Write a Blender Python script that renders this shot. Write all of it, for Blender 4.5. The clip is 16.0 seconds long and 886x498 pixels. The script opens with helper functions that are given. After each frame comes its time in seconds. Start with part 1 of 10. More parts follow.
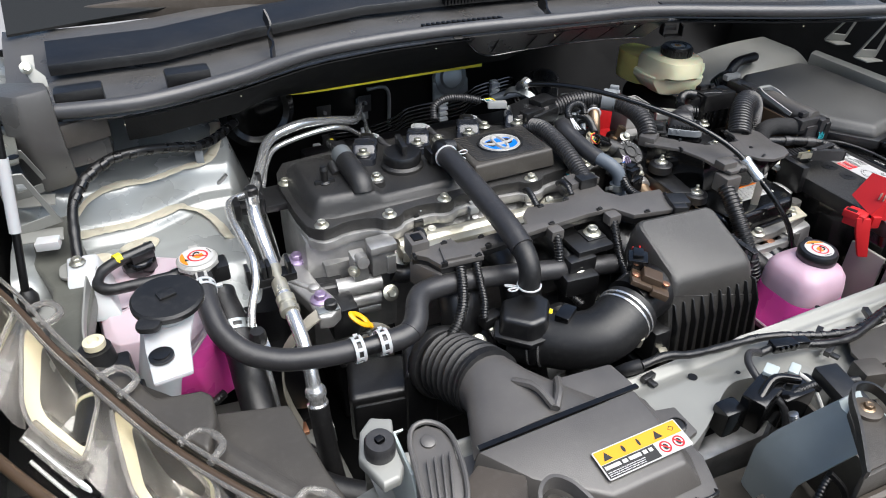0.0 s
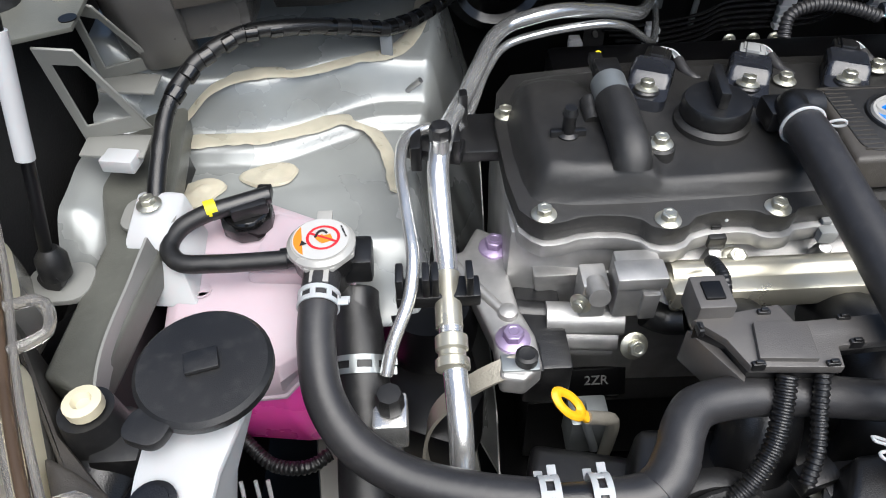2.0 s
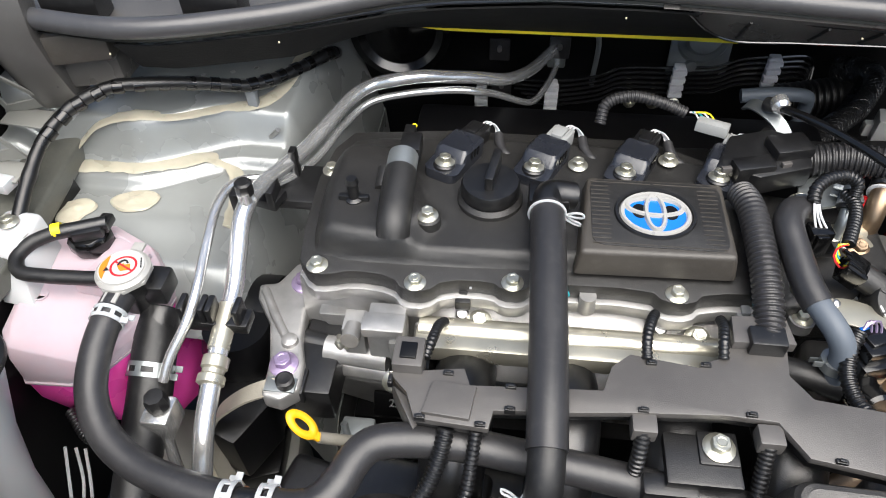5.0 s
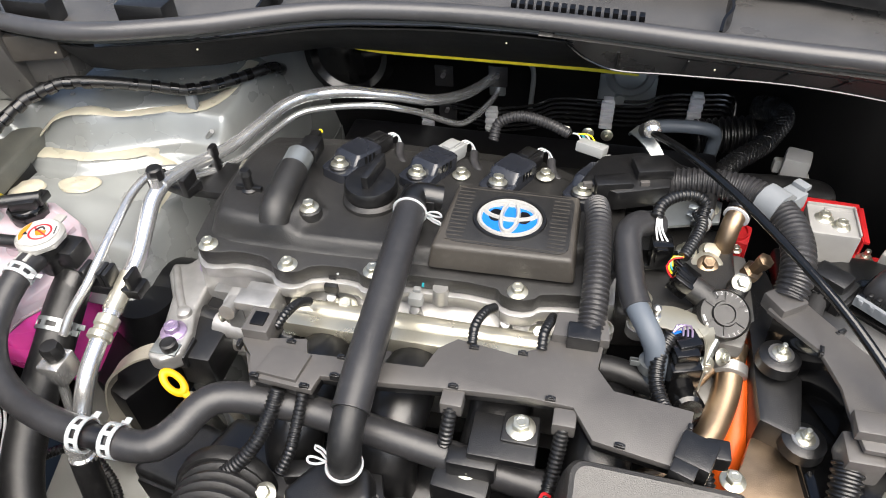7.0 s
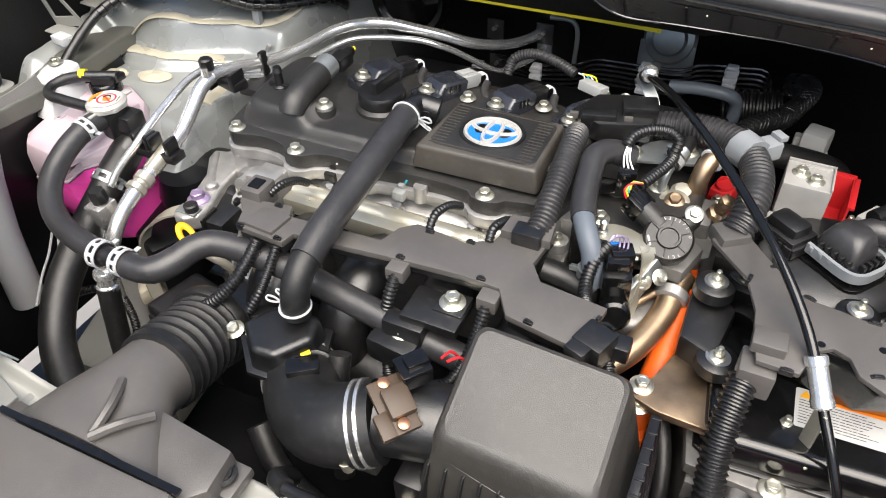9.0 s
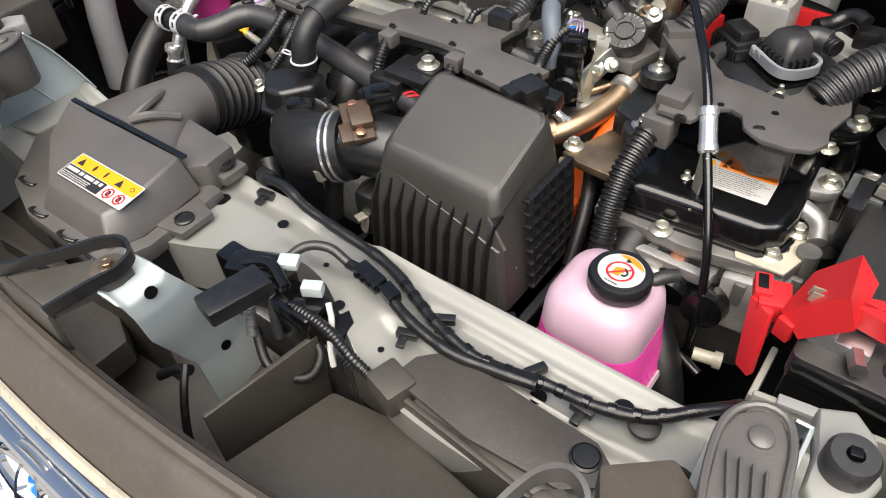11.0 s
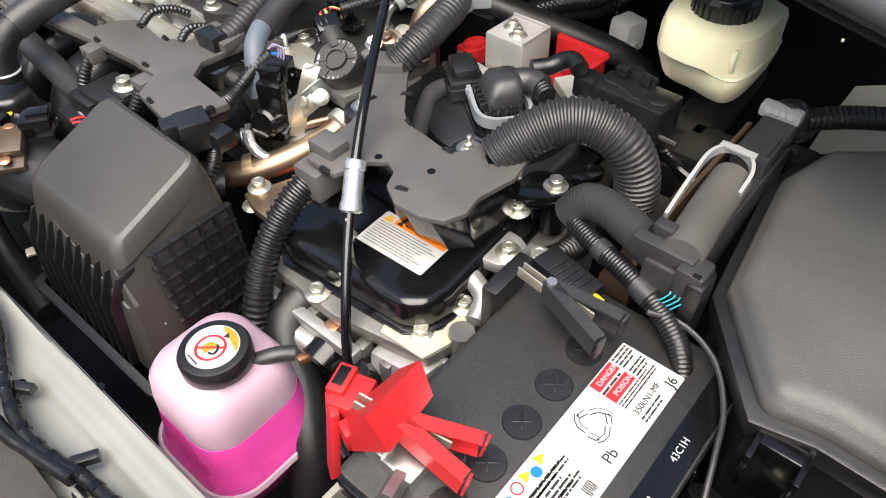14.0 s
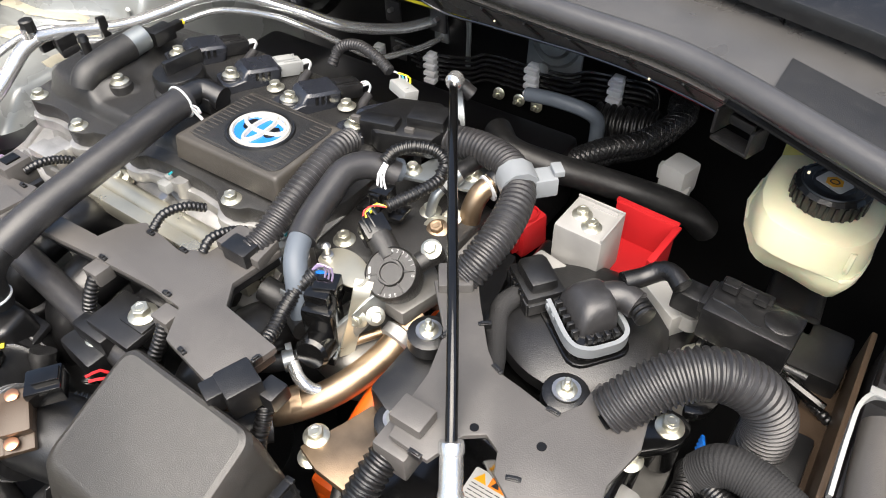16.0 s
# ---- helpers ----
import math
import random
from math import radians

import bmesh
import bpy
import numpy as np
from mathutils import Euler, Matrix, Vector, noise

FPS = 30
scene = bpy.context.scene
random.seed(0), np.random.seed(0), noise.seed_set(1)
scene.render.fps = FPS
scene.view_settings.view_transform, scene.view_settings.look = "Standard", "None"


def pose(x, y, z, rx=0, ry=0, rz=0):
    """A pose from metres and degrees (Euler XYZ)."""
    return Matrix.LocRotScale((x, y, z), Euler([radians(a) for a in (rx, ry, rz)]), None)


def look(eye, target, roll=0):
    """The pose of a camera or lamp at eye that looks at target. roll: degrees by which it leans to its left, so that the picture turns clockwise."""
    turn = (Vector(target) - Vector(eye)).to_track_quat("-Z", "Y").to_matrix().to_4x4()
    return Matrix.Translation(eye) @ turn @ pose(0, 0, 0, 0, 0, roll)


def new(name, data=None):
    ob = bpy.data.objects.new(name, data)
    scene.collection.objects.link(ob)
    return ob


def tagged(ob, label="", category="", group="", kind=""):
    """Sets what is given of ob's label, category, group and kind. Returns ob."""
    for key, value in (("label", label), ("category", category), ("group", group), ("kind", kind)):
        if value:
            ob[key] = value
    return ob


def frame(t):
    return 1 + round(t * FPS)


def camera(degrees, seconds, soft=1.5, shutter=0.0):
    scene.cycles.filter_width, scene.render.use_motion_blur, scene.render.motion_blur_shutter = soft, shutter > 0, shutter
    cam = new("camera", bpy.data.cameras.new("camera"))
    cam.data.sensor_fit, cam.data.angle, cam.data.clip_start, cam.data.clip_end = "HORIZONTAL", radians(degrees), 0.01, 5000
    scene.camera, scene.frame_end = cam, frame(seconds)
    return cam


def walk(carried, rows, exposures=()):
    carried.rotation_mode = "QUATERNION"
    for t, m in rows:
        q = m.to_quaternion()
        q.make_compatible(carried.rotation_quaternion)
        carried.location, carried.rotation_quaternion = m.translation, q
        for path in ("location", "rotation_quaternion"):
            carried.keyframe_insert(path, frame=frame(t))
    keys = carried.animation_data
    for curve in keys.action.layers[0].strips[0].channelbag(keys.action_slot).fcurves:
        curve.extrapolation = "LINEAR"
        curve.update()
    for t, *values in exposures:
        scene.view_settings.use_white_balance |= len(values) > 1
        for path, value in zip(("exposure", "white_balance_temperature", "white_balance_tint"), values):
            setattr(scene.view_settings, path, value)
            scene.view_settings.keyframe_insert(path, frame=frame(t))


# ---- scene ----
cam = camera(64.5, 16.0, soft=1.0)
PATH = [
    (0, (-0.602, -0.381, 1.372), (0.097, 1.101, 0.225), 0.5),
    (0.5, (-0.554, -0.288, 1.328), (-0.027, 1.246, 0.158), 0.3),
    (1, (-0.523, -0.21, 1.283), (-0.218, 1.352, 0.072), -0.4),
    (1.5, (-0.498, -0.069, 1.25), (-0.358, 1.411, -0.088), -0.8),
    (2, (-0.497, 0.032, 1.221), (-0.459, 1.418, -0.221), -1.6),
    (2.5, (-0.481, 0.066, 1.218), (-0.505, 1.364, -0.303), -2.1),
    (3, (-0.433, 0.057, 1.263), (-0.502, 1.301, -0.302), -2.3),
    (3.5, (-0.377, 0.049, 1.303), (-0.476, 1.278, -0.272), -2.0),
    (4, (-0.325, 0.04, 1.326), (-0.462, 1.295, -0.225), -2.1),
    (4.5, (-0.27, 0.028, 1.334), (-0.44, 1.325, -0.179), -2.1),
    (5, (-0.221, 0.01, 1.338), (-0.409, 1.351, -0.134), -2.0),
    (5.2, (-0.201, 0.004, 1.337), (-0.396, 1.363, -0.117), -1.9),
    (7.3, (0.013, -0.051, 1.346), (-0.386, 1.35, -0.025), -2.3),
    (7.5, (0.032, -0.058, 1.345), (-0.389, 1.341, -0.02), -2.0),
    (8, (0.076, -0.073, 1.344), (-0.412, 1.309, -0.017), -1.7),
    (8.2, (0.097, -0.079, 1.342), (-0.427, 1.298, -0.011), -1.9),
    (10.3, (0.304, -0.219, 1.23), (-0.554, 0.941, -0.155), -2.9),
    (10.5, (0.339, -0.232, 1.227), (-0.538, 0.907, -0.164), -3.1),
    (11, (0.423, -0.258, 1.227), (-0.481, 0.834, -0.183), -3.5),
    (11.5, (0.503, -0.271, 1.23), (-0.408, 0.795, -0.196), -3.5),
    (12, (0.576, -0.203, 1.233), (-0.336, 0.854, -0.2), -3.2),
    (12.5, (0.611, -0.13, 1.225), (-0.299, 0.92, -0.214), -2.8),
    (13, (0.634, -0.067, 1.213), (-0.273, 0.981, -0.229), -2.3),
    (13.5, (0.641, -0.013, 1.199), (-0.271, 1.037, -0.238), -1.6),
    (14, (0.624, 0.036, 1.205), (-0.301, 1.082, -0.227), -1.5),
    (14.5, (0.568, 0.096, 1.21), (-0.363, 1.136, -0.223), -1.9),
    (15, (0.51, 0.145, 1.206), (-0.414, 1.207, -0.214), -2.1),
    (15.5, (0.458, 0.161, 1.222), (-0.428, 1.249, -0.203), -2.4),
    (16, (0.419, 0.129, 1.281), (-0.428, 1.269, -0.128), -2.2),
]
walk(cam, [(t, look(eye, target, roll)) for t, eye, target, roll in PATH], [(0, 0.52, 6250, 8), (1.0, 0.62, 6250, 8), (2.5, 0.34, 6250, 8), (4, 0.5, 6350, 8), (7.5, 0.9, 6750, 9), (8.2, 0.92, 6750, 9), (10.5, 0.66, 6900, 9), (12.5, 0.72, 6850, 9), (14, 0.93, 6800, 9), (15.5, 1.14, 6850, 9), (16, 1.14, 6850, 9)])

# ---- world and light ----
world = bpy.data.worlds.new("sky")
scene.world = world
world.use_nodes = True
_wn = world.node_tree.nodes
_sky = _wn.new("ShaderNodeTexSky")
_sky.sky_type = "NISHITA"
_sky.sun_disc = False
_sky.sun_elevation = radians(64)
_sky.sun_rotation = radians(151)
_sky.dust_density = 3.0
world.node_tree.links.new(_sky.outputs[0], _wn["Background"].inputs[0])
_wn["Background"].inputs[1].default_value = 0.1
_sun = bpy.data.lights.new("sun", "SUN")
_sun.energy, _sun.angle, _sun.color = 4.3, radians(70), (1.0, 0.955, 0.91)
new("sun", _sun).matrix_world = look((0.8, -1.15, 4.0), (0, 0.3, 0.8))


# ---- materials ----
def mat(name, color, rough=0.5, metal=0.0, grain=0.0, grain_scale=900.0, vary=0.12, vary_scale=18.0, bump=0.0, sss=0.0, trans=0.0, coat=0.0, wear=0.0, spec=0.5, alpha=1.0, ior=1.45):
    m = bpy.data.materials.new(name)
    m.use_nodes = True
    nt = m.node_tree
    n, l = nt.nodes, nt.links
    b = n["Principled BSDF"]
    b.inputs["Roughness"].default_value = rough
    b.inputs["Metallic"].default_value = metal
    b.inputs["Specular IOR Level"].default_value = spec
    b.inputs["IOR"].default_value = ior
    b.inputs["Subsurface Weight"].default_value = sss
    b.inputs["Subsurface Radius"].default_value = (0.02, 0.012, 0.012)
    b.inputs["Subsurface Scale"].default_value = 0.6
    b.inputs["Transmission Weight"].default_value = trans
    b.inputs["Coat Weight"].default_value = coat
    b.inputs["Coat Roughness"].default_value = 0.12
    b.inputs["Alpha"].default_value = alpha
    co = n.new("ShaderNodeTexCoord")
    big = n.new("ShaderNodeTexNoise")
    big.inputs["Scale"].default_value = vary_scale
    big.inputs["Detail"].default_value = 6
    l.new(co.outputs["Object"], big.inputs["Vector"])
    ramp = n.new("ShaderNodeMapRange")
    ramp.inputs[1].default_value, ramp.inputs[2].default_value = 0.3, 0.7
    ramp.inputs[3].default_value, ramp.inputs[4].default_value = 1 - vary, 1 + vary
    l.new(big.outputs[0], ramp.inputs[0])
    mul = n.new("ShaderNodeVectorMath")
    mul.operation = "SCALE"
    mul.inputs[0].default_value = color
    l.new(ramp.outputs[0], mul.inputs["Scale"])
    last = mul.outputs[0]
    if wear:
        dust = n.new("ShaderNodeTexNoise")
        dust.inputs["Scale"].default_value = 140
        dust.inputs["Detail"].default_value = 8
        l.new(co.outputs["Object"], dust.inputs["Vector"])
        dr = n.new("ShaderNodeMapRange")
        dr.inputs[1].default_value, dr.inputs[2].default_value = 0.52, 0.85
        dr.inputs[3].default_value, dr.inputs[4].default_value = 0.0, wear
        l.new(dust.outputs[0], dr.inputs[0])
        mx = n.new("ShaderNodeMix")
        mx.data_type = "RGBA"
        l.new(dr.outputs[0], mx.inputs["Factor"])
        l.new(last, mx.inputs["A"])
        mx.inputs["B"].default_value = (0.32, 0.31, 0.29, 1)
        last = mx.outputs["Result"]
    l.new(last, b.inputs["Base Color"])
    rr = n.new("ShaderNodeMapRange")
    rr.inputs[1].default_value, rr.inputs[2].default_value = 0.3, 0.7
    rr.inputs[3].default_value, rr.inputs[4].default_value = max(0.02, rough * 0.85), min(1.0, rough * 1.15)
    l.new(big.outputs[0], rr.inputs[0])
    l.new(rr.outputs[0], b.inputs["Roughness"])
    if grain or bump:
        fine = n.new("ShaderNodeTexNoise")
        fine.inputs["Scale"].default_value = grain_scale
        fine.inputs["Detail"].default_value = 3
        l.new(co.outputs["Object"], fine.inputs["Vector"])
        bp = n.new("ShaderNodeBump")
        bp.inputs["Strength"].default_value = grain
        bp.inputs["Distance"].default_value = 0.0006
        l.new(fine.outputs[0], bp.inputs["Height"])
        out = bp
        if bump:
            b2 = n.new("ShaderNodeBump")
            b2.inputs["Strength"].default_value = bump
            b2.inputs["Distance"].default_value = 0.004
            l.new(big.outputs[0], b2.inputs["Height"])
            l.new(bp.outputs[0], b2.inputs["Normal"])
            out = b2
        l.new(out.outputs[0], b.inputs["Normal"])
    return m


M = dict(
    black=mat("black_plastic", (0.0065, 0.0065, 0.007), 0.33, grain=0.35, wear=0.04, spec=0.9),
    gloss=mat("glossy_black_plastic", (0.004, 0.004, 0.0042), 0.15, grain=0.05, wear=0.02, spec=0.75),
    cover=mat("textured_black_cover", (0.016, 0.0155, 0.015), 0.38, grain=0.6, grain_scale=1800, wear=0.05, spec=0.8),
    grey=mat("dark_grey_plastic", (0.082, 0.077, 0.073), 0.36, grain=0.3, wear=0.05, spec=0.9),
    soft=mat("soft_black_panel", (0.052, 0.047, 0.041), 0.42, grain=0.5, wear=0.06, spec=0.6),
    rubber=mat("black_rubber", (0.009, 0.009, 0.0095), 0.42, grain=0.3, grain_scale=1900, wear=0.06, spec=0.65),
    hose=mat("grey_rubber_hose", (0.026, 0.0255, 0.027), 0.33, grain=0.3, grain_scale=1900, wear=0.06, spec=0.7),
    seal=mat("weatherstrip_rubber", (0.05, 0.05, 0.053), 0.35, grain=0.2, wear=0.05, spec=0.8),
    felt=mat("black_felt", (0.005, 0.005, 0.005), 0.95, grain=1.0, grain_scale=350),
    # Black paint near zero: deep shade put into its colour, also for holes
    dark=mat("shade_black_paint", (0.0025, 0.0025, 0.003), 0.35, grain=0.1),
    tape=mat("black_tape", (0.0075, 0.0075, 0.008), 0.3, grain=0.5, grain_scale=700, bump=0.08, spec=0.7),
    silver=mat("silver_body_paint", (0.265, 0.267, 0.25), 0.4, metal=0.2, grain=0.08, vary=0.08, vary_scale=7, coat=0.08, wear=0.04),
    primer=mat("pale_blue_grey_paint", (0.46, 0.52, 0.525), 0.4, metal=0.1, vary=0.06, coat=0.2, wear=0.04),
    sealer=mat("wax_sealer", (0.46, 0.43, 0.34), 0.3, grain=0.1, vary=0.15, vary_scale=40, bump=0.15, sss=0.1, coat=0.4),
    alu=mat("cast_aluminium", (0.44, 0.435, 0.425), 0.38, metal=0.7, grain=0.4, grain_scale=1500, vary=0.22, vary_scale=38, bump=0.03, wear=0.05),
    pipe=mat("aluminium_pipe", (0.80, 0.80, 0.79), 0.24, metal=0.85, grain=0.1, vary=0.08, vary_scale=25),
    fabric=mat("woven_black_tape", (0.018, 0.018, 0.019), 0.8, grain=1.0, grain_scale=700, vary=0.2, vary_scale=60),
    lidgrey=mat("matte_grey_black_lid", (0.078, 0.078, 0.076), 0.45, grain=0.7, grain_scale=1100, vary=0.12, vary_scale=9, wear=0.06, spec=0.6),
    bottle=mat("pink_bottle_plastic", (0.50, 0.35, 0.43), 0.36, sss=0.3, grain=0.1, vary=0.06, vary_scale=12),
    rimclear=mat("clear_acrylic_edge", (0.5, 0.48, 0.45), 0.07, trans=0.8, vary=0.1, vary_scale=30),
    # Silver paint again: wax gloss, and a base lightened for the light it catches
    waxlit=mat("lit_waxed_silver_paint", (0.30, 0.315, 0.31), 0.28, metal=0.3, grain=0.06, vary=0.1, vary_scale=11, bump=0.02, coat=0.4, wear=0.03),
    bright=mat("brushed_aluminium_tube", (0.78, 0.79, 0.79), 0.22, metal=0.8, grain=0.15, vary=0.1, vary_scale=25),
    zinc=mat("zinc_plated_bolt", (0.62, 0.61, 0.52), 0.32, metal=0.9, grain=0.15, vary=0.12, vary_scale=90),
    steel=mat("plain_steel", (0.5, 0.5, 0.5), 0.33, metal=0.95, grain=0.15, vary=0.15, vary_scale=60),
    chrome=mat("chrome", (0.8, 0.81, 0.82), 0.08, metal=1.0, vary=0.03),
    rail=mat("bright_zinc_rail", (0.56, 0.535, 0.44), 0.3, metal=0.75, grain=0.08, vary=0.08, vary_scale=30),
    purple=mat("purple_bolt", (0.42, 0.33, 0.5), 0.35, metal=0.7, grain=0.2, vary=0.15, vary_scale=80),
    brown=mat("heat_stained_steel", (0.33, 0.24, 0.16), 0.35, metal=0.9, grain=0.25, vary=0.35, vary_scale=25),
    white=mat("milky_white_plastic", (0.46, 0.468, 0.48), 0.42, sss=0.25, grain=0.1, vary=0.03),
    tank=mat("pink_tinted_tank_plastic", (0.50, 0.405, 0.45), 0.36, sss=0.3, grain=0.1, vary=0.06, vary_scale=12),
    fluid=mat("pink_coolant_behind_plastic", (0.85, 0.08, 0.42), 0.28, sss=0.3, grain=0.1, vary=0.08, vary_scale=15),
    cream=mat("cream_reservoir_plastic", (0.88, 0.83, 0.57), 0.34, sss=0.4, grain=0.1, vary=0.06, vary_scale=20),
    brakefluid=mat("yellow_fluid_behind_plastic", (0.92, 0.8, 0.26), 0.32, sss=0.35, grain=0.1, vary=0.12, vary_scale=22),
    red=mat("red_plastic", (0.5, 0.018, 0.022), 0.42, grain=0.25, vary=0.08),
    orange=mat("orange_cable_sleeve", (0.75, 0.11, 0.01), 0.45, grain=0.2, vary=0.1),
    yellow=mat("yellow_plastic", (0.8, 0.42, 0.01), 0.4, grain=0.1, vary=0.05),
    trim=mat("yellow_trim_strip", (0.75, 0.62, 0.02), 0.45, grain=0.2, vary=0.08),
    lab_white=mat("white_label_paper", (0.47, 0.47, 0.46), 0.5, vary=0.02),
    lab_grey=mat("grey_label_print", (0.45, 0.45, 0.45), 0.4, vary=0.03),
    lab_orange=mat("orange_label_print", (0.85, 0.22, 0.02), 0.4, vary=0.03),
    lab_yellow=mat("yellow_label_print", (0.72, 0.33, 0.012), 0.4, vary=0.03),
    lab_red=mat("red_label_print", (0.65, 0.02, 0.03), 0.4, vary=0.03),
    lab_black=mat("black_label_print", (0.02, 0.02, 0.02), 0.4, vary=0.05),
    blue=mat("blue_enamel", (0.01, 0.16, 0.62), 0.22, vary=0.05, coat=0.6),
    satin=mat("satin_silver_trim", (0.42, 0.415, 0.395), 0.3, metal=0.2, vary=0.03),
    castgrey=mat("dull_throttle_casting", (0.2, 0.195, 0.185), 0.42, metal=0.6, grain=0.3, grain_scale=1500, vary=0.2, vary_scale=40),
    zincgrey=mat("dull_zinc_casting", (0.36, 0.355, 0.345), 0.42, metal=0.35, grain=0.2, grain_scale=1500, vary=0.08, vary_scale=40),
    cowlgrey=mat("satin_cowl_plastic", (0.062, 0.06, 0.058), 0.3, grain=0.4, grain_scale=1500, wear=0.05, spec=1.0),
    lacquer=mat("black_lacquered_line", (0.012, 0.012, 0.013), 0.14, vary=0.1, coat=1.0, spec=0.9),
    mirror=mat("dull_lamp_mirror", (0.40, 0.385, 0.35), 0.24, metal=0.6, vary=0.15, vary_scale=14),
    # Silver body paint again, darkened towards olive for the shade it stands in
    shadesilver=mat("shaded_silver_paint", (0.11, 0.112, 0.098), 0.42, metal=0.15, grain=0.3, vary=0.2, vary_scale=16, wear=0.08),
    # Black plastic with its base lifted to hold the sky reflected on top
    lid=mat("matt_filter_lid", (0.034, 0.032, 0.029), 0.36, grain=0.6, grain_scale=1500, vary=0.1, vary_scale=9, wear=0.05, spec=0.9),
    clipwhite=mat("off_white_clip", (0.62, 0.63, 0.65), 0.5, grain=0.1, vary=0.05),
    # Satin plastic; the blue-grey base carries the sky sheen of the coil tops
    coilblack=mat("satin_coil_plastic", (0.016, 0.018, 0.024), 0.26, grain=0.2, wear=0.04, spec=1.0),
    connector=mat("light_grey_connector", (0.27, 0.278, 0.275), 0.45, grain=0.1, vary=0.05),
    midgrey=mat("mid_grey_plastic", (0.2, 0.215, 0.23), 0.42, grain=0.2, vary=0.06),
    boxgrey=mat("grey_board", (0.3, 0.295, 0.26), 0.6, grain=0.3, vary=0.08, wear=0.05),
    tin=mat("galvanised_sheet", (0.33, 0.355, 0.36), 0.38, metal=0.8, vary=0.15, vary_scale=30),
    braid=mat("tinned_braid", (0.34, 0.32, 0.27), 0.45, metal=0.4, grain=1.0, grain_scale=500, vary=0.2),
    copper=mat("copper_lug", (0.6, 0.3, 0.18), 0.3, metal=0.9, vary=0.15),
    beige=mat("beige_plastic_clip", (0.6, 0.55, 0.4), 0.45, vary=0.1),
    lens=mat("clear_lamp_lens", (0.95, 0.95, 0.95), 0.05, trans=1.0, vary=0.0, ior=1.15),
    bumper=mat("bumper_grey_plastic", (0.066, 0.055, 0.045), 0.42, grain=0.3, vary=0.1, wear=0.08, spec=0.6),
    bluehose=mat("grey_blue_hose", (0.1, 0.118, 0.142), 0.45, grain=0.2, vary=0.06),
    sensor=mat("brown_black_sensor", (0.06, 0.04, 0.026), 0.38, grain=0.2, vary=0.15),
    teal=mat("teal_wire", (0.02, 0.3, 0.35), 0.4),
    floor=mat("grey_floor_tiles", (0.3, 0.29, 0.28), 0.35, vary=0.1, vary_scale=2, grain=0.1),
    glass=mat("windscreen_glass", (0.02, 0.021, 0.021), 0.12, vary=0.0, spec=0.3),
)


# ---- shape helpers ----
def thing(name, at, label, category, group="", kind=""):
    e = new(name)
    e.empty_display_size = 0.02
    e.matrix_basis = Matrix.Translation(at)
    return tagged(e, label, category, group, kind)


def part(name, bm, material, parent=None, label="", sharp=38, flat=False):
    if isinstance(bm, bpy.types.Mesh):
        me = bm
    else:
        me = bpy.data.meshes.new(name)
        for f in bm.faces:
            f.smooth = not flat
        bm.to_mesh(me)
        bm.free()
        if not flat:
            me.set_sharp_from_angle(angle=radians(sharp))
    if material and not me.materials:
        me.materials.append(M[material])
    ob = new(name, me)
    if parent is not None:
        put_under(ob, parent)
    if label:
        ob["label"] = label
    return ob


def world_of(ob):
    m = ob.matrix_basis.copy()
    return world_of(ob.parent) @ ob.matrix_parent_inverse @ m if ob.parent else m


def put_under(ob, parent):
    ob.parent = parent
    ob.matrix_parent_inverse = world_of(parent).inverted()


def solid(name, bm, material, label, category, group="", kind="", sharp=38):
    return tagged(part(name, bm, material, None, "", sharp), label, category, group, kind)


def soften(bm, width, seg=2, angle=30):
    bmesh.ops.recalc_face_normals(bm, faces=bm.faces[:])
    if width <= 0:
        return bm
    edges = [e for e in bm.edges if len(e.link_faces) == 2 and e.calc_face_angle(0) > radians(angle)]
    if edges:
        bmesh.ops.bevel(bm, geom=edges, offset=width, segments=seg, affect="EDGES", clamp_overlap=True, profile=0.6)
    return bm


def join(*bms):
    out = bmesh.new()
    for b in bms:
        me = bpy.data.meshes.new("tmp")
        b.to_mesh(me)
        b.free()
        out.from_mesh(me)
        bpy.data.meshes.remove(me)
    return out


def moved(bm, m):
    bmesh.ops.transform(bm, matrix=m, verts=bm.verts[:])
    return bm


def box(c, s, bevel=0.002, rz=0.0, rx=0.0, ry=0.0, seg=2, taper=1.0):
    bm = bmesh.new()
    bmesh.ops.create_cube(bm, size=1)
    for v in bm.verts:
        k = taper if v.co.z > 0 else 1.0
        v.co = Vector((v.co.x * s[0] * k, v.co.y * s[1] * k, v.co.z * s[2]))
    soften(bm, bevel, seg)
    return moved(bm, pose(*c, rx, ry, rz))


def prism(poly, z0, z1, bevel=0.002, seg=2, inset=0.0):
    """A slab over a plan outline; inset draws its top in."""
    bm = bmesh.new()
    n = len(poly)
    cx, cy = sum(p[0] for p in poly) / n, sum(p[1] for p in poly) / n
    low = [bm.verts.new((x, y, z0)) for x, y in poly]
    top = []
    for x, y in poly:
        d = math.hypot(x - cx, y - cy) or 1
        k = 1 - inset / d
        top.append(bm.verts.new((cx + (x - cx) * k, cy + (y - cy) * k, z1)))
    bm.faces.new(top)
    bm.faces.new(low[::-1])
    for i in range(n):
        j = (i + 1) % n
        bm.faces.new((low[i], low[j], top[j], top[i]))
    return soften(bm, bevel, seg)


def upright(poly, thick, m, bevel=0.0015):
    """A plate with an outline in x and y, raised by thick, laid by the pose m."""
    return moved(prism(poly, 0, thick, bevel), m)


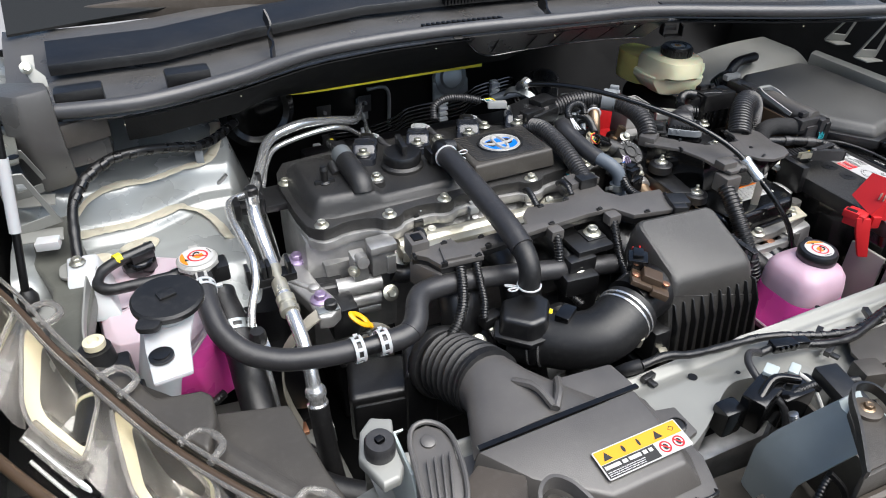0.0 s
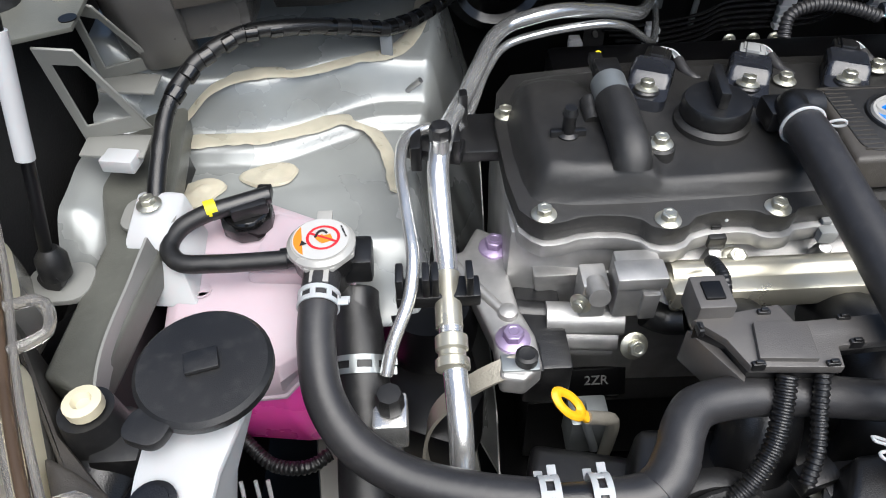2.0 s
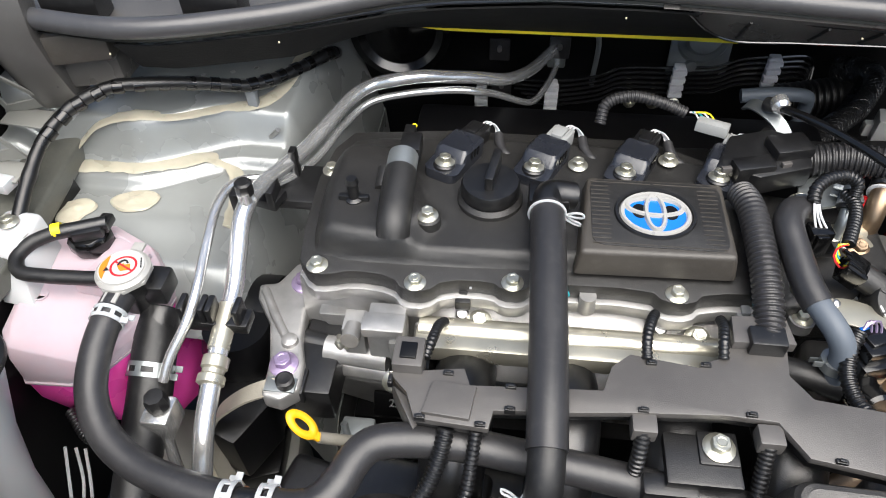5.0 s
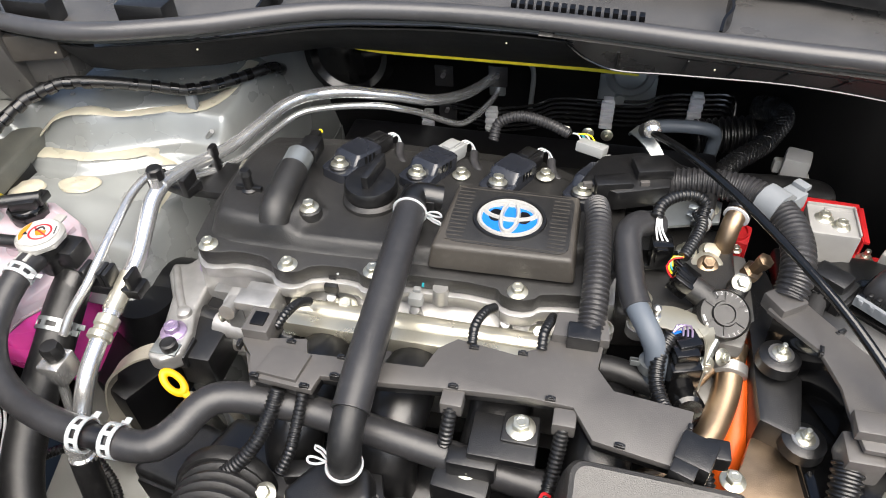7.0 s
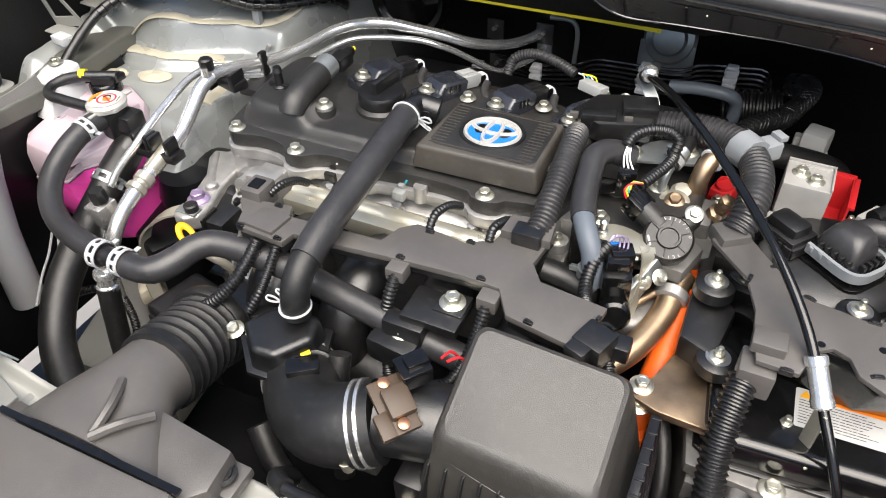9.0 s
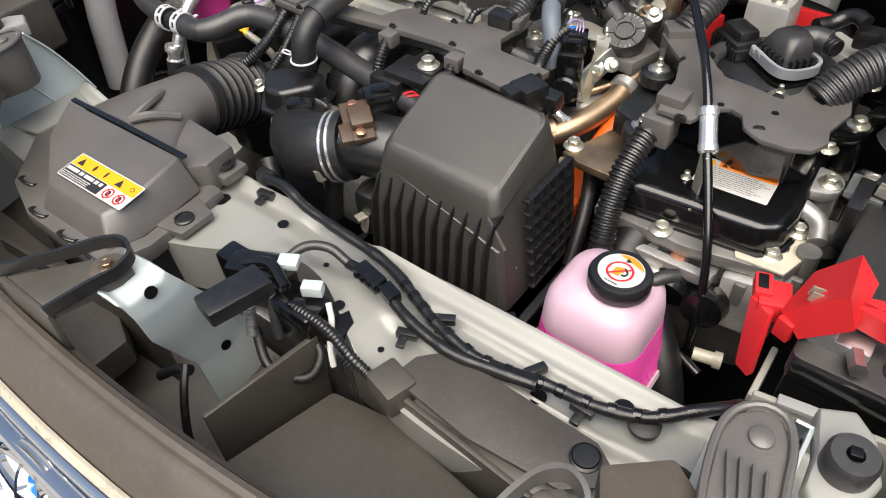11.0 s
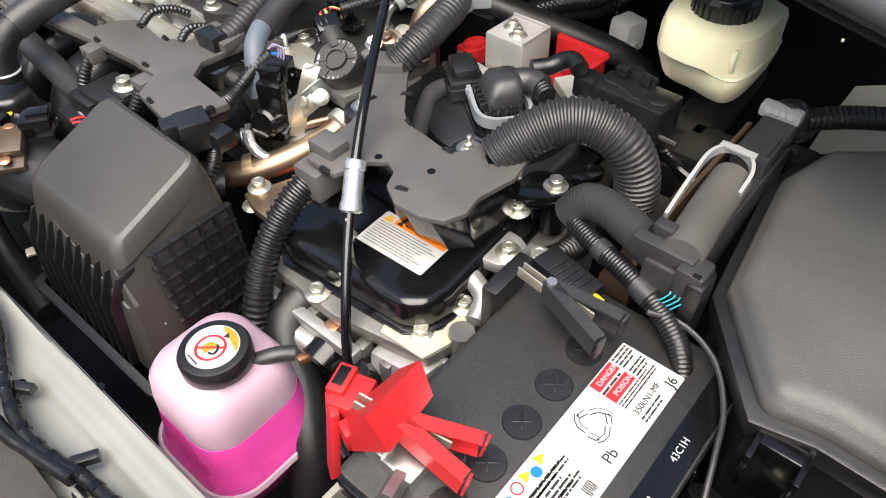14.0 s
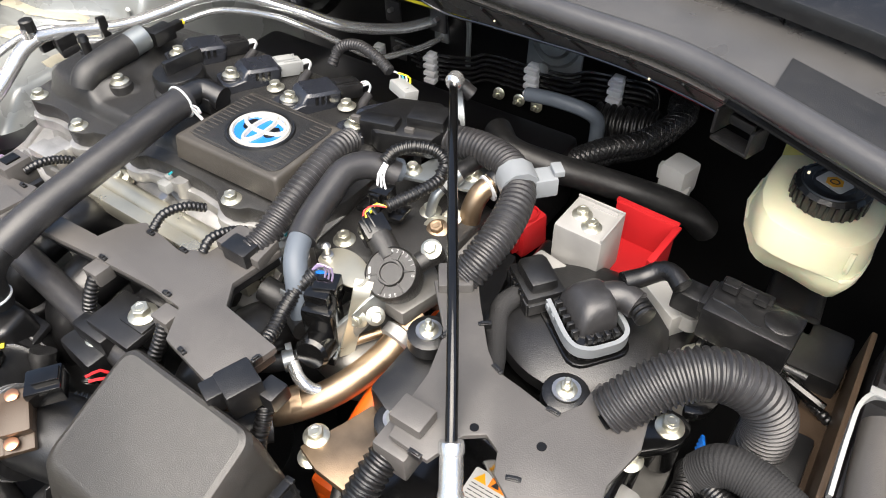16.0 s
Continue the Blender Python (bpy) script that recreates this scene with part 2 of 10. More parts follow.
def rounded(x0, x1, y0, y1, r, seg=4):
    pts = []
    for cx, cy, a0 in ((x1 - r, y1 - r, 0), (x0 + r, y1 - r, 90), (x0 + r, y0 + r, 180), (x1 - r, y0 + r, 270)):
        for i in range(seg + 1):
            a = radians(a0 + 90 * i / seg)
            pts.append((cx + r * math.cos(a), cy + r * math.sin(a)))
    return pts


def axis_pose(at, direction):
    return Matrix.Translation(at) @ Vector(direction).to_track_quat("Z", "Y").to_matrix().to_4x4()


def lathe(profile, at=(0, 0, 0), direction=(0, 0, 1), seg=24):
    """Turns (radius, height) pairs round an axis through at."""
    bm = bmesh.new()
    rings = []
    for r, z in profile:
        if r < 1e-6:
            rings.append([bm.verts.new((0, 0, z))])
        else:
            rings.append([bm.verts.new((r * math.cos(2 * math.pi * i / seg), r * math.sin(2 * math.pi * i / seg), z)) for i in range(seg)])
    for a, b in zip(rings, rings[1:]):
        for i in range(seg):
            j = (i + 1) % seg
            if len(a) == 1 and len(b) > 1:
                bm.faces.new((a[0], b[i], b[j]))
            elif len(b) == 1 and len(a) > 1:
                bm.faces.new((a[i], a[j], b[0]))
            elif len(a) > 1:
                bm.faces.new((a[i], a[j], b[j], b[i]))
    for ring, flip in ((rings[0], True), (rings[-1], False)):
        if len(ring) > 1:
            bm.faces.new(ring[::-1] if flip else ring)
    bmesh.ops.recalc_face_normals(bm, faces=bm.faces[:])
    return moved(bm, axis_pose(at, direction))


def spline(points, step=0.006, closed=False):
    """Even points on a smooth curve through the given ones."""
    pts = [Vector(p) for p in points]
    if len(pts) == 2:
        n = max(2, int((pts[1] - pts[0]).length / step))
        return [pts[0].lerp(pts[1], i / n) for i in range(n + 1)]
    ext = [2 * pts[0] - pts[1], *pts, 2 * pts[-1] - pts[-2]]
    dense = []
    for i in range(1, len(ext) - 2):
        p0, p1, p2, p3 = ext[i - 1 : i + 3]
        n = max(4, int((p2 - p1).length / step * 2))
        t0, t1 = 0.0, max((p1 - p0).length, 1e-5) ** 0.5
        t2 = t1 + max((p2 - p1).length, 1e-5) ** 0.5
        t3 = t2 + max((p3 - p2).length, 1e-5) ** 0.5
        for k in range(n):
            t = t1 + (t2 - t1) * k / n
            a1 = p0 * ((t1 - t) / (t1 - t0)) + p1 * ((t - t0) / (t1 - t0))
            a2 = p1 * ((t2 - t) / (t2 - t1)) + p2 * ((t - t1) / (t2 - t1))
            a3 = p2 * ((t3 - t) / (t3 - t2)) + p3 * ((t - t2) / (t3 - t2))
            b1 = a1 * ((t2 - t) / (t2 - t0)) + a2 * ((t - t0) / (t2 - t0))
            b2 = a2 * ((t3 - t) / (t3 - t1)) + a3 * ((t - t1) / (t3 - t1))
            dense.append(b1 * ((t2 - t) / (t2 - t1)) + b2 * ((t - t1) / (t2 - t1)))
    dense.append(pts[-1])
    out, left = [dense[0]], step
    for a, b in zip(dense, dense[1:]):
        d = (b - a).length
        while d >= left and d > 1e-9:
            a = a.lerp(b, left / d)
            out.append(a.copy())
            d -= left
            left = step
        left -= d
    if (out[-1] - dense[-1]).length > step * 0.3:
        out.append(dense[-1])
    return out


def tube(points, r, seg=12, step=0.006, ribs=None, ends=None, squash=1.0, wobble=0.0):
    """A round bar along a curve. ribs: (pitch, depth) of a corrugated hose. ends: radius at the end."""
    if ribs:
        step = ribs[0] / 4
    path = spline(points, step)
    bm = bmesh.new()
    rings = []
    t_last = None
    side = None
    for i, p in enumerate(path):
        t = (path[min(i + 1, len(path) - 1)] - path[max(i - 1, 0)]).normalized()
        if side is None:
            side = t.orthogonal().normalized() if abs(t.z) > 0.95 else t.cross(Vector((0, 0, 1))).normalized()
        else:
            side = (t_last.rotation_difference(t) @ side)
            side = (side - t * side.dot(t)).normalized()
        up = side.cross(t)
        t_last = t
        k = r if ends is None else r + (ends - r) * i / max(1, len(path) - 1)
        if ribs and i % 4 in (0, 3):
            k -= ribs[1]
        if wobble:
            k *= 1 + wobble * noise.noise(p * 90)
        rings.append([bm.verts.new(p + side * (k * math.cos(a)) + up * (k * squash * math.sin(a))) for a in (2 * math.pi * j / seg for j in range(seg))])
    for a, b in zip(rings, rings[1:]):
        for i in range(seg):
            j = (i + 1) % seg
            bm.faces.new((a[i], a[j], b[j], b[i]))
    bm.faces.new(rings[0][::-1])
    bm.faces.new(rings[-1])
    bmesh.ops.recalc_face_normals(bm, faces=bm.faces[:])
    return bm


def loft(sections, bevel=0.0, cap=True):
    """A skin over loops of equal length, in order."""
    bm = bmesh.new()
    rings = [[bm.verts.new(p) for p in s] for s in sections]
    for a, b in zip(rings, rings[1:]):
        for i in range(len(a)):
            j = (i + 1) % len(a)
            bm.faces.new((a[i], a[j], b[j], b[i]))
    if cap:
        bm.faces.new(rings[0][::-1])
        bm.faces.new(rings[-1])
    return soften(bm, bevel) if bevel else (bmesh.ops.recalc_face_normals(bm, faces=bm.faces[:]), bm)[1]


def at_height(poly, z, tilt_y=0.0, y0=0.0, tilt_x=0.0, x0=0.0):
    return [(x, y, z + (y - y0) * tilt_y + (x - x0) * tilt_x) for x, y in poly]


def ribbon(points, width, thick, across=(0, 0, 1), step=0.006):
    """A flat strap along a curve."""
    path = spline(points, step)
    bm = bmesh.new()
    rings = []
    for i, p in enumerate(path):
        t = (path[min(i + 1, len(path) - 1)] - path[max(i - 1, 0)]).normalized()
        w = (Vector(across) - t * t.dot(Vector(across))).normalized()
        n = t.cross(w)
        rings.append([bm.verts.new(p + w * (a * width / 2) + n * (b * thick / 2)) for a, b in ((1, 1), (-1, 1), (-1, -1), (1, -1))])
    for a, b in zip(rings, rings[1:]):
        for i in range(4):
            j = (i + 1) % 4
            bm.faces.new((a[i], a[j], b[j], b[i]))
    bm.faces.new(rings[0][::-1])
    bm.faces.new(rings[-1])
    bmesh.ops.recalc_face_normals(bm, faces=bm.faces[:])
    return bm


def shell(fn, nu, nv, thick=0.0015):
    """A sheet from fn(u, v), u and v from 0 to 1, with a thickness."""
    bm = bmesh.new()
    g = [[bm.verts.new(fn(i / nu, j / nv)) for j in range(nv + 1)] for i in range(nu + 1)]
    for i in range(nu):
        for j in range(nv):
            bm.faces.new((g[i][j], g[i + 1][j], g[i + 1][j + 1], g[i][j + 1]))
    bmesh.ops.recalc_face_normals(bm, faces=bm.faces[:])
    if thick:
        bmesh.ops.solidify(bm, geom=bm.faces[:], thickness=thick)
    return bm


def hexagon(r):
    return [(r * math.cos(radians(60 * i)), r * math.sin(radians(60 * i))) for i in range(6)]


def bolt_mesh(size, material, stud=False, washer=True):
    head = prism(hexagon(size * 0.58), size * 0.18, size * 0.72, size * 0.06, 1)
    flange = lathe([(size * 0.92, 0), (size * 0.92, size * 0.08), (size * 0.62, size * 0.24)], seg=18) if washer else lathe([(size * 0.6, 0), (size * 0.6, size * 0.2)], seg=12)
    bits = [head, flange, lathe([(size * 0.3, size * 0.7), (size * 0.3, size * 0.75), (size * 0.2, size * 0.70)], seg=12)]
    if stud:
        bits.append(lathe([(size * 0.3, 0.6 * size), (size * 0.3, size * 1.35), (size * 0.22, size * 1.45)], seg=10))
    bm = join(*bits)
    me = bpy.data.meshes.new("bolt")
    for f in bm.faces:
        f.smooth = True
    bm.to_mesh(me)
    bm.free()
    me.set_sharp_from_angle(angle=radians(30))
    me.materials.append(M[material])
    return me


BOLT = {}


def bolt(at, parent, size=0.0125, direction=(0, 0, 1), material="zinc", stud=False, name="bolt"):
    key = (size, material, stud)
    if key not in BOLT:
        BOLT[key] = bolt_mesh(size, material, stud)
    ob = new(name, BOLT[key])
    ob.matrix_basis = axis_pose(at, direction) @ pose(0, 0, 0, 0, 0, (at[0] * 7919 + at[1] * 3571) % 1 * 60)
    put_under(ob, parent)
    return ob


def writing(text, size, m, material, parent, name="lettering", depth=0.0004):
    cu = bpy.data.curves.new(name, "FONT")
    cu.body, cu.size, cu.extrude = text, size, depth
    cu.align_x = "CENTER"
    cu.resolution_u = 3
    ob = bpy.data.objects.new(name, cu)
    me = bpy.data.meshes.new_from_object(ob)
    bpy.data.objects.remove(ob)
    me.materials.clear()
    me.materials.append(M[material])
    t = new(name, me)
    t.matrix_basis = m
    if parent is not None:
        put_under(t, parent)
    return t


def bars(x0, x1, y0, y1, rows, rnd, fill=0.55, z=0.0):
    """Rows of short strokes that stand for small print."""
    bm = bmesh.new()
    h = (y1 - y0) / rows
    for i in range(rows):
        y = y0 + h * (i + 0.5)
        x = x0
        end = x1 - (x1 - x0) * 0.25 * rnd.random()
        while x < end:
            w = min(h * (0.6 + 2.2 * rnd.random()), end - x)
            vs = [bm.verts.new(p) for p in ((x, y - h * fill / 2, z), (x + w, y - h * fill / 2, z), (x + w, y + h * fill / 2, z), (x, y + h * fill / 2, z))]
            bm.faces.new(vs)
            x += w + h * 0.3
    return bm


def sheet(poly, z=0.0):
    bm = bmesh.new()
    bm.faces.new([bm.verts.new((x, y, z)) for x, y in poly])
    return bm


def ellipse(cx, cy, a, b, n=40):
    return [(cx + a * math.cos(2 * math.pi * i / n), cy + b * math.sin(2 * math.pi * i / n)) for i in range(n)]


def oval_ring(cx, cy, a, b, w, z0, z1, n=48, w2=None):
    """A raised band round an ellipse."""
    bm = bmesh.new()
    w2 = w if w2 is None else w2
    loops = []
    for k, z in ((0, z0), (0.25, z1), (0.75, z1), (1, z0)):
        loops.append([bm.verts.new((cx + (a - w * k) * math.cos(2 * math.pi * i / n), cy + (b - w2 * k) * math.sin(2 * math.pi * i / n), z)) for i in range(n)])
    for p, q in zip(loops, loops[1:]):
        for i in range(n):
            j = (i + 1) % n
            bm.faces.new((p[i], p[j], q[j], q[i]))
    bmesh.ops.recalc_face_normals(bm, faces=bm.faces[:])
    return bm


def rounder(poly, times=2):
    for _ in range(times):
        poly = [q for i, p in enumerate(poly) for q in ((p[0] * 0.75 + poly[(i + 1) % len(poly)][0] * 0.25, p[1] * 0.75 + poly[(i + 1) % len(poly)][1] * 0.25), (p[0] * 0.25 + poly[(i + 1) % len(poly)][0] * 0.75, p[1] * 0.25 + poly[(i + 1) % len(poly)][1] * 0.75))]
    return poly


def shrink_to(poly, d):
    """The outline drawn in by d along its corners' bisectors."""
    area = sum(a[0] * b[1] - b[0] * a[1] for a, b in zip(poly, poly[1:] + poly[:1]))
    s, out = (1 if area > 0 else -1), []
    for i, p in enumerate(poly):
        a, b = Vector(poly[i - 1]), Vector(poly[(i + 1) % len(poly)])
        t = (b - a).normalized()
        out.append((p[0] - s * t.y * d, p[1] + s * t.x * d))
    return out


def depth_in(poly, x, y):
    """How far a point lies inside an outline; negative outside."""
    best, inside = 1e9, False
    for (x0, y0), (x1, y1) in zip(poly, poly[1:] + poly[:1]):
        dx, dy = x1 - x0, y1 - y0
        k = min(1.0, max(0.0, ((x - x0) * dx + (y - y0) * dy) / (dx * dx + dy * dy + 1e-12)))
        best = min(best, math.hypot(x - x0 - k * dx, y - y0 - k * dy))
        if (y0 > y) != (y1 > y) and x < x0 + (y - y0) * dx / dy:
            inside = not inside
    return best if inside else -best


def clamp(at, direction, r, parent, width=0.012, material="pipe", name="hose_clamp"):
    """A flat spring band with punched windows and two grip ears."""
    bm = bmesh.new()
    n = 24
    rows = [[bm.verts.new(((r + 0.0004) * math.cos(2 * math.pi * i / n), (r + 0.0004) * math.sin(2 * math.pi * i / n), width * z)) for i in range(n)] for z in (-0.5, -0.2, 0.2, 0.5)]
    for j in range(3):
        for i in range(n):
            if j != 1 or i % 3 == 0:
                bm.faces.new((rows[j][i], rows[j][(i + 1) % n], rows[j + 1][(i + 1) % n], rows[j + 1][i]))
    bmesh.ops.recalc_face_normals(bm, faces=bm.faces[:])
    bmesh.ops.solidify(bm, geom=bm.faces[:], thickness=-0.0012)
    bmesh.ops.recalc_face_normals(bm, faces=bm.faces[:])
    m = axis_pose(at, direction)
    band = part(name, moved(bm, m), material, parent)
    for q in (-1, 1):
        part("ear", moved(box((r + 0.004, q * 0.004, q * width * 0.3), (0.008, 0.0016, width * 0.45), 0.0005), m), material, band)
    return band



# ---- the setting: floor, body panels, firewall, cowl ----
tagged(part("floor", box((0, 0, -0.05), (60, 60, 0.1), 0.0), "floor"), "grey tiled showroom floor under the car", "floor", kind="structure")
# unseen black sheet, added so the gaps down through the bay stay dark
tagged(part("underside_sheet", box((0, 0.4, 0.42), (1.5, 1.25, 0.02), 0.002), "dark"), "black sheet added below the engine to darken the depths", "cover", kind="structure")


def lerp_table(table, x):
    xs, ys = [r[0] for r in table], [r[1] for r in table]
    return float(np.interp(x, xs, ys))


def smooth(a, b, x):
    t = min(1.0, max(0.0, (x - a) / (b - a)))
    return t * t * (3 - 2 * t)


# the rubber seal along the cowl: plan curve at about 1.0 m
SEAL = [(-0.78, 0.60), (-0.69, 0.578), (-0.59, 0.568), (-0.47, 0.60), (-0.33, 0.66), (-0.2, 0.676), (-0.09, 0.674), (0.0, 0.665), (0.08, 0.654), (0.18, 0.643), (0.27, 0.633), (0.33, 0.613), (0.39, 0.585), (0.45, 0.557), (0.53, 0.52), (0.63, 0.482), (0.76, 0.445)]


def seal_y(x):
    return lerp_table(SEAL, x)


SEAL_Z = 0.995
seal = thing("cowl_seal", (0, seal_y(0), SEAL_Z), "long black rubber weatherstrip along the cowl edge", "seal")
part("seal_bulb", tube([(x, y + 0.009, SEAL_Z + 0.001) for x, y in SEAL], 0.0106, 16, 0.012), "seal", seal)
part("seal_lip", ribbon([(x, y + 0.009, SEAL_Z - 0.0105) for x, y in SEAL], 0.005, 0.003, (0, 0.3, 1), 0.012), "gloss", seal)
for x in (-0.62, -0.46, -0.12, 0.1, 0.26, 0.4, 0.55):
    part("seal_clip", box((x, seal_y(x) + 0.0, SEAL_Z - 0.024), (0.0018, 0.0018, 0.0018), 0.0005), "beige", seal)


def firewall_skin(u, v):
    x = -0.95 + 1.9 * u
    y, z = ((0.94, 0.42), (0.94, 0.6), (0.95, 0.72), (0.945, 0.8), (0.93, 0.9), (0.9, 0.99))[min(5, int(v * 5 + 0.5))]
    return (x, y + 0.006 * math.sin(x * 17), z)


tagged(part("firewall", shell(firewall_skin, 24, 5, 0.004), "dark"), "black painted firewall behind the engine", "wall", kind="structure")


def cowl_front(u, v):
    x = -0.62 + 1.34 * u
    top = (seal_y(x) + 0.012, SEAL_Z - 0.02)
    end = smooth(-0.37, -0.46, x)
    low = ((0.80 - 0.08 * smooth(0.3, 0.6, x)) * (1 - end) + (seal_y(x) + 0.045) * end, 0.882 + 0.085 * smooth(0.1, 0.22, x) + 0.048 * end)
    return (x, top[0] + (low[0] - top[0]) * v, top[1] + (low[1] - top[1]) * v)


tagged(part("cowl_front_panel", shell(cowl_front, 34, 6, 0.002), "felt"), "black sound-absorbing cowl front panel", "panel", kind="structure")
strip = solid("yellow_edge_strip", ribbon([(-0.372, 0.799, 0.888), (-0.33, 0.8, 0.881), (-0.2, 0.801, 0.879), (-0.05, 0.801, 0.8785), (0.035, 0.8, 0.8775)], 0.006, 0.003, (0, 0.2, 1)), "trim", "bright yellow edge strip on the cowl lower lip", "trim strip")


def cowl_top(u, v):
    x = -0.76 + 1.52 * u
    y = seal_y(x) + 0.02 + 0.26 * v
    z = SEAL_Z - 0.02 + 0.006 * math.sin(v * 9) + 0.045 * v
    return (x, y, z)


cowl = tagged(part("cowl_top_panel", shell(cowl_top, 30, 8, 0.002), "cowlgrey"), "dark grey plastic cowl panel below the windscreen", "panel", kind="structure")
for i in range(30):
    x = -0.05 + i * 0.0068
    part("vent_slot", box((x, 0.80, 1.013), (0.0042, 0.03, 0.012), 0.0006, rx=10), "dark", cowl)
for x0, w in ((-0.665, 0.06), (-0.525, 0.06)):
    part("cowl_box", box((x0, seal_y(x0) + 0.04, 1.0), (w, 0.03, 0.03), 0.004), "black", cowl)
# left step is brown: the windscreen's warm reflection put into its colour
part("cowl_step", box((-0.45, 0.9, 1.03), (0.5, 0.035, 0.03), 0.004), "bumper", cowl)
part("cowl_step", box((0.3, 0.88, 1.03), (0.6, 0.03, 0.03), 0.004), "black", cowl)


def windscreen(u, v):
    return (-0.75 + 1.5 * u, 0.93 + 0.9 * v - 0.1 * (2 * u - 1) ** 2, 1.03 + 0.48 * v)


tagged(part("windscreen", shell(windscreen, 12, 4, 0.005), "glass"), "dark windscreen glass rising behind the cowl", "windscreen", kind="structure")

# the ribbed black ledge under the seal on the brake side
def ledge_section(x):
    """Sloping face under the seal with a turned lower lip; it runs out to a point on the engine side."""
    k = smooth(-0.075, -0.005, x)
    y0, z0 = seal_y(x) + 0.002, 0.982
    y1, z1 = y0 + (0.7005 - 0.035 * (max(0.0, x - 0.15) / 0.18) ** 2 - y0) * k + 0.012, z0 - 0.051 * k
    return [(x, y0, z0), (x, y1 - 0.006, z1 + 0.0045), (x, y1 - 0.003, z1), (x, y1 + 0.003, z1), (x, y1 + 0.003, z1 + 0.005), (x, y0 + 0.012, z0 + 0.002)]


ledge = tagged(part("cowl_ledge", loft([ledge_section(x) for x in (-0.085, -0.07, -0.055, -0.04, -0.025, -0.01, 0.01, 0.05, 0.1, 0.15, 0.2, 0.25, 0.29, 0.325)], 0.0008), "cowlgrey"), "black ribbed plastic ledge below the cowl seal", "ledge", kind="structure")
for x in (0.002, 0.0749, 0.1245, 0.1737, 0.23, 0.2852):
    a, b = Vector(ledge_section(x)[0]), Vector(ledge_section(x)[1])
    part("rib", tube([a.lerp(b, 0.25) + Vector((0, -0.001, 0)), a.lerp(b, 0.6) + Vector((0, -0.0014, 0)), b + Vector((0, -0.002, 0.001))], 0.0016, 6), "cover", ledge)
    part("rib_foot", lathe([(0.0026, 0), (0.002, 0.0014), (0, 0.0018)], b + Vector((0, -0.002, 0.0025)), (0, -0.7, 0.6), 10), "cover", ledge)
part("lip_bead", tube([Vector(ledge_section(x)[2]) + Vector((0, -0.001, -0.0005)) for x in (-0.06, -0.03, 0.0, 0.06, 0.12, 0.18, 0.24, 0.29, 0.32)], 0.0016, 8, 0.012), "lacquer", ledge)


# left strut tower: a pressed silver panel with a stepped ridge
def tower(u, v):
    x, y = -0.79 + 0.36 * u, 0.40 + 0.50 * v
    foot = 0.580 + 0.052 * smooth(-0.66, -0.53, x)
    z = 0.803 - 0.04 * (x + 0.68)
    z += 0.013 * smooth(foot - 0.026, foot - 0.014, y)
    z += 0.05 * smooth(foot + 0.002, foot + 0.030, y) * (1 - 0.25 * smooth(-0.60, -0.50, x))
    z += 0.020 * smooth(foot + 0.030, 0.76, y)
    z += 0.05 * smooth(0.70, 0.83, y) * smooth(-0.49, -0.56, x)
    z += 0.003 * math.exp(-((y - 0.515 - 0.05 * (x + 0.6)) / 0.02) ** 2)
    side = -0.512 + 0.028 * smooth(0.52, 0.75, y)
    d = max(0.0, x - side)
    z -= 3.4 * d * smooth(0.0, 0.02, d)
    z += 0.04 * smooth(-0.72, -0.78, x)
    z -= 0.05 * smooth(0.46, 0.40, y)
    return (x, y, z)


def tower_wall(u, v):
    x, y, z = tower(1, v)
    y0 = 0.40 + 0.50 * v
    return (x + 0.02 * u, y0, z - 0.28 * u)


tow = thing("strut_tower", (-0.62, 0.6, 0.5), "silver painted strut tower panel with wax sealer", "strut tower")
part("tower_top", shell(tower, 100, 130, 0.0015), "waxlit", tow, sharp=60)
part("tower_side", shell(tower_wall, 4, 40, 0.0015), "waxlit", tow)


def tower_z(x, y):
    return tower((x + 0.79) / 0.36, (y - 0.40) / 0.50)[2]


def blob(x, y, rx, ry, h, seed):
    rnd = random.Random(seed)
    ph = [rnd.random() * 6.28 for _ in range(3)]
    bm = bmesh.new()
    n, rings = 28, [(1.0, 0.0), (0.93, 0.6), (0.75, 0.8), (0.55, 0.55), (0.35, 0.75), (0.15, 1.0)]
    loops = []
    for k, zz in rings:
        loops.append([])
        for i in range(n):
            a = 2 * math.pi * i / n
            r = k * (1 + 0.12 * math.sin(2 * a + ph[0]) + 0.07 * math.sin(3 * a + ph[1]) + 0.04 * math.sin(5 * a + ph[2]))
            px, py = x + rx * r * math.cos(a), y + ry * r * math.sin(a)
            loops[-1].append(bm.verts.new((px, py, tower_z(px, py) + 0.0012 + h * zz * (1 + 0.3 * math.sin(2 * a + ph[1])))))
    for p, q in zip(loops, loops[1:]):
        for i in range(n):
            j = (i + 1) % n
            bm.faces.new((p[i], p[j], q[j], q[i]))
    bm.faces.new(loops[-1])
    bmesh.ops.recalc_face_normals(bm, faces=bm.faces[:])
    return bm


part("wax_patch", blob(-0.641, 0.537, 0.024, 0.02, 0.004, 1), "sealer", tow, "glossy yellowish wax patch")
part("wax_patch", blob(-0.700, 0.513, 0.022, 0.02, 0.004, 2), "sealer", tow, "glossy yellowish wax patch")
seam = [(-0.725, 0.572), (-0.69, 0.578), (-0.65, 0.582), (-0.61, 0.595), (-0.575, 0.608), (-0.552, 0.606), (-0.538, 0.588), (-0.528, 0.555), (-0.52, 0.51)]
part("sealer_bead", tube([(x, y, tower_z(x, y) + 0.001) for x, y in seam], 0.011, 12, 0.006, squash=0.16, wobble=0.3), "sealer", tow, "cream seam sealer bead")
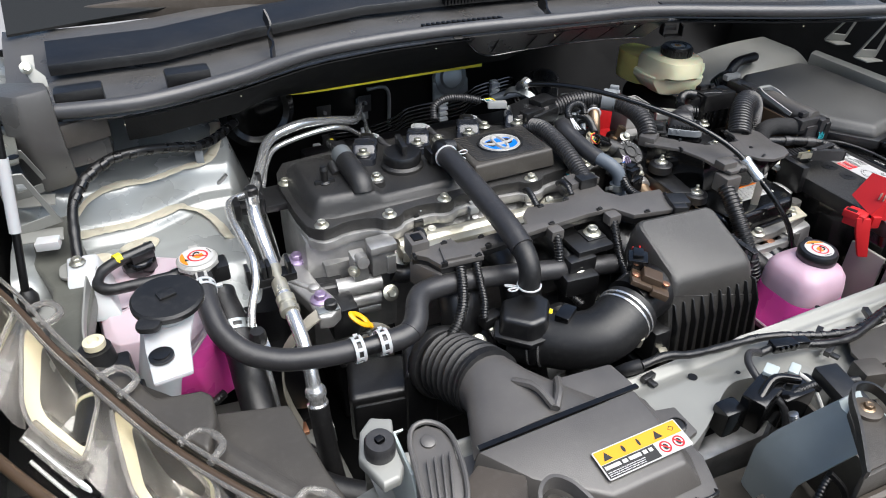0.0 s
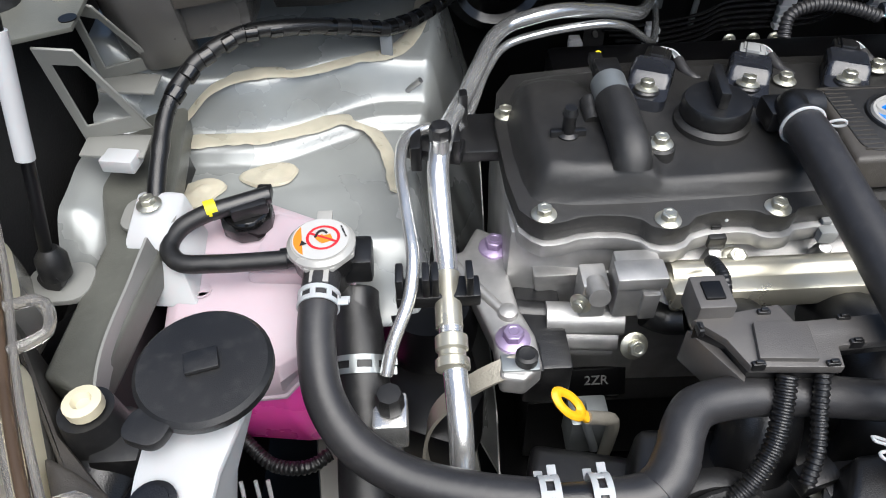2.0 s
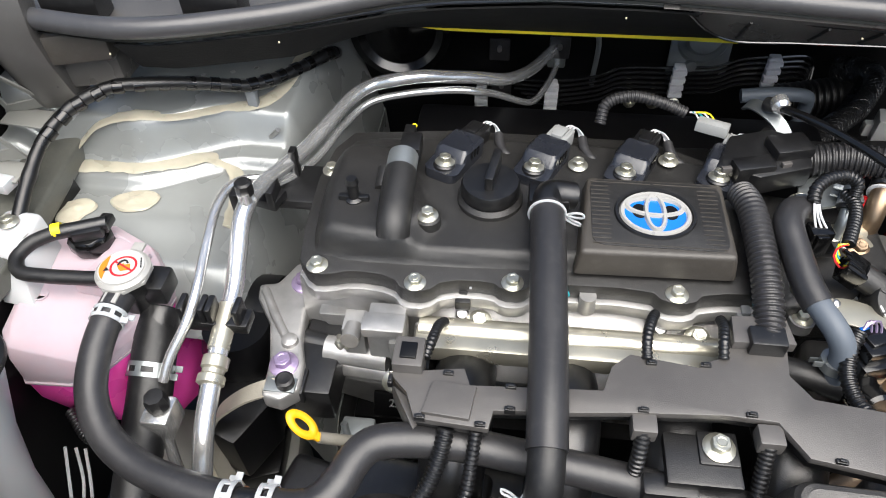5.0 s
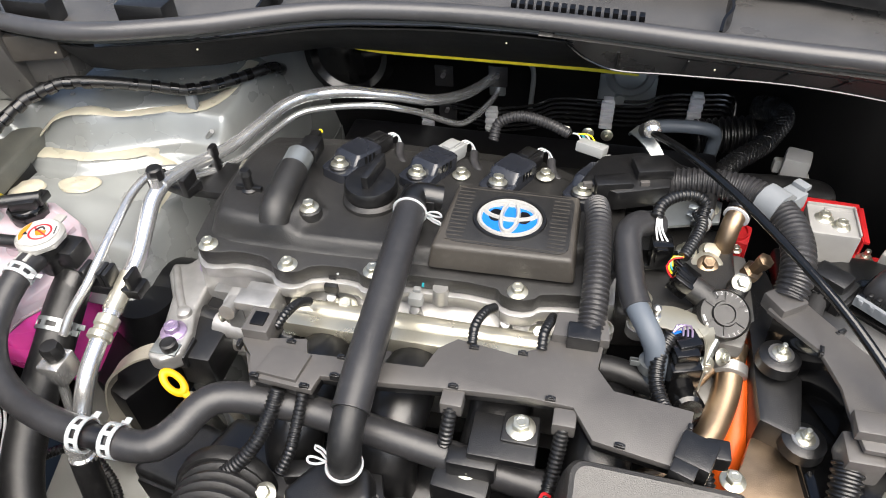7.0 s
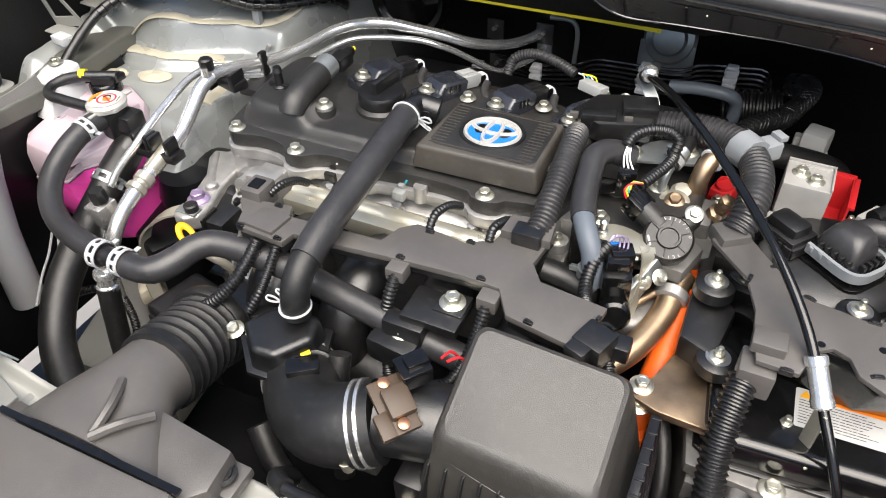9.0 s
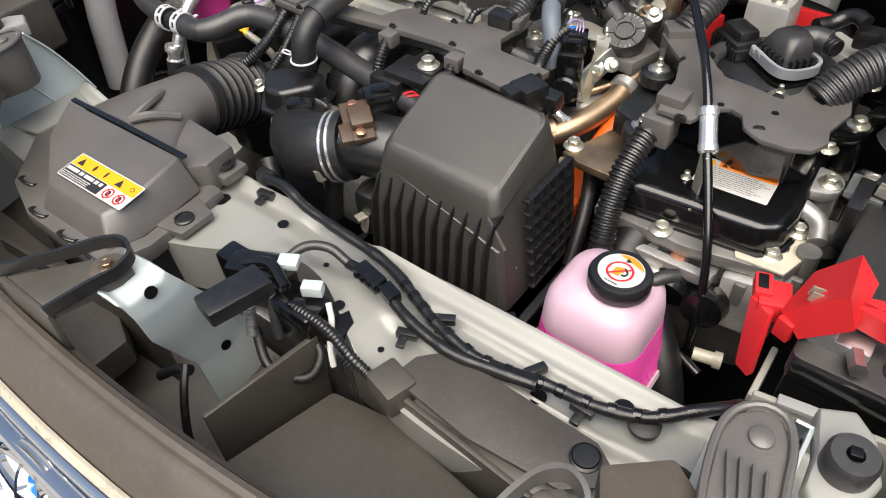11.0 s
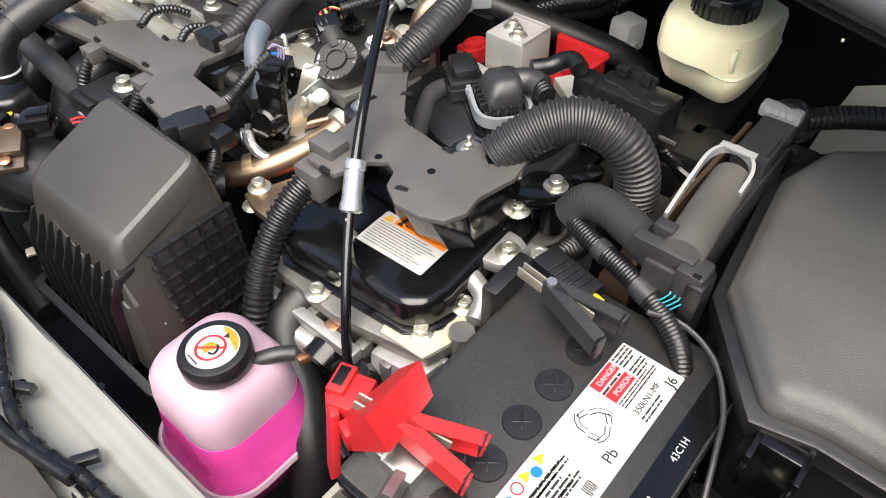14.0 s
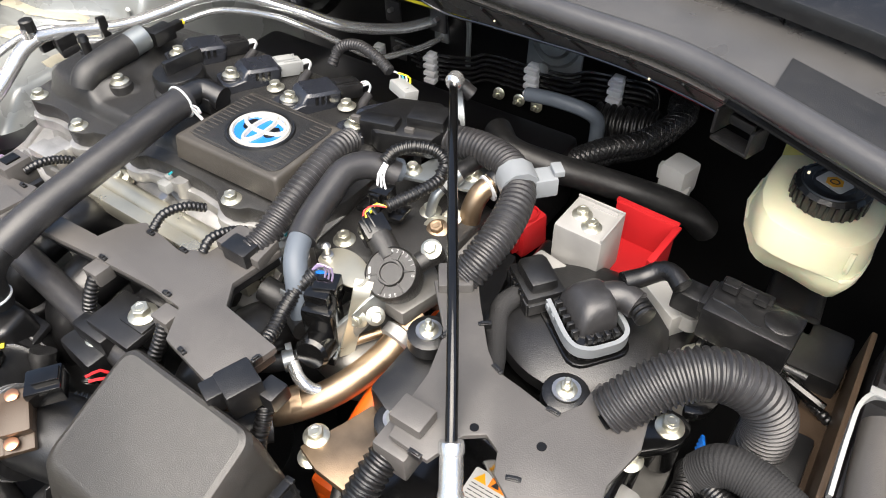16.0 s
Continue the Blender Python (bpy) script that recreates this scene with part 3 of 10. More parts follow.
seam2 = [(-0.722, 0.592), (-0.69, 0.603), (-0.65, 0.612), (-0.61, 0.622), (-0.565, 0.648), (-0.53, 0.662), (-0.507, 0.69), (-0.492, 0.735), (-0.488, 0.765)]
part("sealer_bead", tube([(x, y, tower_z(x, y) + 0.001) for x, y in seam2], 0.009, 12, 0.006, squash=0.18, wobble=0.3), "sealer", tow, "cream seam sealer bead")
part("stud", tube([(-0.512, 0.645, tower_z(-0.512, 0.645) - 0.004), (-0.498, 0.638, tower_z(-0.512, 0.645) + 0.012)], 0.003, 10), "steel", tow)
for x, y in ((-0.655, 0.655), (-0.625, 0.672), (-0.595, 0.688), (-0.565, 0.702), (-0.54, 0.715), (-0.69, 0.64)):
    part("spot_weld", lathe([(0.0035, 0), (0.0025, 0.0008), (0.0008, 0.0002)], (x, y, tower_z(x, y) + 0.001), seg=12), "silver", tow)

# side rail left of the tower, with the fender beyond
rail_l = thing("apron_rail", (-0.755, 0.4, 0.5), "inner fender rail with shade-darkened top and pressed flange", "body rail")
part("rail_top", prism([(-0.752, 0.30), (-0.715, 0.28), (-0.70, 0.40), (-0.705, 0.47), (-0.72, 0.62), (-0.765, 0.66), (-0.772, 0.50), (-0.745, 0.42)], 0.815, 0.842, 0.005, 3), "shadesilver", rail_l)
part("rail_flange", ribbon([(-0.70, 0.235, 0.83), (-0.712, 0.30, 0.842), (-0.708, 0.37, 0.846), (-0.703, 0.405, 0.852)], 0.02, 0.002, (0, 0, 1)), "silver", rail_l)
# wall near black: its colour stands for the dark depth beside the neck
part("rail_wall", shell(lambda u, v: (-0.715 + 0.03 * v, 0.15 + 0.4 * u, 0.82 - 0.3 * v), 6, 4, 0.002), "dark", rail_l)
part("mounting_tab", prism(rounded(-0.735, -0.692, 0.425, 0.462, 0.012), 0.846, 0.85, 0.001), "silver", rail_l)
part("grommet", lathe([(0.004, 0), (0.011, 0), (0.011, 0.007), (0.006, 0.008), (0.004, 0.004)], (-0.698, 0.255, 0.872), seg=18), "beige", rail_l, "cream plastic clip")
lv = thing("lamp_levelling_motor", (-0.705, 0.22, 0.80), "black lamp levelling motor with cream ring", "motor")
part("motor_body", join(lathe([(0.018, 0), (0.027, 0.004), (0.027, 0.03), (0.02, 0.038), (0.016, 0.066)], (-0.699, 0.252, 0.804), (0.0, 0.05, 1), 24), box((-0.684, 0.245, 0.836), (0.03, 0.03, 0.034), 0.005), box((-0.716, 0.25, 0.83), (0.02, 0.03, 0.03), 0.005)), "rubber", lv)
part("motor_neck", tube([(-0.70, 0.24, 0.822), (-0.704, 0.22, 0.818), (-0.71, 0.195, 0.812), (-0.716, 0.17, 0.806)], 0.026, 20), "black", lv)
part("neck_ring", lathe([(0.0262, -0.002), (0.0275, -0.002), (0.0275, 0.002), (0.0262, 0.002)], (-0.704, 0.22, 0.818), (-0.25, -1, -0.2), 28), "beige", lv, "cream sealing ring")
part("motor_plug", join(box((-0.672, 0.222, 0.822), (0.016, 0.024, 0.022), 0.003, rz=-20), tube([(-0.668, 0.212, 0.82), (-0.66, 0.20, 0.80), (-0.655, 0.195, 0.76)], 0.006, 10)), "gloss", lv)
# black felt wall and floor, added to keep the void beside the rail dark
part("inner_fender", box((-0.825, 0.3, 0.83), (0.02, 0.9, 0.27), 0.004), "felt", rail_l)
part("void_floor", box((-0.79, 0.45, 0.74), (0.09, 0.5, 0.02), 0.004), "felt", rail_l)
part("clip", box((-0.742, 0.488, 0.867), (0.028, 0.018, 0.012), 0.002, rz=-10), "white", rail_l, "white plastic clip")


def gusset(corners, label_at):
    """A pressed sheet bracket with a triangular opening, between four corners."""
    g = thing("fender_bracket", label_at, "pressed silver fender bracket with triangular opening", "bracket", "fender brackets")
    c = [Vector(p) for p in corners]
    mid = (c[0] + c[1] + c[2] * 1.1 + c[3] * 0.9) / 4
    inn = [p.lerp(mid, k) for p, k in zip(c, (0.34, 0.34, 0.36, 0.34))]
    n = (c[2] - c[0]).cross(c[3] - c[1]).normalized() * 0.0025
    bm = bmesh.new()
    lo = [[bm.verts.new(p + o) for p in q] for o in (Vector((0, 0, 0)), n) for q in (c, inn)]
    for i in range(4):
        j = (i + 1) % 4
        bm.faces.new((lo[0][i], lo[0][j], lo[1][j], lo[1][i]))
        bm.faces.new((lo[2][i], lo[3][i], lo[3][j], lo[2][j]))
        bm.faces.new((lo[0][i], lo[2][i], lo[2][j], lo[0][j]))
        bm.faces.new((lo[1][i], lo[1][j], lo[3][j], lo[3][i]))
    bmesh.ops.recalc_face_normals(bm, faces=bm.faces[:])
    soften(bm, 0.0007, 1)
    part("bracket_web", bm, "silver", g)
    f = (c[2] + c[3]) / 2
    part("bracket_foot", box((f.x, f.y - 0.012, f.z - 0.002), ((c[2] - c[3]).length * 0.9, 0.03, 0.0025), 0.001, ry=6), "silver", g)
    return g


gusset([(-0.772, 0.49, 0.968), (-0.742, 0.488, 0.966), (-0.721, 0.518, 0.876), (-0.776, 0.512, 0.87)], (-0.75, 0.47, 0.87))
gusset([(-0.766, 0.547, 0.974), (-0.742, 0.54, 0.972), (-0.727, 0.594, 0.888), (-0.777, 0.582, 0.882)], (-0.75, 0.56, 0.88))
gusset([(0.80, 0.50, 0.972), (0.765, 0.495, 0.97), (0.745, 0.53, 0.88), (0.80, 0.52, 0.875)], (0.77, 0.49, 0.87))
gusset([(0.80, 0.57, 0.976), (0.765, 0.56, 0.974), (0.752, 0.612, 0.89), (0.80, 0.60, 0.884)], (0.77, 0.58, 0.88))
plate = thing("fender_plate", (-0.80, 0.5, 0.95), "silver fender mounting plate in shaded tone with round holes", "bracket")
# same silver as the fender; its shade is in the colour
part("plate", prism([(-0.92, 0.50), (-0.805, 0.473), (-0.742, 0.50), (-0.745, 0.54), (-0.752, 0.61), (-0.77, 0.67), (-0.92, 0.69)], 0.974, 0.978, 0.001), "shadesilver", plate)
for x, y in ((-0.839, 0.623), (-0.767, 0.586), (-0.748, 0.512)):
    part("hole_rim", lathe([(0.0065, 0), (0.0065, 0.0008)], (x, y, 0.9781), seg=16), "dark", plate)
part("rubber_stop", lathe([(0.018, 0), (0.014, 0.03), (0.012, 0.032), (0, 0.033)], (-0.81, 0.54, 0.978), seg=18), "rubber", plate, "black rubber stop")
bolt((-0.764, 0.548, 0.978), plate, 0.009)
tagged(part("fender_left", shell(lambda u, v: (-0.85 - 0.12 * v, -0.3 + 1.6 * u, 0.98 - 0.28 * v + 0.03 * u), 12, 5, 0.002), "silver"), "silver outer fender beside the bay", "fender", kind="structure")
tagged(part("fender_right", shell(lambda u, v: (0.85 + 0.12 * v, -0.3 + 1.6 * u, 0.98 - 0.28 * v + 0.03 * u), 12, 5, 0.002), "silver"), "silver outer fender beside the bay", "fender", kind="structure")
# added sheet that hides the bright fender shell behind black
tagged(part("fender_blackout_right", box((0.846, 0.56, 0.85), (0.01, 1.0, 0.24), 0.003), "felt"), "black felt sheet added to darken the outer fender's inside", "liner", kind="structure")
tagged(part("fender_rail_right", prism([(0.74, 0.02), (0.87, 0.0), (0.87, 0.7), (0.815, 0.68), (0.81, 0.33)], 0.78, 0.83, 0.006), "silver"), "silver inner fender rail beside the fuse box", "body rail", kind="structure")
endc = tagged(part("hinge_cover", loft([[(-0.755, y + 0.05, z), (-0.70, y + 0.03, z), (-0.695, y, z), (-0.735, y - 0.012, z), (-0.758, y + 0.005, z)] for y, z in ((0.60, 0.885), (0.59, 0.91), (0.578, 0.95), (0.572, 0.985), (0.58, 1.03))], 0.006), "cowlgrey"), "black moulded end cover of the cowl", "cover", kind="structure")
part("cover_box", loft([[(-0.70, 0.598, z), (-0.644, 0.612, z), (-0.642, 0.66, z), (-0.70, 0.66, z)] for z in (0.908, 0.95)], 0.005), "cowlgrey", endc)
part("cover_panel", loft([[(-0.72, 0.575, z), (-0.64, 0.60, z), (-0.64, 0.62, z), (-0.72, 0.61, z)] for z in (0.945, 0.978)], 0.004), "soft", endc)
hinge = thing("hinge_assembly", (-0.74, 0.70, 1.0), "light painted hood hinge arm with bolts", "hinge")
part("hinge_arm", upright([(0, 0), (0.016, -0.005), (0.018, 0.01), (0.01, 0.023), (0.016, 0.042), (0.0, 0.044), (-0.006, 0.025)], 0.005, Matrix.Translation((-0.722, 0.70, 0.992)) @ pose(0, 0, 0, 60, 0, 20)), "silver", hinge)
bolt((-0.725, 0.70, 1.02), hinge, 0.009, (0.3, -0.8, 0.4))
strut = thing("hood_strut", (-0.766, 0.381, 0.85), "black gas hood strut with white sleeve", "gas strut")
part("strut_rod", tube([(-0.766, 0.381, 0.862), (-0.752, 0.405, 0.955), (-0.735, 0.43, 1.08), (-0.72, 0.455, 1.2)], 0.0045, 12, 0.03), "dark", strut)
part("strut_sleeve", tube([(-0.7545, 0.4, 0.94), (-0.743, 0.419, 1.02)], 0.0062, 14, 0.03), "white", strut, "white plastic sleeve")
part("strut_socket", join(lathe([(0.006, 0), (0.011, 0.004), (0.011, 0.02), (0.006, 0.028)], (-0.766, 0.381, 0.846), (0.1, 0.15, 1), 16), lathe([(0.009, 0), (0.009, 0.008)], (-0.766, 0.381, 0.85), (-0.2, -1, 0.1), 14)), "rubber", strut)
part("strut_foot", prism(rounded(-0.79, -0.742, 0.362, 0.40, 0.014), 0.838, 0.843, 0.001), "silver", strut)

# ---- engine ----
head = thing("cylinder_head", (-0.2, 0.52, 0.45), "cast aluminium engine block and cylinder head", "engine")
part("head_casting", loft([at_height([(-0.425, 0.444), (-0.3, 0.438), (-0.2, 0.446), (-0.05, 0.446), (0.03, 0.45), (0.03, 0.62), (-0.425, 0.62)], z) for z in (0.77, 0.815)], 0.003), "alu", head)
part("head_lower", loft([[(-0.40, 0.46, 0.55), (0.03, 0.45, 0.55), (0.03, 0.62, 0.55), (-0.40, 0.62, 0.55)], [(-0.40, 0.445, 0.70), (0.03, 0.44, 0.70), (0.03, 0.62, 0.70), (-0.40, 0.62, 0.70)], [(-0.41, 0.425, 0.772), (0.03, 0.43, 0.772), (0.03, 0.62, 0.772), (-0.41, 0.62, 0.772)]], 0.004), "alu", head)
part("block", box((-0.19, 0.53, 0.5), (0.42, 0.2, 0.12), 0.006), "dark", head)
part("port_flange", loft([[(-0.31, 0.425, 0.765), (0.0, 0.425, 0.765), (0.0, 0.445, 0.79), (-0.31, 0.445, 0.79)], [(-0.31, 0.385, 0.735), (0.0, 0.385, 0.735), (0.0, 0.40, 0.76), (-0.31, 0.40, 0.76)]], 0.004), "alu", head)
for x in (-0.216, -0.145, -0.062):
    part("boss", lathe([(0.009, 0), (0.008, 0.02)], (x, 0.434, 0.802), seg=16), "alu", head)

vc = thing("valve_cover", (-0.2, 0.52, 0.815), "textured black plastic valve cover with bolts", "valve cover")
flange = [(-0.428, 0.452), (-0.41, 0.428), (-0.392, 0.428), (-0.37, 0.436), (-0.33, 0.432), (-0.318, 0.416), (-0.295, 0.416), (-0.28, 0.432), (-0.235, 0.434), (-0.226, 0.425), (-0.206, 0.425), (-0.196, 0.436), (-0.09, 0.438), (-0.078, 0.424), (-0.052, 0.424), (-0.04, 0.438), (0.03, 0.442), (0.035, 0.655), (-0.40, 0.66), (-0.433, 0.60)]
flange = rounder(flange, 1)
part("flange", prism(flange, 0.813, 0.832, 0.0025), "cover", vc)
part("head_flange", prism([(x, y - 0.006 if y < 0.5 else y) for x, y in flange], 0.798, 0.8128, 0.003), "alu", head)
deck_line = rounder([(-0.42, 0.462), (-0.40, 0.447), (-0.30, 0.444), (-0.22, 0.448), (0.02, 0.454), (0.022, 0.645), (-0.395, 0.648), (-0.425, 0.595)], 2)
hump_line = rounder([(-0.421, 0.466), (-0.398, 0.443), (-0.318, 0.440), (-0.302, 0.447), (-0.297, 0.474), (-0.283, 0.484), (-0.283, 0.506), (-0.300, 0.516), (-0.308, 0.55), (-0.33, 0.578), (-0.345, 0.612), (-0.402, 0.615), (-0.425, 0.585)], 2)


def cover_z(x, y):
    z = 0.829 + 0.018 * smooth(0.0, 0.013, depth_in(deck_line, x, y))
    return z + 0.0145 * smooth(0.002, 0.024, depth_in(hump_line, x, y)) - 0.1 * max(0.0, y - 0.565)


bm = bmesh.new()
grid = {}
for i in range(113):
    for j in range(53):
        x, y = -0.426 + 0.004 * i, 0.443 + 0.004 * j
        if depth_in(deck_line, x, y) > -0.005:
            grid[i, j] = bm.verts.new((x, y, cover_z(x, y)))
for i, j in grid:
    quad = [grid.get(k) for k in ((i, j), (i + 1, j), (i + 1, j + 1), (i, j + 1))]
    if all(quad):
        bm.faces.new(quad)
part("deck", bm, "cover", vc, sharp=80)
part("bolt_pad", lathe([(0.0135, 0), (0.0128, 0.016), (0.011, 0.018)], (-0.302, 0.489, 0.841), seg=20), "cover", vc)
part("rear_ledge", box((-0.19, 0.645, 0.80), (0.42, 0.05, 0.03), 0.004), "black", vc)
for x, y, z in ((-0.404, 0.439, 0.832), (-0.307, 0.426, 0.832), (-0.216, 0.434, 0.832), (-0.066, 0.434, 0.832), (-0.302, 0.489, 0.859), (-0.42, 0.577, 0.832), (-0.155, 0.59, 0.847), (0.0, 0.60, 0.847), (-0.06, 0.605, 0.847)):
    bolt((x, y, z), vc, 0.0115)
part("pcv_outlet", join(tube([(-0.332, 0.463, 0.856), (-0.332, 0.47, 0.866), (-0.333, 0.50, 0.872), (-0.334, 0.532, 0.874)], 0.0165, 18, 0.004), lathe([(0.003, 0.0), (0.012, 0.004), (0.0165, 0.012)], (-0.332, 0.459, 0.857), (0, 0.5, 0.3), 18)), "cover", vc)
part("pcv_sleeve", tube([(-0.334, 0.524, 0.874), (-0.3345, 0.555, 0.876)], 0.0155, 20, 0.01), "tin", vc, "bright metal hose sleeve")
part("pcv_connector", join(box((-0.33, 0.575, 0.872), (0.022, 0.03, 0.018), 0.003), box((-0.335, 0.60, 0.87), (0.012, 0.02, 0.01), 0.002)), "black", vc)
part("pcv_wire_tag", tube([(-0.333, 0.605, 0.871), (-0.331, 0.612, 0.872)], 0.003, 10), "trim", vc, "yellow wire tag")
part("vacuum_nipple", join(lathe([(0.009, 0), (0.009, 0.004), (0.0055, 0.006), (0.0055, 0.022), (0.0068, 0.024), (0.005, 0.03)], (-0.377, 0.503, 0.859), seg=16), box((-0.377, 0.503, 0.862), (0.03, 0.006, 0.01), 0.001)), "black", vc)
part("side_pipe", tube([(-0.352, 0.52, 0.86), (-0.352, 0.545, 0.866)], 0.008, 14), "cover", vc)

cap = thing("oil_filler_cap", (-0.244, 0.53, 0.847), "round black oil filler cap with grip", "oil cap")
part("cap_base", lathe([(0.033, 0), (0.033, 0.006), (0.029, 0.01)], (-0.244, 0.53, 0.846), seg=36), "cover", cap)
part("cap_disc", lathe([(0.0285, 0), (0.0295, 0.002), (0.0295, 0.012), (0.0275, 0.016), (0.0, 0.017)], (-0.244, 0.53, 0.856), seg=36), "black", cap)
part("cap_grip", box((-0.242, 0.538, 0.879), (0.009, 0.048, 0.018), 0.003, rz=-8), "black", cap)

# emblem box
eb = thing("engine_emblem_box", (-0.086, 0.506, 0.847), "black plastic engine box with oval blue emblem", "engine cover")
part("box_body", prism([(-0.162, 0.446), (-0.012, 0.45), (-0.013, 0.556), (-0.153, 0.556)], 0.835, 0.8655, 0.005, 3, inset=0.006), "soft", eb)
part("panel_field", prism(rounded(-0.146, -0.022, 0.459, 0.548, 0.012, 4), 0.865, 0.8662, 0.0004), "cover", eb)
ex, ey = -0.086, 0.503
part("box_lip", oval_ring(ex, ey, 0.0385, 0.0345, 0.004, 0.866, 0.8685), "black", eb)
for i in range(15):
    y = 0.4615 + 0.0059 * i
    k = 0.058 if abs(y - ey) > 0.037 else 0.017
    for q in (-1, 1):
        part("grip_line", box((ex + q * (0.0595 - k / 2), y, 0.8664), (k, 0.0011, 0.0008), 0), "soft", eb)
eg_ = part("emblem_ground", prism(ellipse(ex, ey, 0.033, 0.0285, 40), 0.866, 0.8668, 0), "blue", eb, "blue oval emblem ground")
for q in (-1, 1):
    part("emblem_dark", prism(ellipse(ex + q * 0.0145, ey + 0.002, 0.0072, 0.0095, 20), 0.8668, 0.8673, 0), "dark", eg_)
part("emblem_ring", oval_ring(ex, ey, 0.0338, 0.0292, 0.0052, 0.8668, 0.869, w2=0.005), "satin", eg_, "satin silver ring")
part("emblem_ring", oval_ring(ex, ey + 0.0085, 0.0288, 0.0142, 0.0058, 0.8668, 0.8695, w2=0.005), "satin", eg_, "satin silver ring")
part("emblem_ring", oval_ring(ex, ey + 0.0005, 0.0112, 0.0255, 0.0052, 0.8668, 0.87, w2=0.0055), "satin", eg_, "satin silver ring")


def coil(x, lead):
    """An ignition coil that leans back and to one side, with its plug and leads."""
    m = Matrix.Translation((x, 0.5685, 0.861)) @ pose(0, 0, 0, 0, 0, -24) @ pose(0, 0, 0, -9, 0, 0)
    c = thing("ignition_coil", (x, 0.59, 0.847), "black ignition coil with %s connector" % lead, "ignition coil", "ignition coils in a row")
    tone = "connector" if lead == "light grey" else "black"
    body = loft([at_height(rounded(-0.019, 0.019, -0.014, 0.054, 0.009, 4), -0.022), at_height(rounded(-0.0195, 0.0195, -0.014, 0.055, 0.009, 4), -0.006), at_height(rounded(-0.019, 0.019, 0.006, 0.055, 0.006, 4), -0.002), at_height(rounded(-0.0185, 0.0185, 0.011, 0.055, 0.005, 4), 0.006), at_height(rounded(-0.016, 0.016, 0.015, 0.052, 0.004, 4), 0.009)])
    part("coil_body", moved(body, m), "coilblack", c, sharp=30)
    part("bolt_ear", moved(lathe([(0.0125, -0.02), (0.012, -0.003), (0.010, -0.001)], (0, 0, 0), seg=20), m), "black", c)
    for sx in (-1, 1):
        for i in range(3):
            part("coil_slot", moved(box((sx * 0.0192, 0.024 + 0.007 * i, 0.001), (0.0012, 0.0035, 0.009), 0.0003), m), "gloss", c)
    part("coil_plug", moved(join(box((0, 0.066, 0.0), (0.024, 0.028, 0.017), 0.002), box((0, 0.064, 0.0095), (0.012, 0.022, 0.004), 0.001), box((0, 0.0815, 0.0), (0.02, 0.006, 0.013), 0.0015), *[box((q * 0.0075, 0.07, 0.0088), (0.002, 0.018, 0.0022), 0.0005) for q in (-1, 1)]), m), tone, c, "%s wire plug" % lead)
    bolt(tuple(m @ Vector((0, 0, -0.001))), c, 0.0115, tuple(m.to_3x3() @ Vector((0, 0, 1))))
    for k in range(3):
        part("lead_wire", moved(tube([(-0.004 + 0.004 * k, 0.082, 0.0), (0.0 + 0.004 * k, 0.093, 0.004), (0.010 + 0.004 * k, 0.094 - 0.003 * k, 0.002), (0.018 + 0.003 * k, 0.084, -0.004)], 0.0011, 6, 0.003), m), "white", c, "pale lead wire")
    part("lead_sleeve", moved(tube([(0.019, 0.087, -0.003), (0.027, 0.076, -0.008), (0.038, 0.068, -0.012), (0.05, 0.066, -0.016)], 0.0056, 12, 0.004, wobble=0.18), m), "hose", c, "grey taped lead")


for x, lead in ((-0.294, "black"), (-0.2015, "light grey"), (-0.109, "black"), (-0.0165, "light grey")):
    coil(x, lead)

# breather hose across the front
bh = thing("breather_hose", (-0.186, 0.37, 0.85), "thick black rubber breather hose with wire clips", "hose")
part("hose_run", tube([(-0.188, 0.494, 0.872), (-0.187, 0.47, 0.872), (-0.1855, 0.42, 0.867), (-0.184, 0.36, 0.86), (-0.183, 0.30, 0.852), (-0.1825, 0.262, 0.842)], 0.0165, 22, 0.006), "hose", bh)
part("hose_elbow", tube([(-0.1825, 0.285, 0.8475), (-0.1825, 0.255, 0.838), (-0.183, 0.240, 0.822), (-0.185, 0.235, 0.79)], 0.0148, 22, 0.004), "rubber", bh)
part("elbow_fitting", join(tube([(-0.188, 0.487, 0.872), (-0.189, 0.503, 0.873), (-0.186, 0.516, 0.872), (-0.162, 0.522, 0.866)], 0.0135, 18, 0.004), box((-0.186, 0.52, 0.862), (0.04, 0.03, 0.02), 0.004)), "black", bh)


def spring_clip(at, direction, r, parent):
    """A white wire clip with two loop ears."""
    ring = [(r * math.cos(a), r * math.sin(a), 0) for a in (2 * math.pi * i / 20 for i in range(21))]
    ears = [[(r, 0, 0), (r + 0.008, 0.005, 0.002), (r + 0.015, 0.005, 0.003), (r + 0.017, 0.001, 0.003), (r + 0.012, -0.001, 0.002), (r, 0.001, 0.001)], [(r, -0.001, -0.001), (r + 0.008, -0.007, 0), (r + 0.014, -0.009, 0.001), (r + 0.015, -0.012, 0.001), (r + 0.009, -0.011, 0), (r - 0.001, -0.004, 0)]]
    part("wire_clip", moved(join(tube(ring, 0.0014, 8, 0.003), *[tube(e, 0.0012, 8, 0.002) for e in ears]), axis_pose(at, direction)), "white", parent, "white wire clip")


spring_clip((-0.188, 0.488, 0.872), (0, -1, 0), 0.0172, bh)
spring_clip((-0.1845, 0.2355, 0.80), (0, 0, 1), 0.0155, bh)

# harness cover in front of the head
hc = thing("harness_cover", (-0.1, 0.33, 0.80), "flat dark grey wiring harness cover with clips", "cover")
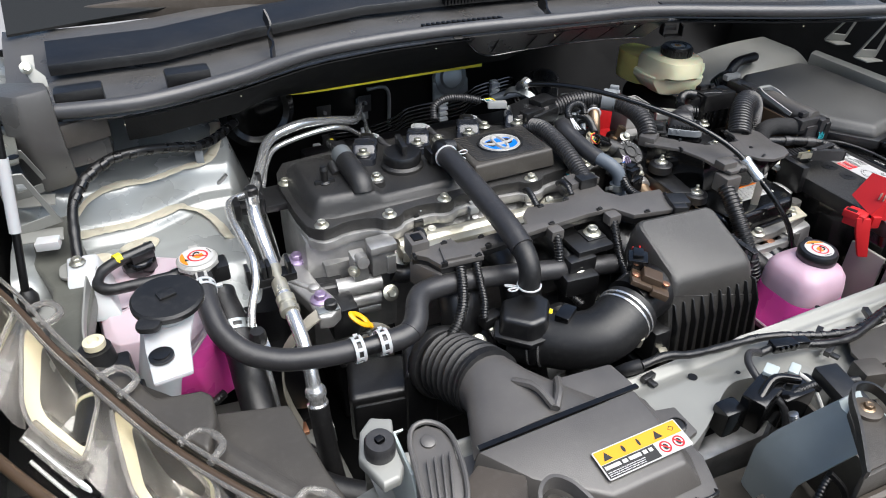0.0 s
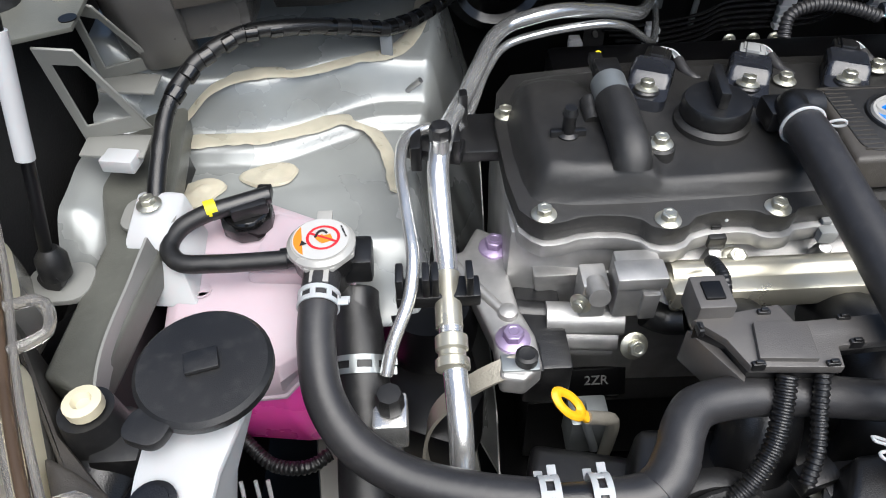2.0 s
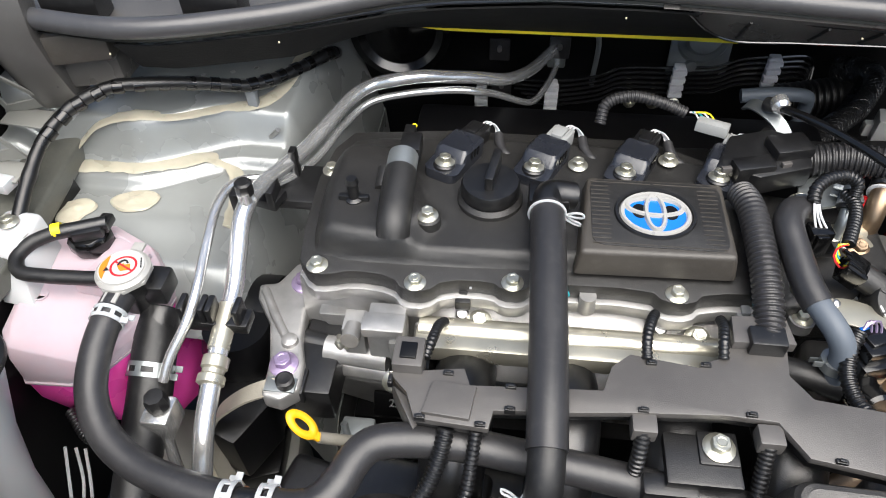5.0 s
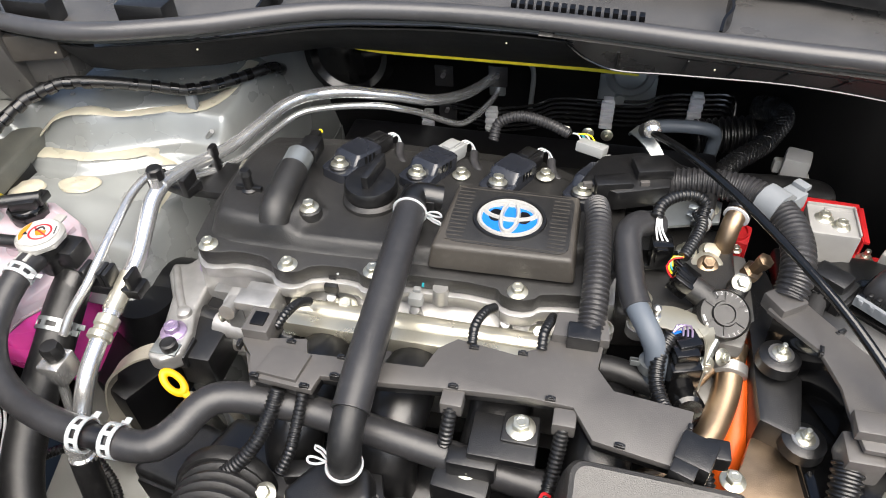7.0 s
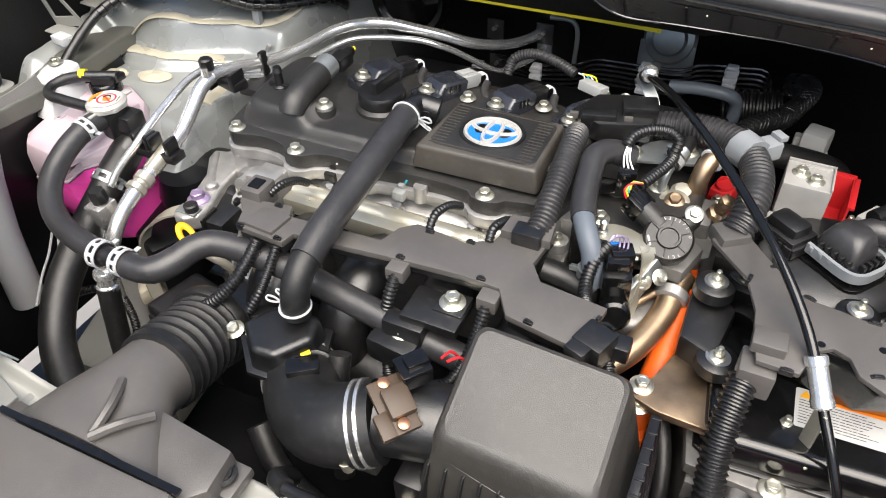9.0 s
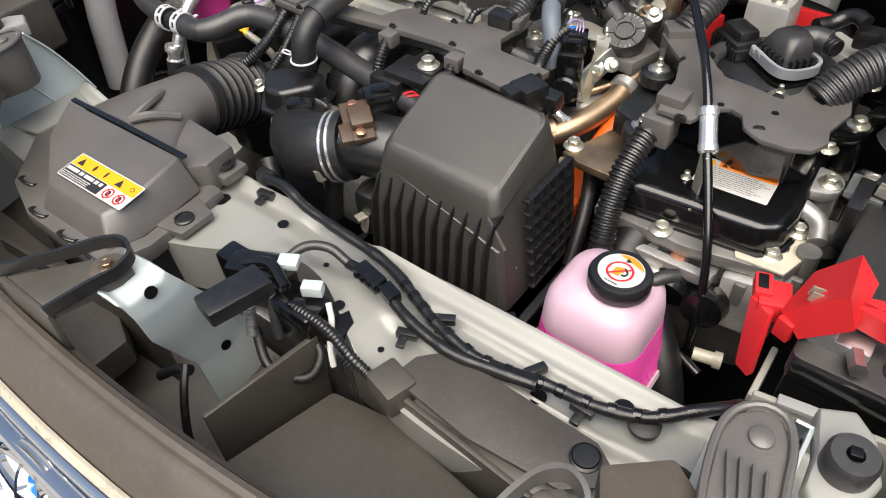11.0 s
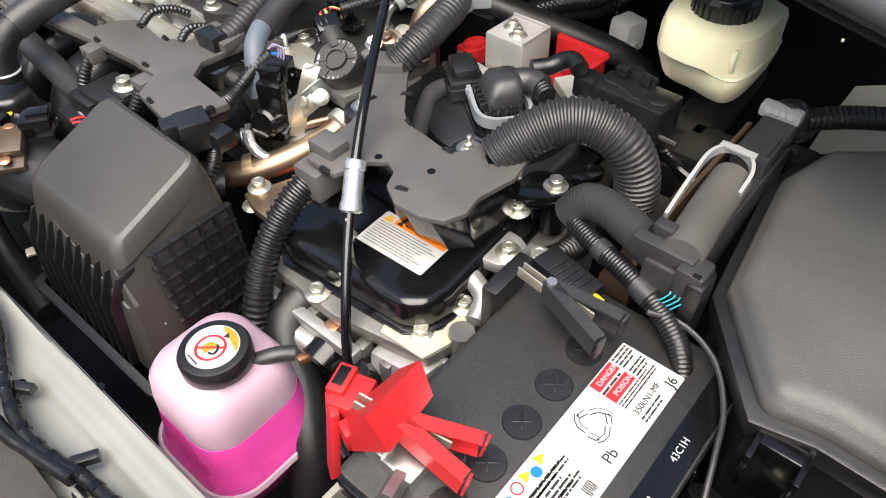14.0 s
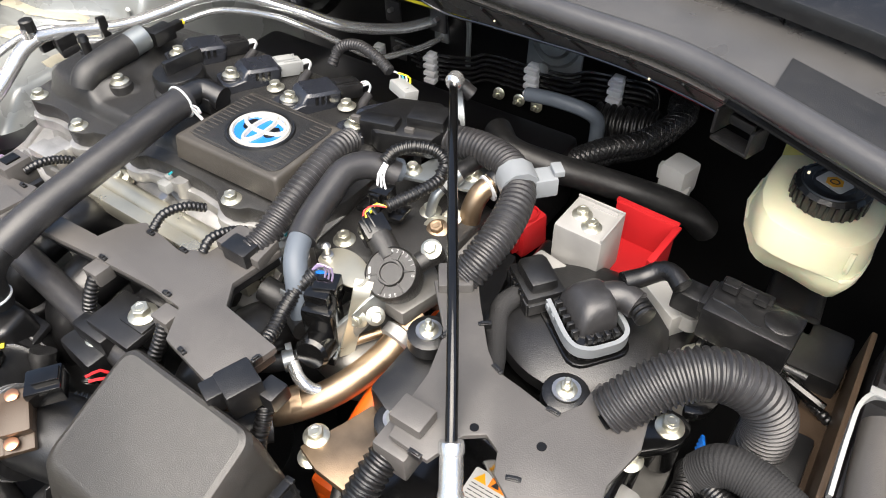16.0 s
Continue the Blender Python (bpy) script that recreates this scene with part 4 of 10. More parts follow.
cov = [(-0.316, 0.328), (-0.252, 0.338), (-0.246, 0.322), (-0.136, 0.328), (-0.128, 0.352), (-0.112, 0.366), (-0.055, 0.358), (-0.044, 0.366), (-0.03, 0.372), (-0.024, 0.405), (0.025, 0.410), (0.018, 0.357), (0.033, 0.336), (0.100, 0.328), (0.09, 0.271), (0.018, 0.283), (0.0, 0.312), (-0.04, 0.314), (-0.115, 0.309), (-0.165, 0.304), (-0.225, 0.300), (-0.228, 0.283), (-0.289, 0.287), (-0.298, 0.31)]
part("cover_top", prism(cov, 0.8225, 0.83, 0.0012), "grey", hc)
part("cover_skirt", prism(shrink_to(cov, 0.003), 0.812, 0.8226, 0.001), "black", hc)
part("raised_panel", prism([(-0.283, 0.291), (-0.244, 0.288), (-0.24, 0.319), (-0.277, 0.321)], 0.829, 0.834, 0.001), "grey", hc)
part("end_box", box((-0.30, 0.343, 0.828), (0.026, 0.03, 0.028), 0.002), "grey", hc)
part("end_window", box((-0.30, 0.343, 0.8425), (0.014, 0.016, 0.003), 0.001), "dark", hc)
part("side_web", prism([(-0.316, 0.33), (-0.29, 0.285), (-0.287, 0.29), (-0.305, 0.33)], 0.78, 0.815, 0.001), "grey", hc)
part("tower_block", prism([(-0.026, 0.38), (0.026, 0.382), (0.022, 0.412), (-0.024, 0.408)], 0.829, 0.84, 0.001), "grey", hc)
for x, y, rz in ((-0.284, 0.288, 0), (-0.235, 0.286, 0), (-0.212, 0.302, 0), (-0.212, 0.323, 0), (-0.105, 0.312, 0), (-0.095, 0.358, 0), (-0.02, 0.316, 0), (-0.05, 0.36, 0), (0.085, 0.272, -8), (0.04, 0.282, -8), (0.096, 0.31, 80), (-0.313, 0.32, 90), (-0.265, 0.331, 0)):
    part("clip", join(box((x, y, 0.829), (0.009, 0.004, 0.007), 0.0008, rz=rz), box((x, y, 0.8335), (0.005, 0.0025, 0.002), 0.0004, rz=rz)), "black", hc)
for x, y in ((-0.104, 0.303), (-0.006, 0.302)):
    part("hose_socket", box((x, y, 0.82), (0.02, 0.018, 0.016), 0.002), "grey", hc)


def conduit(points, r, label, category="wiring conduit", pitch=0.0042, group="corrugated conduits", material="black"):
    return solid("wiring_conduit", tube(points, r, 10, ribs=(pitch, r * 0.16)), material, label, category, group)


conduit([(-0.104, 0.300, 0.822), (-0.106, 0.285, 0.80), (-0.108, 0.275, 0.77), (-0.10, 0.262, 0.745), (-0.088, 0.24, 0.73)], 0.0068, "thin black corrugated wiring conduit hanging from harness cover")
conduit([(-0.006, 0.300, 0.822), (-0.008, 0.285, 0.80), (-0.012, 0.262, 0.775), (-0.02, 0.235, 0.765), (-0.045, 0.215, 0.775)], 0.0068, "thin black corrugated wiring conduit beside the manifold")
conduit([(-0.262, 0.286, 0.82), (-0.266, 0.27, 0.805), (-0.275, 0.25, 0.785), (-0.29, 0.235, 0.768), (-0.31, 0.225, 0.752)], 0.0075, "black corrugated wiring conduit below harness cover")
conduit([(-0.238, 0.286, 0.82), (-0.24, 0.27, 0.802), (-0.243, 0.25, 0.782), (-0.25, 0.235, 0.765)], 0.0058, "thin black corrugated wiring conduit below harness cover")
conduit([(-0.287, 0.345, 0.83), (-0.283, 0.362, 0.832), (-0.28, 0.385, 0.823), (-0.276, 0.40, 0.81)], 0.005, "short black wiring conduit over fuel rail")
conduit([(-0.098, 0.362, 0.83), (-0.098, 0.378, 0.838), (-0.092, 0.40, 0.835), (-0.086, 0.415, 0.825)], 0.005, "short black wiring conduit over fuel rail")
conduit([(-0.034, 0.368, 0.83), (-0.034, 0.38, 0.838), (-0.03, 0.40, 0.834), (-0.028, 0.415, 0.824)], 0.005, "short black wiring conduit over fuel rail")

# fuel rail and injectors
fr = thing("fuel_rail", (-0.15, 0.412, 0.77), "bright zinc fuel rail with two bolts", "fuel rail")
part("rail_tube", tube([(-0.302, 0.407, 0.785), (-0.15, 0.407, 0.785), (-0.005, 0.407, 0.785)], 0.0135, 20, 0.03), "rail", fr)
part("rail_shelf", box((-0.155, 0.394, 0.782), (0.30, 0.026, 0.022), 0.004), "rail", fr)
for x in (-0.245, -0.04):
    part("rail_ear", lathe([(0.0125, 0), (0.0125, 0.01)], (x, 0.420, 0.781), (0, -0.3, 1), 20), "rail", fr)
    bolt((x, 0.4175, 0.7905), fr, 0.013, (0, -0.3, 1))
for i, x in enumerate((-0.262, -0.17, -0.075, 0.0)):
    inj = thing("fuel_injector", (x, 0.426, 0.77), "fuel injector with %s plug on the rail" % ("black" if i % 2 == 0 else "pale grey"), "injector", "fuel injectors")
    part("injector_body", lathe([(0.007, 0), (0.007, 0.03), (0.005, 0.034)], (x, 0.432, 0.765), (0, -0.35, 1), 14), "steel", inj)
    part("injector_plug", join(box((x, 0.430, 0.806), (0.015, 0.016, 0.012), 0.002), box((x, 0.436, 0.8145), (0.008, 0.01, 0.004), 0.001)), "black" if i % 2 == 0 else "connector", inj)
    part("injector_lead", tube([(x, 0.438, 0.812), (x + 0.004, 0.445, 0.82), (x + 0.007, 0.432, 0.822)], 0.0014, 6, 0.003), "teal" if i % 2 else "white", inj, "thin coloured wires")

# intake manifold
im = thing("intake_manifold", (-0.12, 0.3, 0.6), "black moulded plastic intake manifold runners", "intake manifold")
for x in (-0.255, -0.16, -0.065, 0.03):
    part("runner", tube([(x, 0.395, 0.745), (x, 0.36, 0.768), (x, 0.325, 0.772), (x - 0.004, 0.29, 0.755), (x - 0.006, 0.275, 0.70), (x - 0.006, 0.30, 0.62)], 0.03, 18, 0.012, squash=0.85), "black", im)
part("plenum", tube([(-0.29, 0.29, 0.66), (-0.1, 0.285, 0.66), (0.07, 0.29, 0.67)], 0.05, 20, 0.03), "black", im)
part("bracket", join(box((-0.055, 0.288, 0.798), (0.06, 0.045, 0.01), 0.003), box((-0.08, 0.268, 0.775), (0.045, 0.02, 0.04), 0.005)), "black", im)
part("mount_box", prism([(-0.115, 0.245), (-0.062, 0.24), (-0.06, 0.283), (-0.11, 0.29)], 0.745, 0.776, 0.006), "black", im)
bolt((-0.042, 0.298, 0.806), im, 0.0145, stud=False)
part("bolt_tab", box((-0.042, 0.298, 0.8035), (0.032, 0.03, 0.004), 0.002), "black", im)
bolt((-0.084, 0.266, 0.776), im, 0.0125, (0, -0.2, 1))
bolt((-0.232, 0.245, 0.742), im, 0.012, (0, -0.4, 1))

# big coolant hose in front of manifold, and clamps
ch = thing("coolant_hose", (-0.3, 0.25, 0.78), "thick grey rubber coolant hose with steel clamps", "hose")
part("hose_run", tube([(-0.400, 0.2185, 0.793), (-0.375, 0.219, 0.792), (-0.357, 0.225, 0.793), (-0.344, 0.241, 0.797), (-0.336, 0.259, 0.801), (-0.324, 0.274, 0.802), (-0.30, 0.282, 0.80), (-0.25, 0.286, 0.794), (-0.19, 0.283, 0.786), (-0.12, 0.278, 0.776), (-0.03, 0.27, 0.764), (0.05, 0.265, 0.757), (0.085, 0.28, 0.755), (0.10, 0.30, 0.75)], 0.0148, 18, 0.005), "hose", ch)
part("hose_sleeve", tube([(-0.362, 0.222, 0.7925), (-0.352, 0.230, 0.7945), (-0.342, 0.2445, 0.798)], 0.0154, 18, 0.005), "hose", ch)
rh = thing("radiator_hose", (-0.52, 0.3, 0.78), "black rubber hose from radiator filler neck", "hose")
part("hose_run", tube([(-0.577, 0.385, 0.835), (-0.578, 0.36, 0.835), (-0.5785, 0.325, 0.826), (-0.572, 0.29, 0.812), (-0.552, 0.262, 0.80), (-0.52, 0.242, 0.793), (-0.475, 0.228, 0.792), (-0.425, 0.219, 0.794)], 0.0138, 18, 0.006), "hose", rh)
part("joint", tube([(-0.432, 0.219, 0.794), (-0.395, 0.2185, 0.794)], 0.0115, 16, 0.01), "black", rh)
for x in (-0.430, -0.398):
    clamp((x, 0.2188, 0.794), (1, 0, 0), 0.0148, rh, 0.013, "white")
clamp((-0.578, 0.357, 0.8345), (0, -1, -0.1), 0.0138, rh, 0.012, "white")
lower = thing("lower_radiator_hose", (-0.55, 0.25, 0.7), "thick black lower radiator hose", "hose")
part("hose_run", tube([(-0.562, 0.40, 0.79), (-0.556, 0.36, 0.775), (-0.552, 0.32, 0.755), (-0.552, 0.27, 0.725), (-0.548, 0.22, 0.69), (-0.52, 0.17, 0.655), (-0.46, 0.13, 0.635), (-0.40, 0.11, 0.63)], 0.021, 20, 0.008), "rubber", lower)
part("hose_neck", lathe([(0.019, 0), (0.019, 0.03)], (-0.558, 0.372, 0.781), (0, 1, 0.4), 20), "black", lower)
clamp((-0.555, 0.345, 0.768), (0, -1, -0.5), 0.0208, lower, 0.014, "tin")

# radiator cap and filler neck
rn = thing("radiator_filler_neck", (-0.577, 0.40, 0.80), "black filler neck with silver eight-sided radiator cap", "filler neck")
part("neck", join(lathe([(0.016, -0.045), (0.018, -0.02), (0.023, -0.012), (0.023, 0.0)], (-0.577, 0.40, 0.843), seg=24), box((-0.556, 0.406, 0.825), (0.03, 0.03, 0.024), 0.004), tube([(-0.577, 0.41, 0.832), (-0.61, 0.403, 0.833)], 0.008, 12)), "black", rn)
oct8 = [(0.0265 * math.cos(radians(45 * i + 22)), 0.0265 * math.sin(radians(45 * i + 22))) for i in range(8)]
rc = part("cap", join(moved(prism(oct8, 0, 0.004, 0.001), Matrix.Translation((-0.577, 0.40, 0.845))), lathe([(0.0255, 0), (0.0255, 0.003), (0.0225, 0.006), (0.0, 0.0065)], (-0.577, 0.40, 0.8485), seg=32), box((-0.577, 0.432, 0.847), (0.012, 0.012, 0.003), 0.001), box((-0.577, 0.37, 0.847), (0.014, 0.012, 0.003), 0.001)), "satin", rn, "silver radiator cap with warning label")


def warning_disc(at, r, parent, rz=0.0, dark_rim=False):
    """A round caution label: white disc, orange sector, red no-opening sign."""
    base = Matrix.Translation(at) @ pose(0, 0, 0, 0, 0, rz)
    part("label_disc", moved(lathe([(r, 0), (r, 0.0004), (0, 0.0004)], seg=36), base), "lab_white", parent, "white round caution label")
    a0, a1 = radians(120), radians(215)
    sector = [(r * 0.95 * math.cos(a0 + (a1 - a0) * i / 10), r * 0.95 * math.sin(a0 + (a1 - a0) * i / 10)) for i in range(11)]
    part("orange_field", moved(sheet(sector, 0.0008), base), "lab_orange", parent, "orange caution field")
    part("no_sign", moved(join(oval_ring(r * 0.1, 0, r * 0.6, r * 0.6, r * 0.1, 0.0008, 0.0011, 32), moved(box((0, 0, 0.001), (r * 1.08, r * 0.08, 0.0003), 0), pose(r * 0.1, 0, 0, 0, 0, -45))), base), "lab_red", parent, "red prohibition sign")
    part("symbol", moved(join(box((r * 0.18, -r * 0.1, 0.0009), (r * 0.42, r * 0.34, 0.0003), 0), box((r * 0.02, -r * 0.02, 0.0009), (r * 0.3, r * 0.3, 0.0002), 0, rz=20)), base), "lab_orange", parent)
    part("symbol_lines", moved(join(tube([(r * -0.15, r * 0.1, 0.0011), (0, r * 0.3, 0.0011), (r * 0.2, r * 0.32, 0.0011), (r * 0.28, r * 0.15, 0.0011)], r * 0.045, 6, r * 0.1), moved(bars(-r * 0.3, r * 0.35, -r * 0.08, r * 0.0, 1, random.Random(3), 0.7, 0.0011), pose(r * 0.82, 0, 0, 0, 0, 90))), base), "lab_black", parent)
    part("triangle", moved(sheet([(-r * 0.78, -r * 0.1), (-r * 0.5, -r * 0.1), (-r * 0.64, r * 0.14)], 0.0011), base), "lab_black", parent)


warning_disc((-0.577, 0.40, 0.8551), 0.021, rc, 20)

# ---- left side: tanks, pipes, engine mount ----
ct = thing("coolant_tank", (-0.64, 0.41, 0.66), "translucent coolant tank with pink fluid beside strut tower", "coolant tank")
tk = [(-0.705, 0.352), (-0.69, 0.335), (-0.61, 0.325), (-0.585, 0.338), (-0.562, 0.385), (-0.562, 0.44), (-0.585, 0.468), (-0.635, 0.492), (-0.69, 0.488), (-0.712, 0.47)]


def shrink(poly, k, dx=0.0, dy=0.0):
    cx, cy = sum(p[0] for p in poly) / len(poly), sum(p[1] for p in poly) / len(poly)
    return [(cx + (x - cx) * k + dx, cy + (y - cy) * k + dy) for x, y in poly]


def level(x, y):
    return 0.742 + 0.030 * smooth(-0.63, -0.565, x) + 0.02 * smooth(0.40, 0.36, y) * smooth(-0.63, -0.60, x)


def tank_ring(k, dz, flat=None):
    return [(x, y, level(x, y) + dz if flat is None else flat) for x, y in shrink(tk, k)]


part("tank_upper", loft([tank_ring(0.998, 0.0005), tank_ring(1.0, 0.012), at_height(shrink(tk, 0.985), 0.79, 0.12, 0.41), at_height(shrink(tk, 0.93), 0.806, 0.14, 0.41), at_height(shrink(tk, 0.8), 0.812, 0.15, 0.41)], 0.004), "tank", ct, "milky pink upper tank shell", sharp=60)
part("tank_fluid", loft([at_height(shrink(tk, 0.72, 0.03), 0.655), at_height(shrink(tk, 0.9, 0.01), 0.68), tank_ring(0.985, -0.03), tank_ring(0.998, 0.0)], 0.004), "fluid", ct, "pink coolant seen through tank", sharp=60)
part("tank_seam", loft([tank_ring(1.02, -0.0015), tank_ring(1.02, 0.0015)], 0.0006), "tank", ct)
part("tank_step", prism([(-0.64, 0.40), (-0.585, 0.395), (-0.58, 0.45), (-0.625, 0.47)], 0.80, 0.822, 0.006), "tank", ct)
part("mounting_ear", loft([[(-0.725, 0.43, 0.853), (-0.70, 0.43, 0.853), (-0.70, 0.458, 0.857), (-0.725, 0.458, 0.857)], [(-0.728, 0.415, 0.845), (-0.692, 0.412, 0.845), (-0.69, 0.462, 0.853), (-0.724, 0.466, 0.853)], [(-0.712, 0.385, 0.805), (-0.675, 0.38, 0.805), (-0.675, 0.45, 0.81), (-0.705, 0.455, 0.81)]], 0.003), "white", ct, "white moulded mounting ear")
bolt((-0.7125, 0.4445, 0.857), ct, 0.0105)
part("moulded_mark", lathe([(0.008, 0), (0.008, 0.0012), (0.0065, 0.0012), (0.0065, 0.0)], (-0.675, 0.395, 0.8095), seg=20), "tank", ct)
tc = thing("tank_cap", (-0.645, 0.455, 0.81), "black ridged coolant tank cap with hose elbow", "cap")
part("cap_base", lathe([(0.02, 0), (0.022, 0.004), (0.022, 0.016), (0.019, 0.02), (0, 0.021)], (-0.645, 0.457, 0.817), seg=9), "gloss", tc)
part("cap_spout", join(box((-0.64, 0.452, 0.842), (0.03, 0.014, 0.012), 0.003, rz=20), tube([(-0.668, 0.446, 0.845), (-0.625, 0.465, 0.844)], 0.0075, 12), box((-0.63, 0.468, 0.84), (0.012, 0.02, 0.01), 0.002)), "black", tc)
part("yellow_mark", tube([(-0.672, 0.4455, 0.8465), (-0.664, 0.449, 0.8465)], 0.0081, 12), "trim", tc)
oh = solid("overflow_hose", tube([(-0.655, 0.452, 0.845), (-0.672, 0.444, 0.845), (-0.69, 0.43, 0.843), (-0.695, 0.412, 0.84), (-0.685, 0.399, 0.838), (-0.66, 0.397, 0.837), (-0.63, 0.399, 0.835), (-0.605, 0.401, 0.834)], 0.0072, 14, 0.004), "rubber", "bent black rubber overflow hose to radiator cap", "hose")

wf = thing("washer_filler", (-0.619, 0.25, 0.88), "white washer filler neck with round black cap", "filler neck")
neck_axis = ((-0.619, 0.252, 0.908, 0.03), (-0.624, 0.253, 0.885, 0.027), (-0.65, 0.249, 0.80, 0.023), (-0.668, 0.243, 0.72, 0.023), (-0.68, 0.236, 0.60, 0.023))
part("filler_neck", loft([[(x + r * math.cos(a), y + r * math.sin(a), z) for a in (2 * math.pi * i / 24 for i in range(24))] for x, y, z, r in neck_axis]), "white", wf)
part("filler_plate", loft([[(-0.648, 0.262, 0.897), (-0.592, 0.26, 0.897), (-0.592, 0.26, 0.89), (-0.648, 0.262, 0.89)], [(-0.65, 0.20, 0.894), (-0.607, 0.20, 0.894), (-0.607, 0.20, 0.888), (-0.65, 0.20, 0.888)], [(-0.648, 0.154, 0.89), (-0.611, 0.157, 0.89), (-0.611, 0.157, 0.884), (-0.648, 0.154, 0.884)]], 0.003), "white", wf)
part("push_clip", lathe([(0.012, 0), (0.012, 0.003), (0.0085, 0.0035), (0.0085, 0.005), (0.0, 0.0055)], (-0.636, 0.184, 0.8935), seg=24), "black", wf, "black round push clip")
part("filler_cap", join(lathe([(0.035, 0), (0.0365, 0.002), (0.0365, 0.007), (0.034, 0.0095), (0.0, 0.011)], (-0.619, 0.25, 0.907), (0.02, -0.04, 1), 40), moved(prism(rounded(-0.012, 0.012, -0.048, -0.028, 0.008), 0.0, 0.007, 0.002), Matrix.Translation((-0.628, 0.252, 0.907)) @ pose(0, 0, 0, 0, 0, -20)), box((-0.619, 0.25, 0.919), (0.018, 0.014, 0.003), 0.002, rz=15)), "rubber", wf, "round black rubber cap")

# black moulded cover between headlamp and tanks
lc = tagged(part("lamp_side_cover_left", loft([[(-0.77, 0.33, z), (-0.715, 0.245, z), (-0.67, 0.2, z), (-0.63, 0.155, z), (-0.592, 0.075, z), (-0.55, 0.01, z), (-0.505, -0.045, z), (-0.52, -0.055, z), (-0.61, 0.06, z), (-0.705, 0.22, z), (-0.79, 0.35, z)] for z in (0.78, 0.862)], 0.006), "soft"), "black plastic cover panel beside headlamp", "cover", kind="structure")
tagged(part("lamp_side_block_left", prism([(-0.604, 0.142), (-0.533, 0.123), (-0.522, 0.03), (-0.51, -0.03), (-0.585, 0.01), (-0.62, 0.085)], 0.77, 0.843, 0.006, 3), "soft"), "black plastic block beside headlamp", "cover", kind="structure")
tagged(part("lamp_housing_left", prism([(-0.712, 0.226), (-0.69, 0.214), (-0.668, 0.20), (-0.655, 0.162), (-0.648, 0.149), (-0.608, 0.142), (-0.60, 0.132), (-0.602, 0.10), (-0.615, 0.065), (-0.66, 0.125)], 0.77, 0.878, 0.007, 3), "soft"), "black moulded lamp housing round the washer filler", "cover", kind="structure")

# black wiring loom over the strut tower
lm = thing("tower_loom", (-0.6, 0.6, 0.85), "black taped wiring loom arching over strut tower", "wiring loom")
LOOM = [(-0.712, 0.455, 0.85), (-0.711, 0.485, 0.868), (-0.705, 0.53, 0.892), (-0.685, 0.565, 0.908), (-0.65, 0.59, 0.918), (-0.61, 0.605, 0.915), (-0.565, 0.633, 0.898), (-0.53, 0.655, 0.882), (-0.505, 0.68, 0.876), (-0.48, 0.715, 0.872), (-0.458, 0.75, 0.868), (-0.46, 0.79, 0.845), (-0.48, 0.82, 0.82)]
part("loom_run", tube(LOOM, 0.0072, 12, 0.005, wobble=0.12), "tape", lm)
for i in range(2, 11):
    a, b = Vector(LOOM[i]), Vector(LOOM[i + 1])
    for k in (0.2, 0.7):
        p = a.lerp(b, k)
        part("tape_wrap", lathe([(0.0066, -0.006), (0.0079, -0.005), (0.0079, 0.005), (0.0066, 0.006)], p, b - a, 12), "gloss", lm)
part("loom_clip", box((-0.53, 0.662, 0.86), (0.012, 0.01, 0.03), 0.002), "midgrey", lm)
part("loom_tail", tube([(-0.712, 0.455, 0.85), (-0.708, 0.42, 0.80), (-0.705, 0.38, 0.72)], 0.0065, 10), "tape", lm)

# air-conditioning pipes
ac = thing("air_conditioning_pipe", (-0.48, 0.4, 0.7), "bent bright aluminium air-conditioning pipe", "pipe")
part("upper_run", tube([(-0.166, 0.957, 0.776), (-0.175, 0.935, 0.777), (-0.20, 0.88, 0.781), (-0.225, 0.822, 0.80), (-0.245, 0.79, 0.815), (-0.28, 0.766, 0.832), (-0.31, 0.75, 0.842), (-0.34, 0.734, 0.852), (-0.37, 0.722, 0.854), (-0.40, 0.718, 0.847), (-0.42, 0.695, 0.845), (-0.437, 0.656, 0.84), (-0.455, 0.606, 0.838), (-0.468, 0.565, 0.845), (-0.477, 0.53, 0.854), (-0.483, 0.495, 0.86)], 0.0082, 18, 0.005), "bright", ac)
part("lower_run", tube([(-0.484, 0.503, 0.858), (-0.487, 0.478, 0.85), (-0.4865, 0.45, 0.832), (-0.485, 0.42, 0.8145), (-0.484, 0.353, 0.796), (-0.4825, 0.32, 0.787), (-0.481, 0.29, 0.774), (-0.481, 0.262, 0.745), (-0.482, 0.245, 0.715), (-0.481, 0.238, 0.69)], 0.0092, 18, 0.005), "pipe", ac)
part("coupling", join(lathe([(0.0095, 0), (0.0125, 0.002), (0.0125, 0.012), (0.0105, 0.014), (0.0105, 0.018), (0.013, 0.02), (0.013, 0.027), (0.0095, 0.029)], (-0.484, 0.351, 0.7955), (0, -0.96, -0.26), 20), lathe([(0.0105, 0), (0.0105, 0.045)], (-0.4848, 0.40, 0.809), (0, -0.96, -0.27), 20)), "rail", ac)
part("service_port", join(lathe([(0.007, 0), (0.007, 0.012)], (-0.484, 0.49, 0.862), seg=14)), "pipe", ac)
part("port_cap", lathe([(0.0092, 0), (0.0092, 0.013), (0.007, 0.015), (0, 0.0155)], (-0.484, 0.494, 0.8695), seg=8), "rubber", ac, "black plastic port cap")
part("end_sleeve", lathe([(0.012, 0), (0.0135, 0.003), (0.0135, 0.009), (0.011, 0.011), (0.011, 0.02), (0.0135, 0.022), (0.0135, 0.028), (0.012, 0.03)], (-0.482, 0.243, 0.728), (0, -0.2, -1), 20), "pipe", ac)
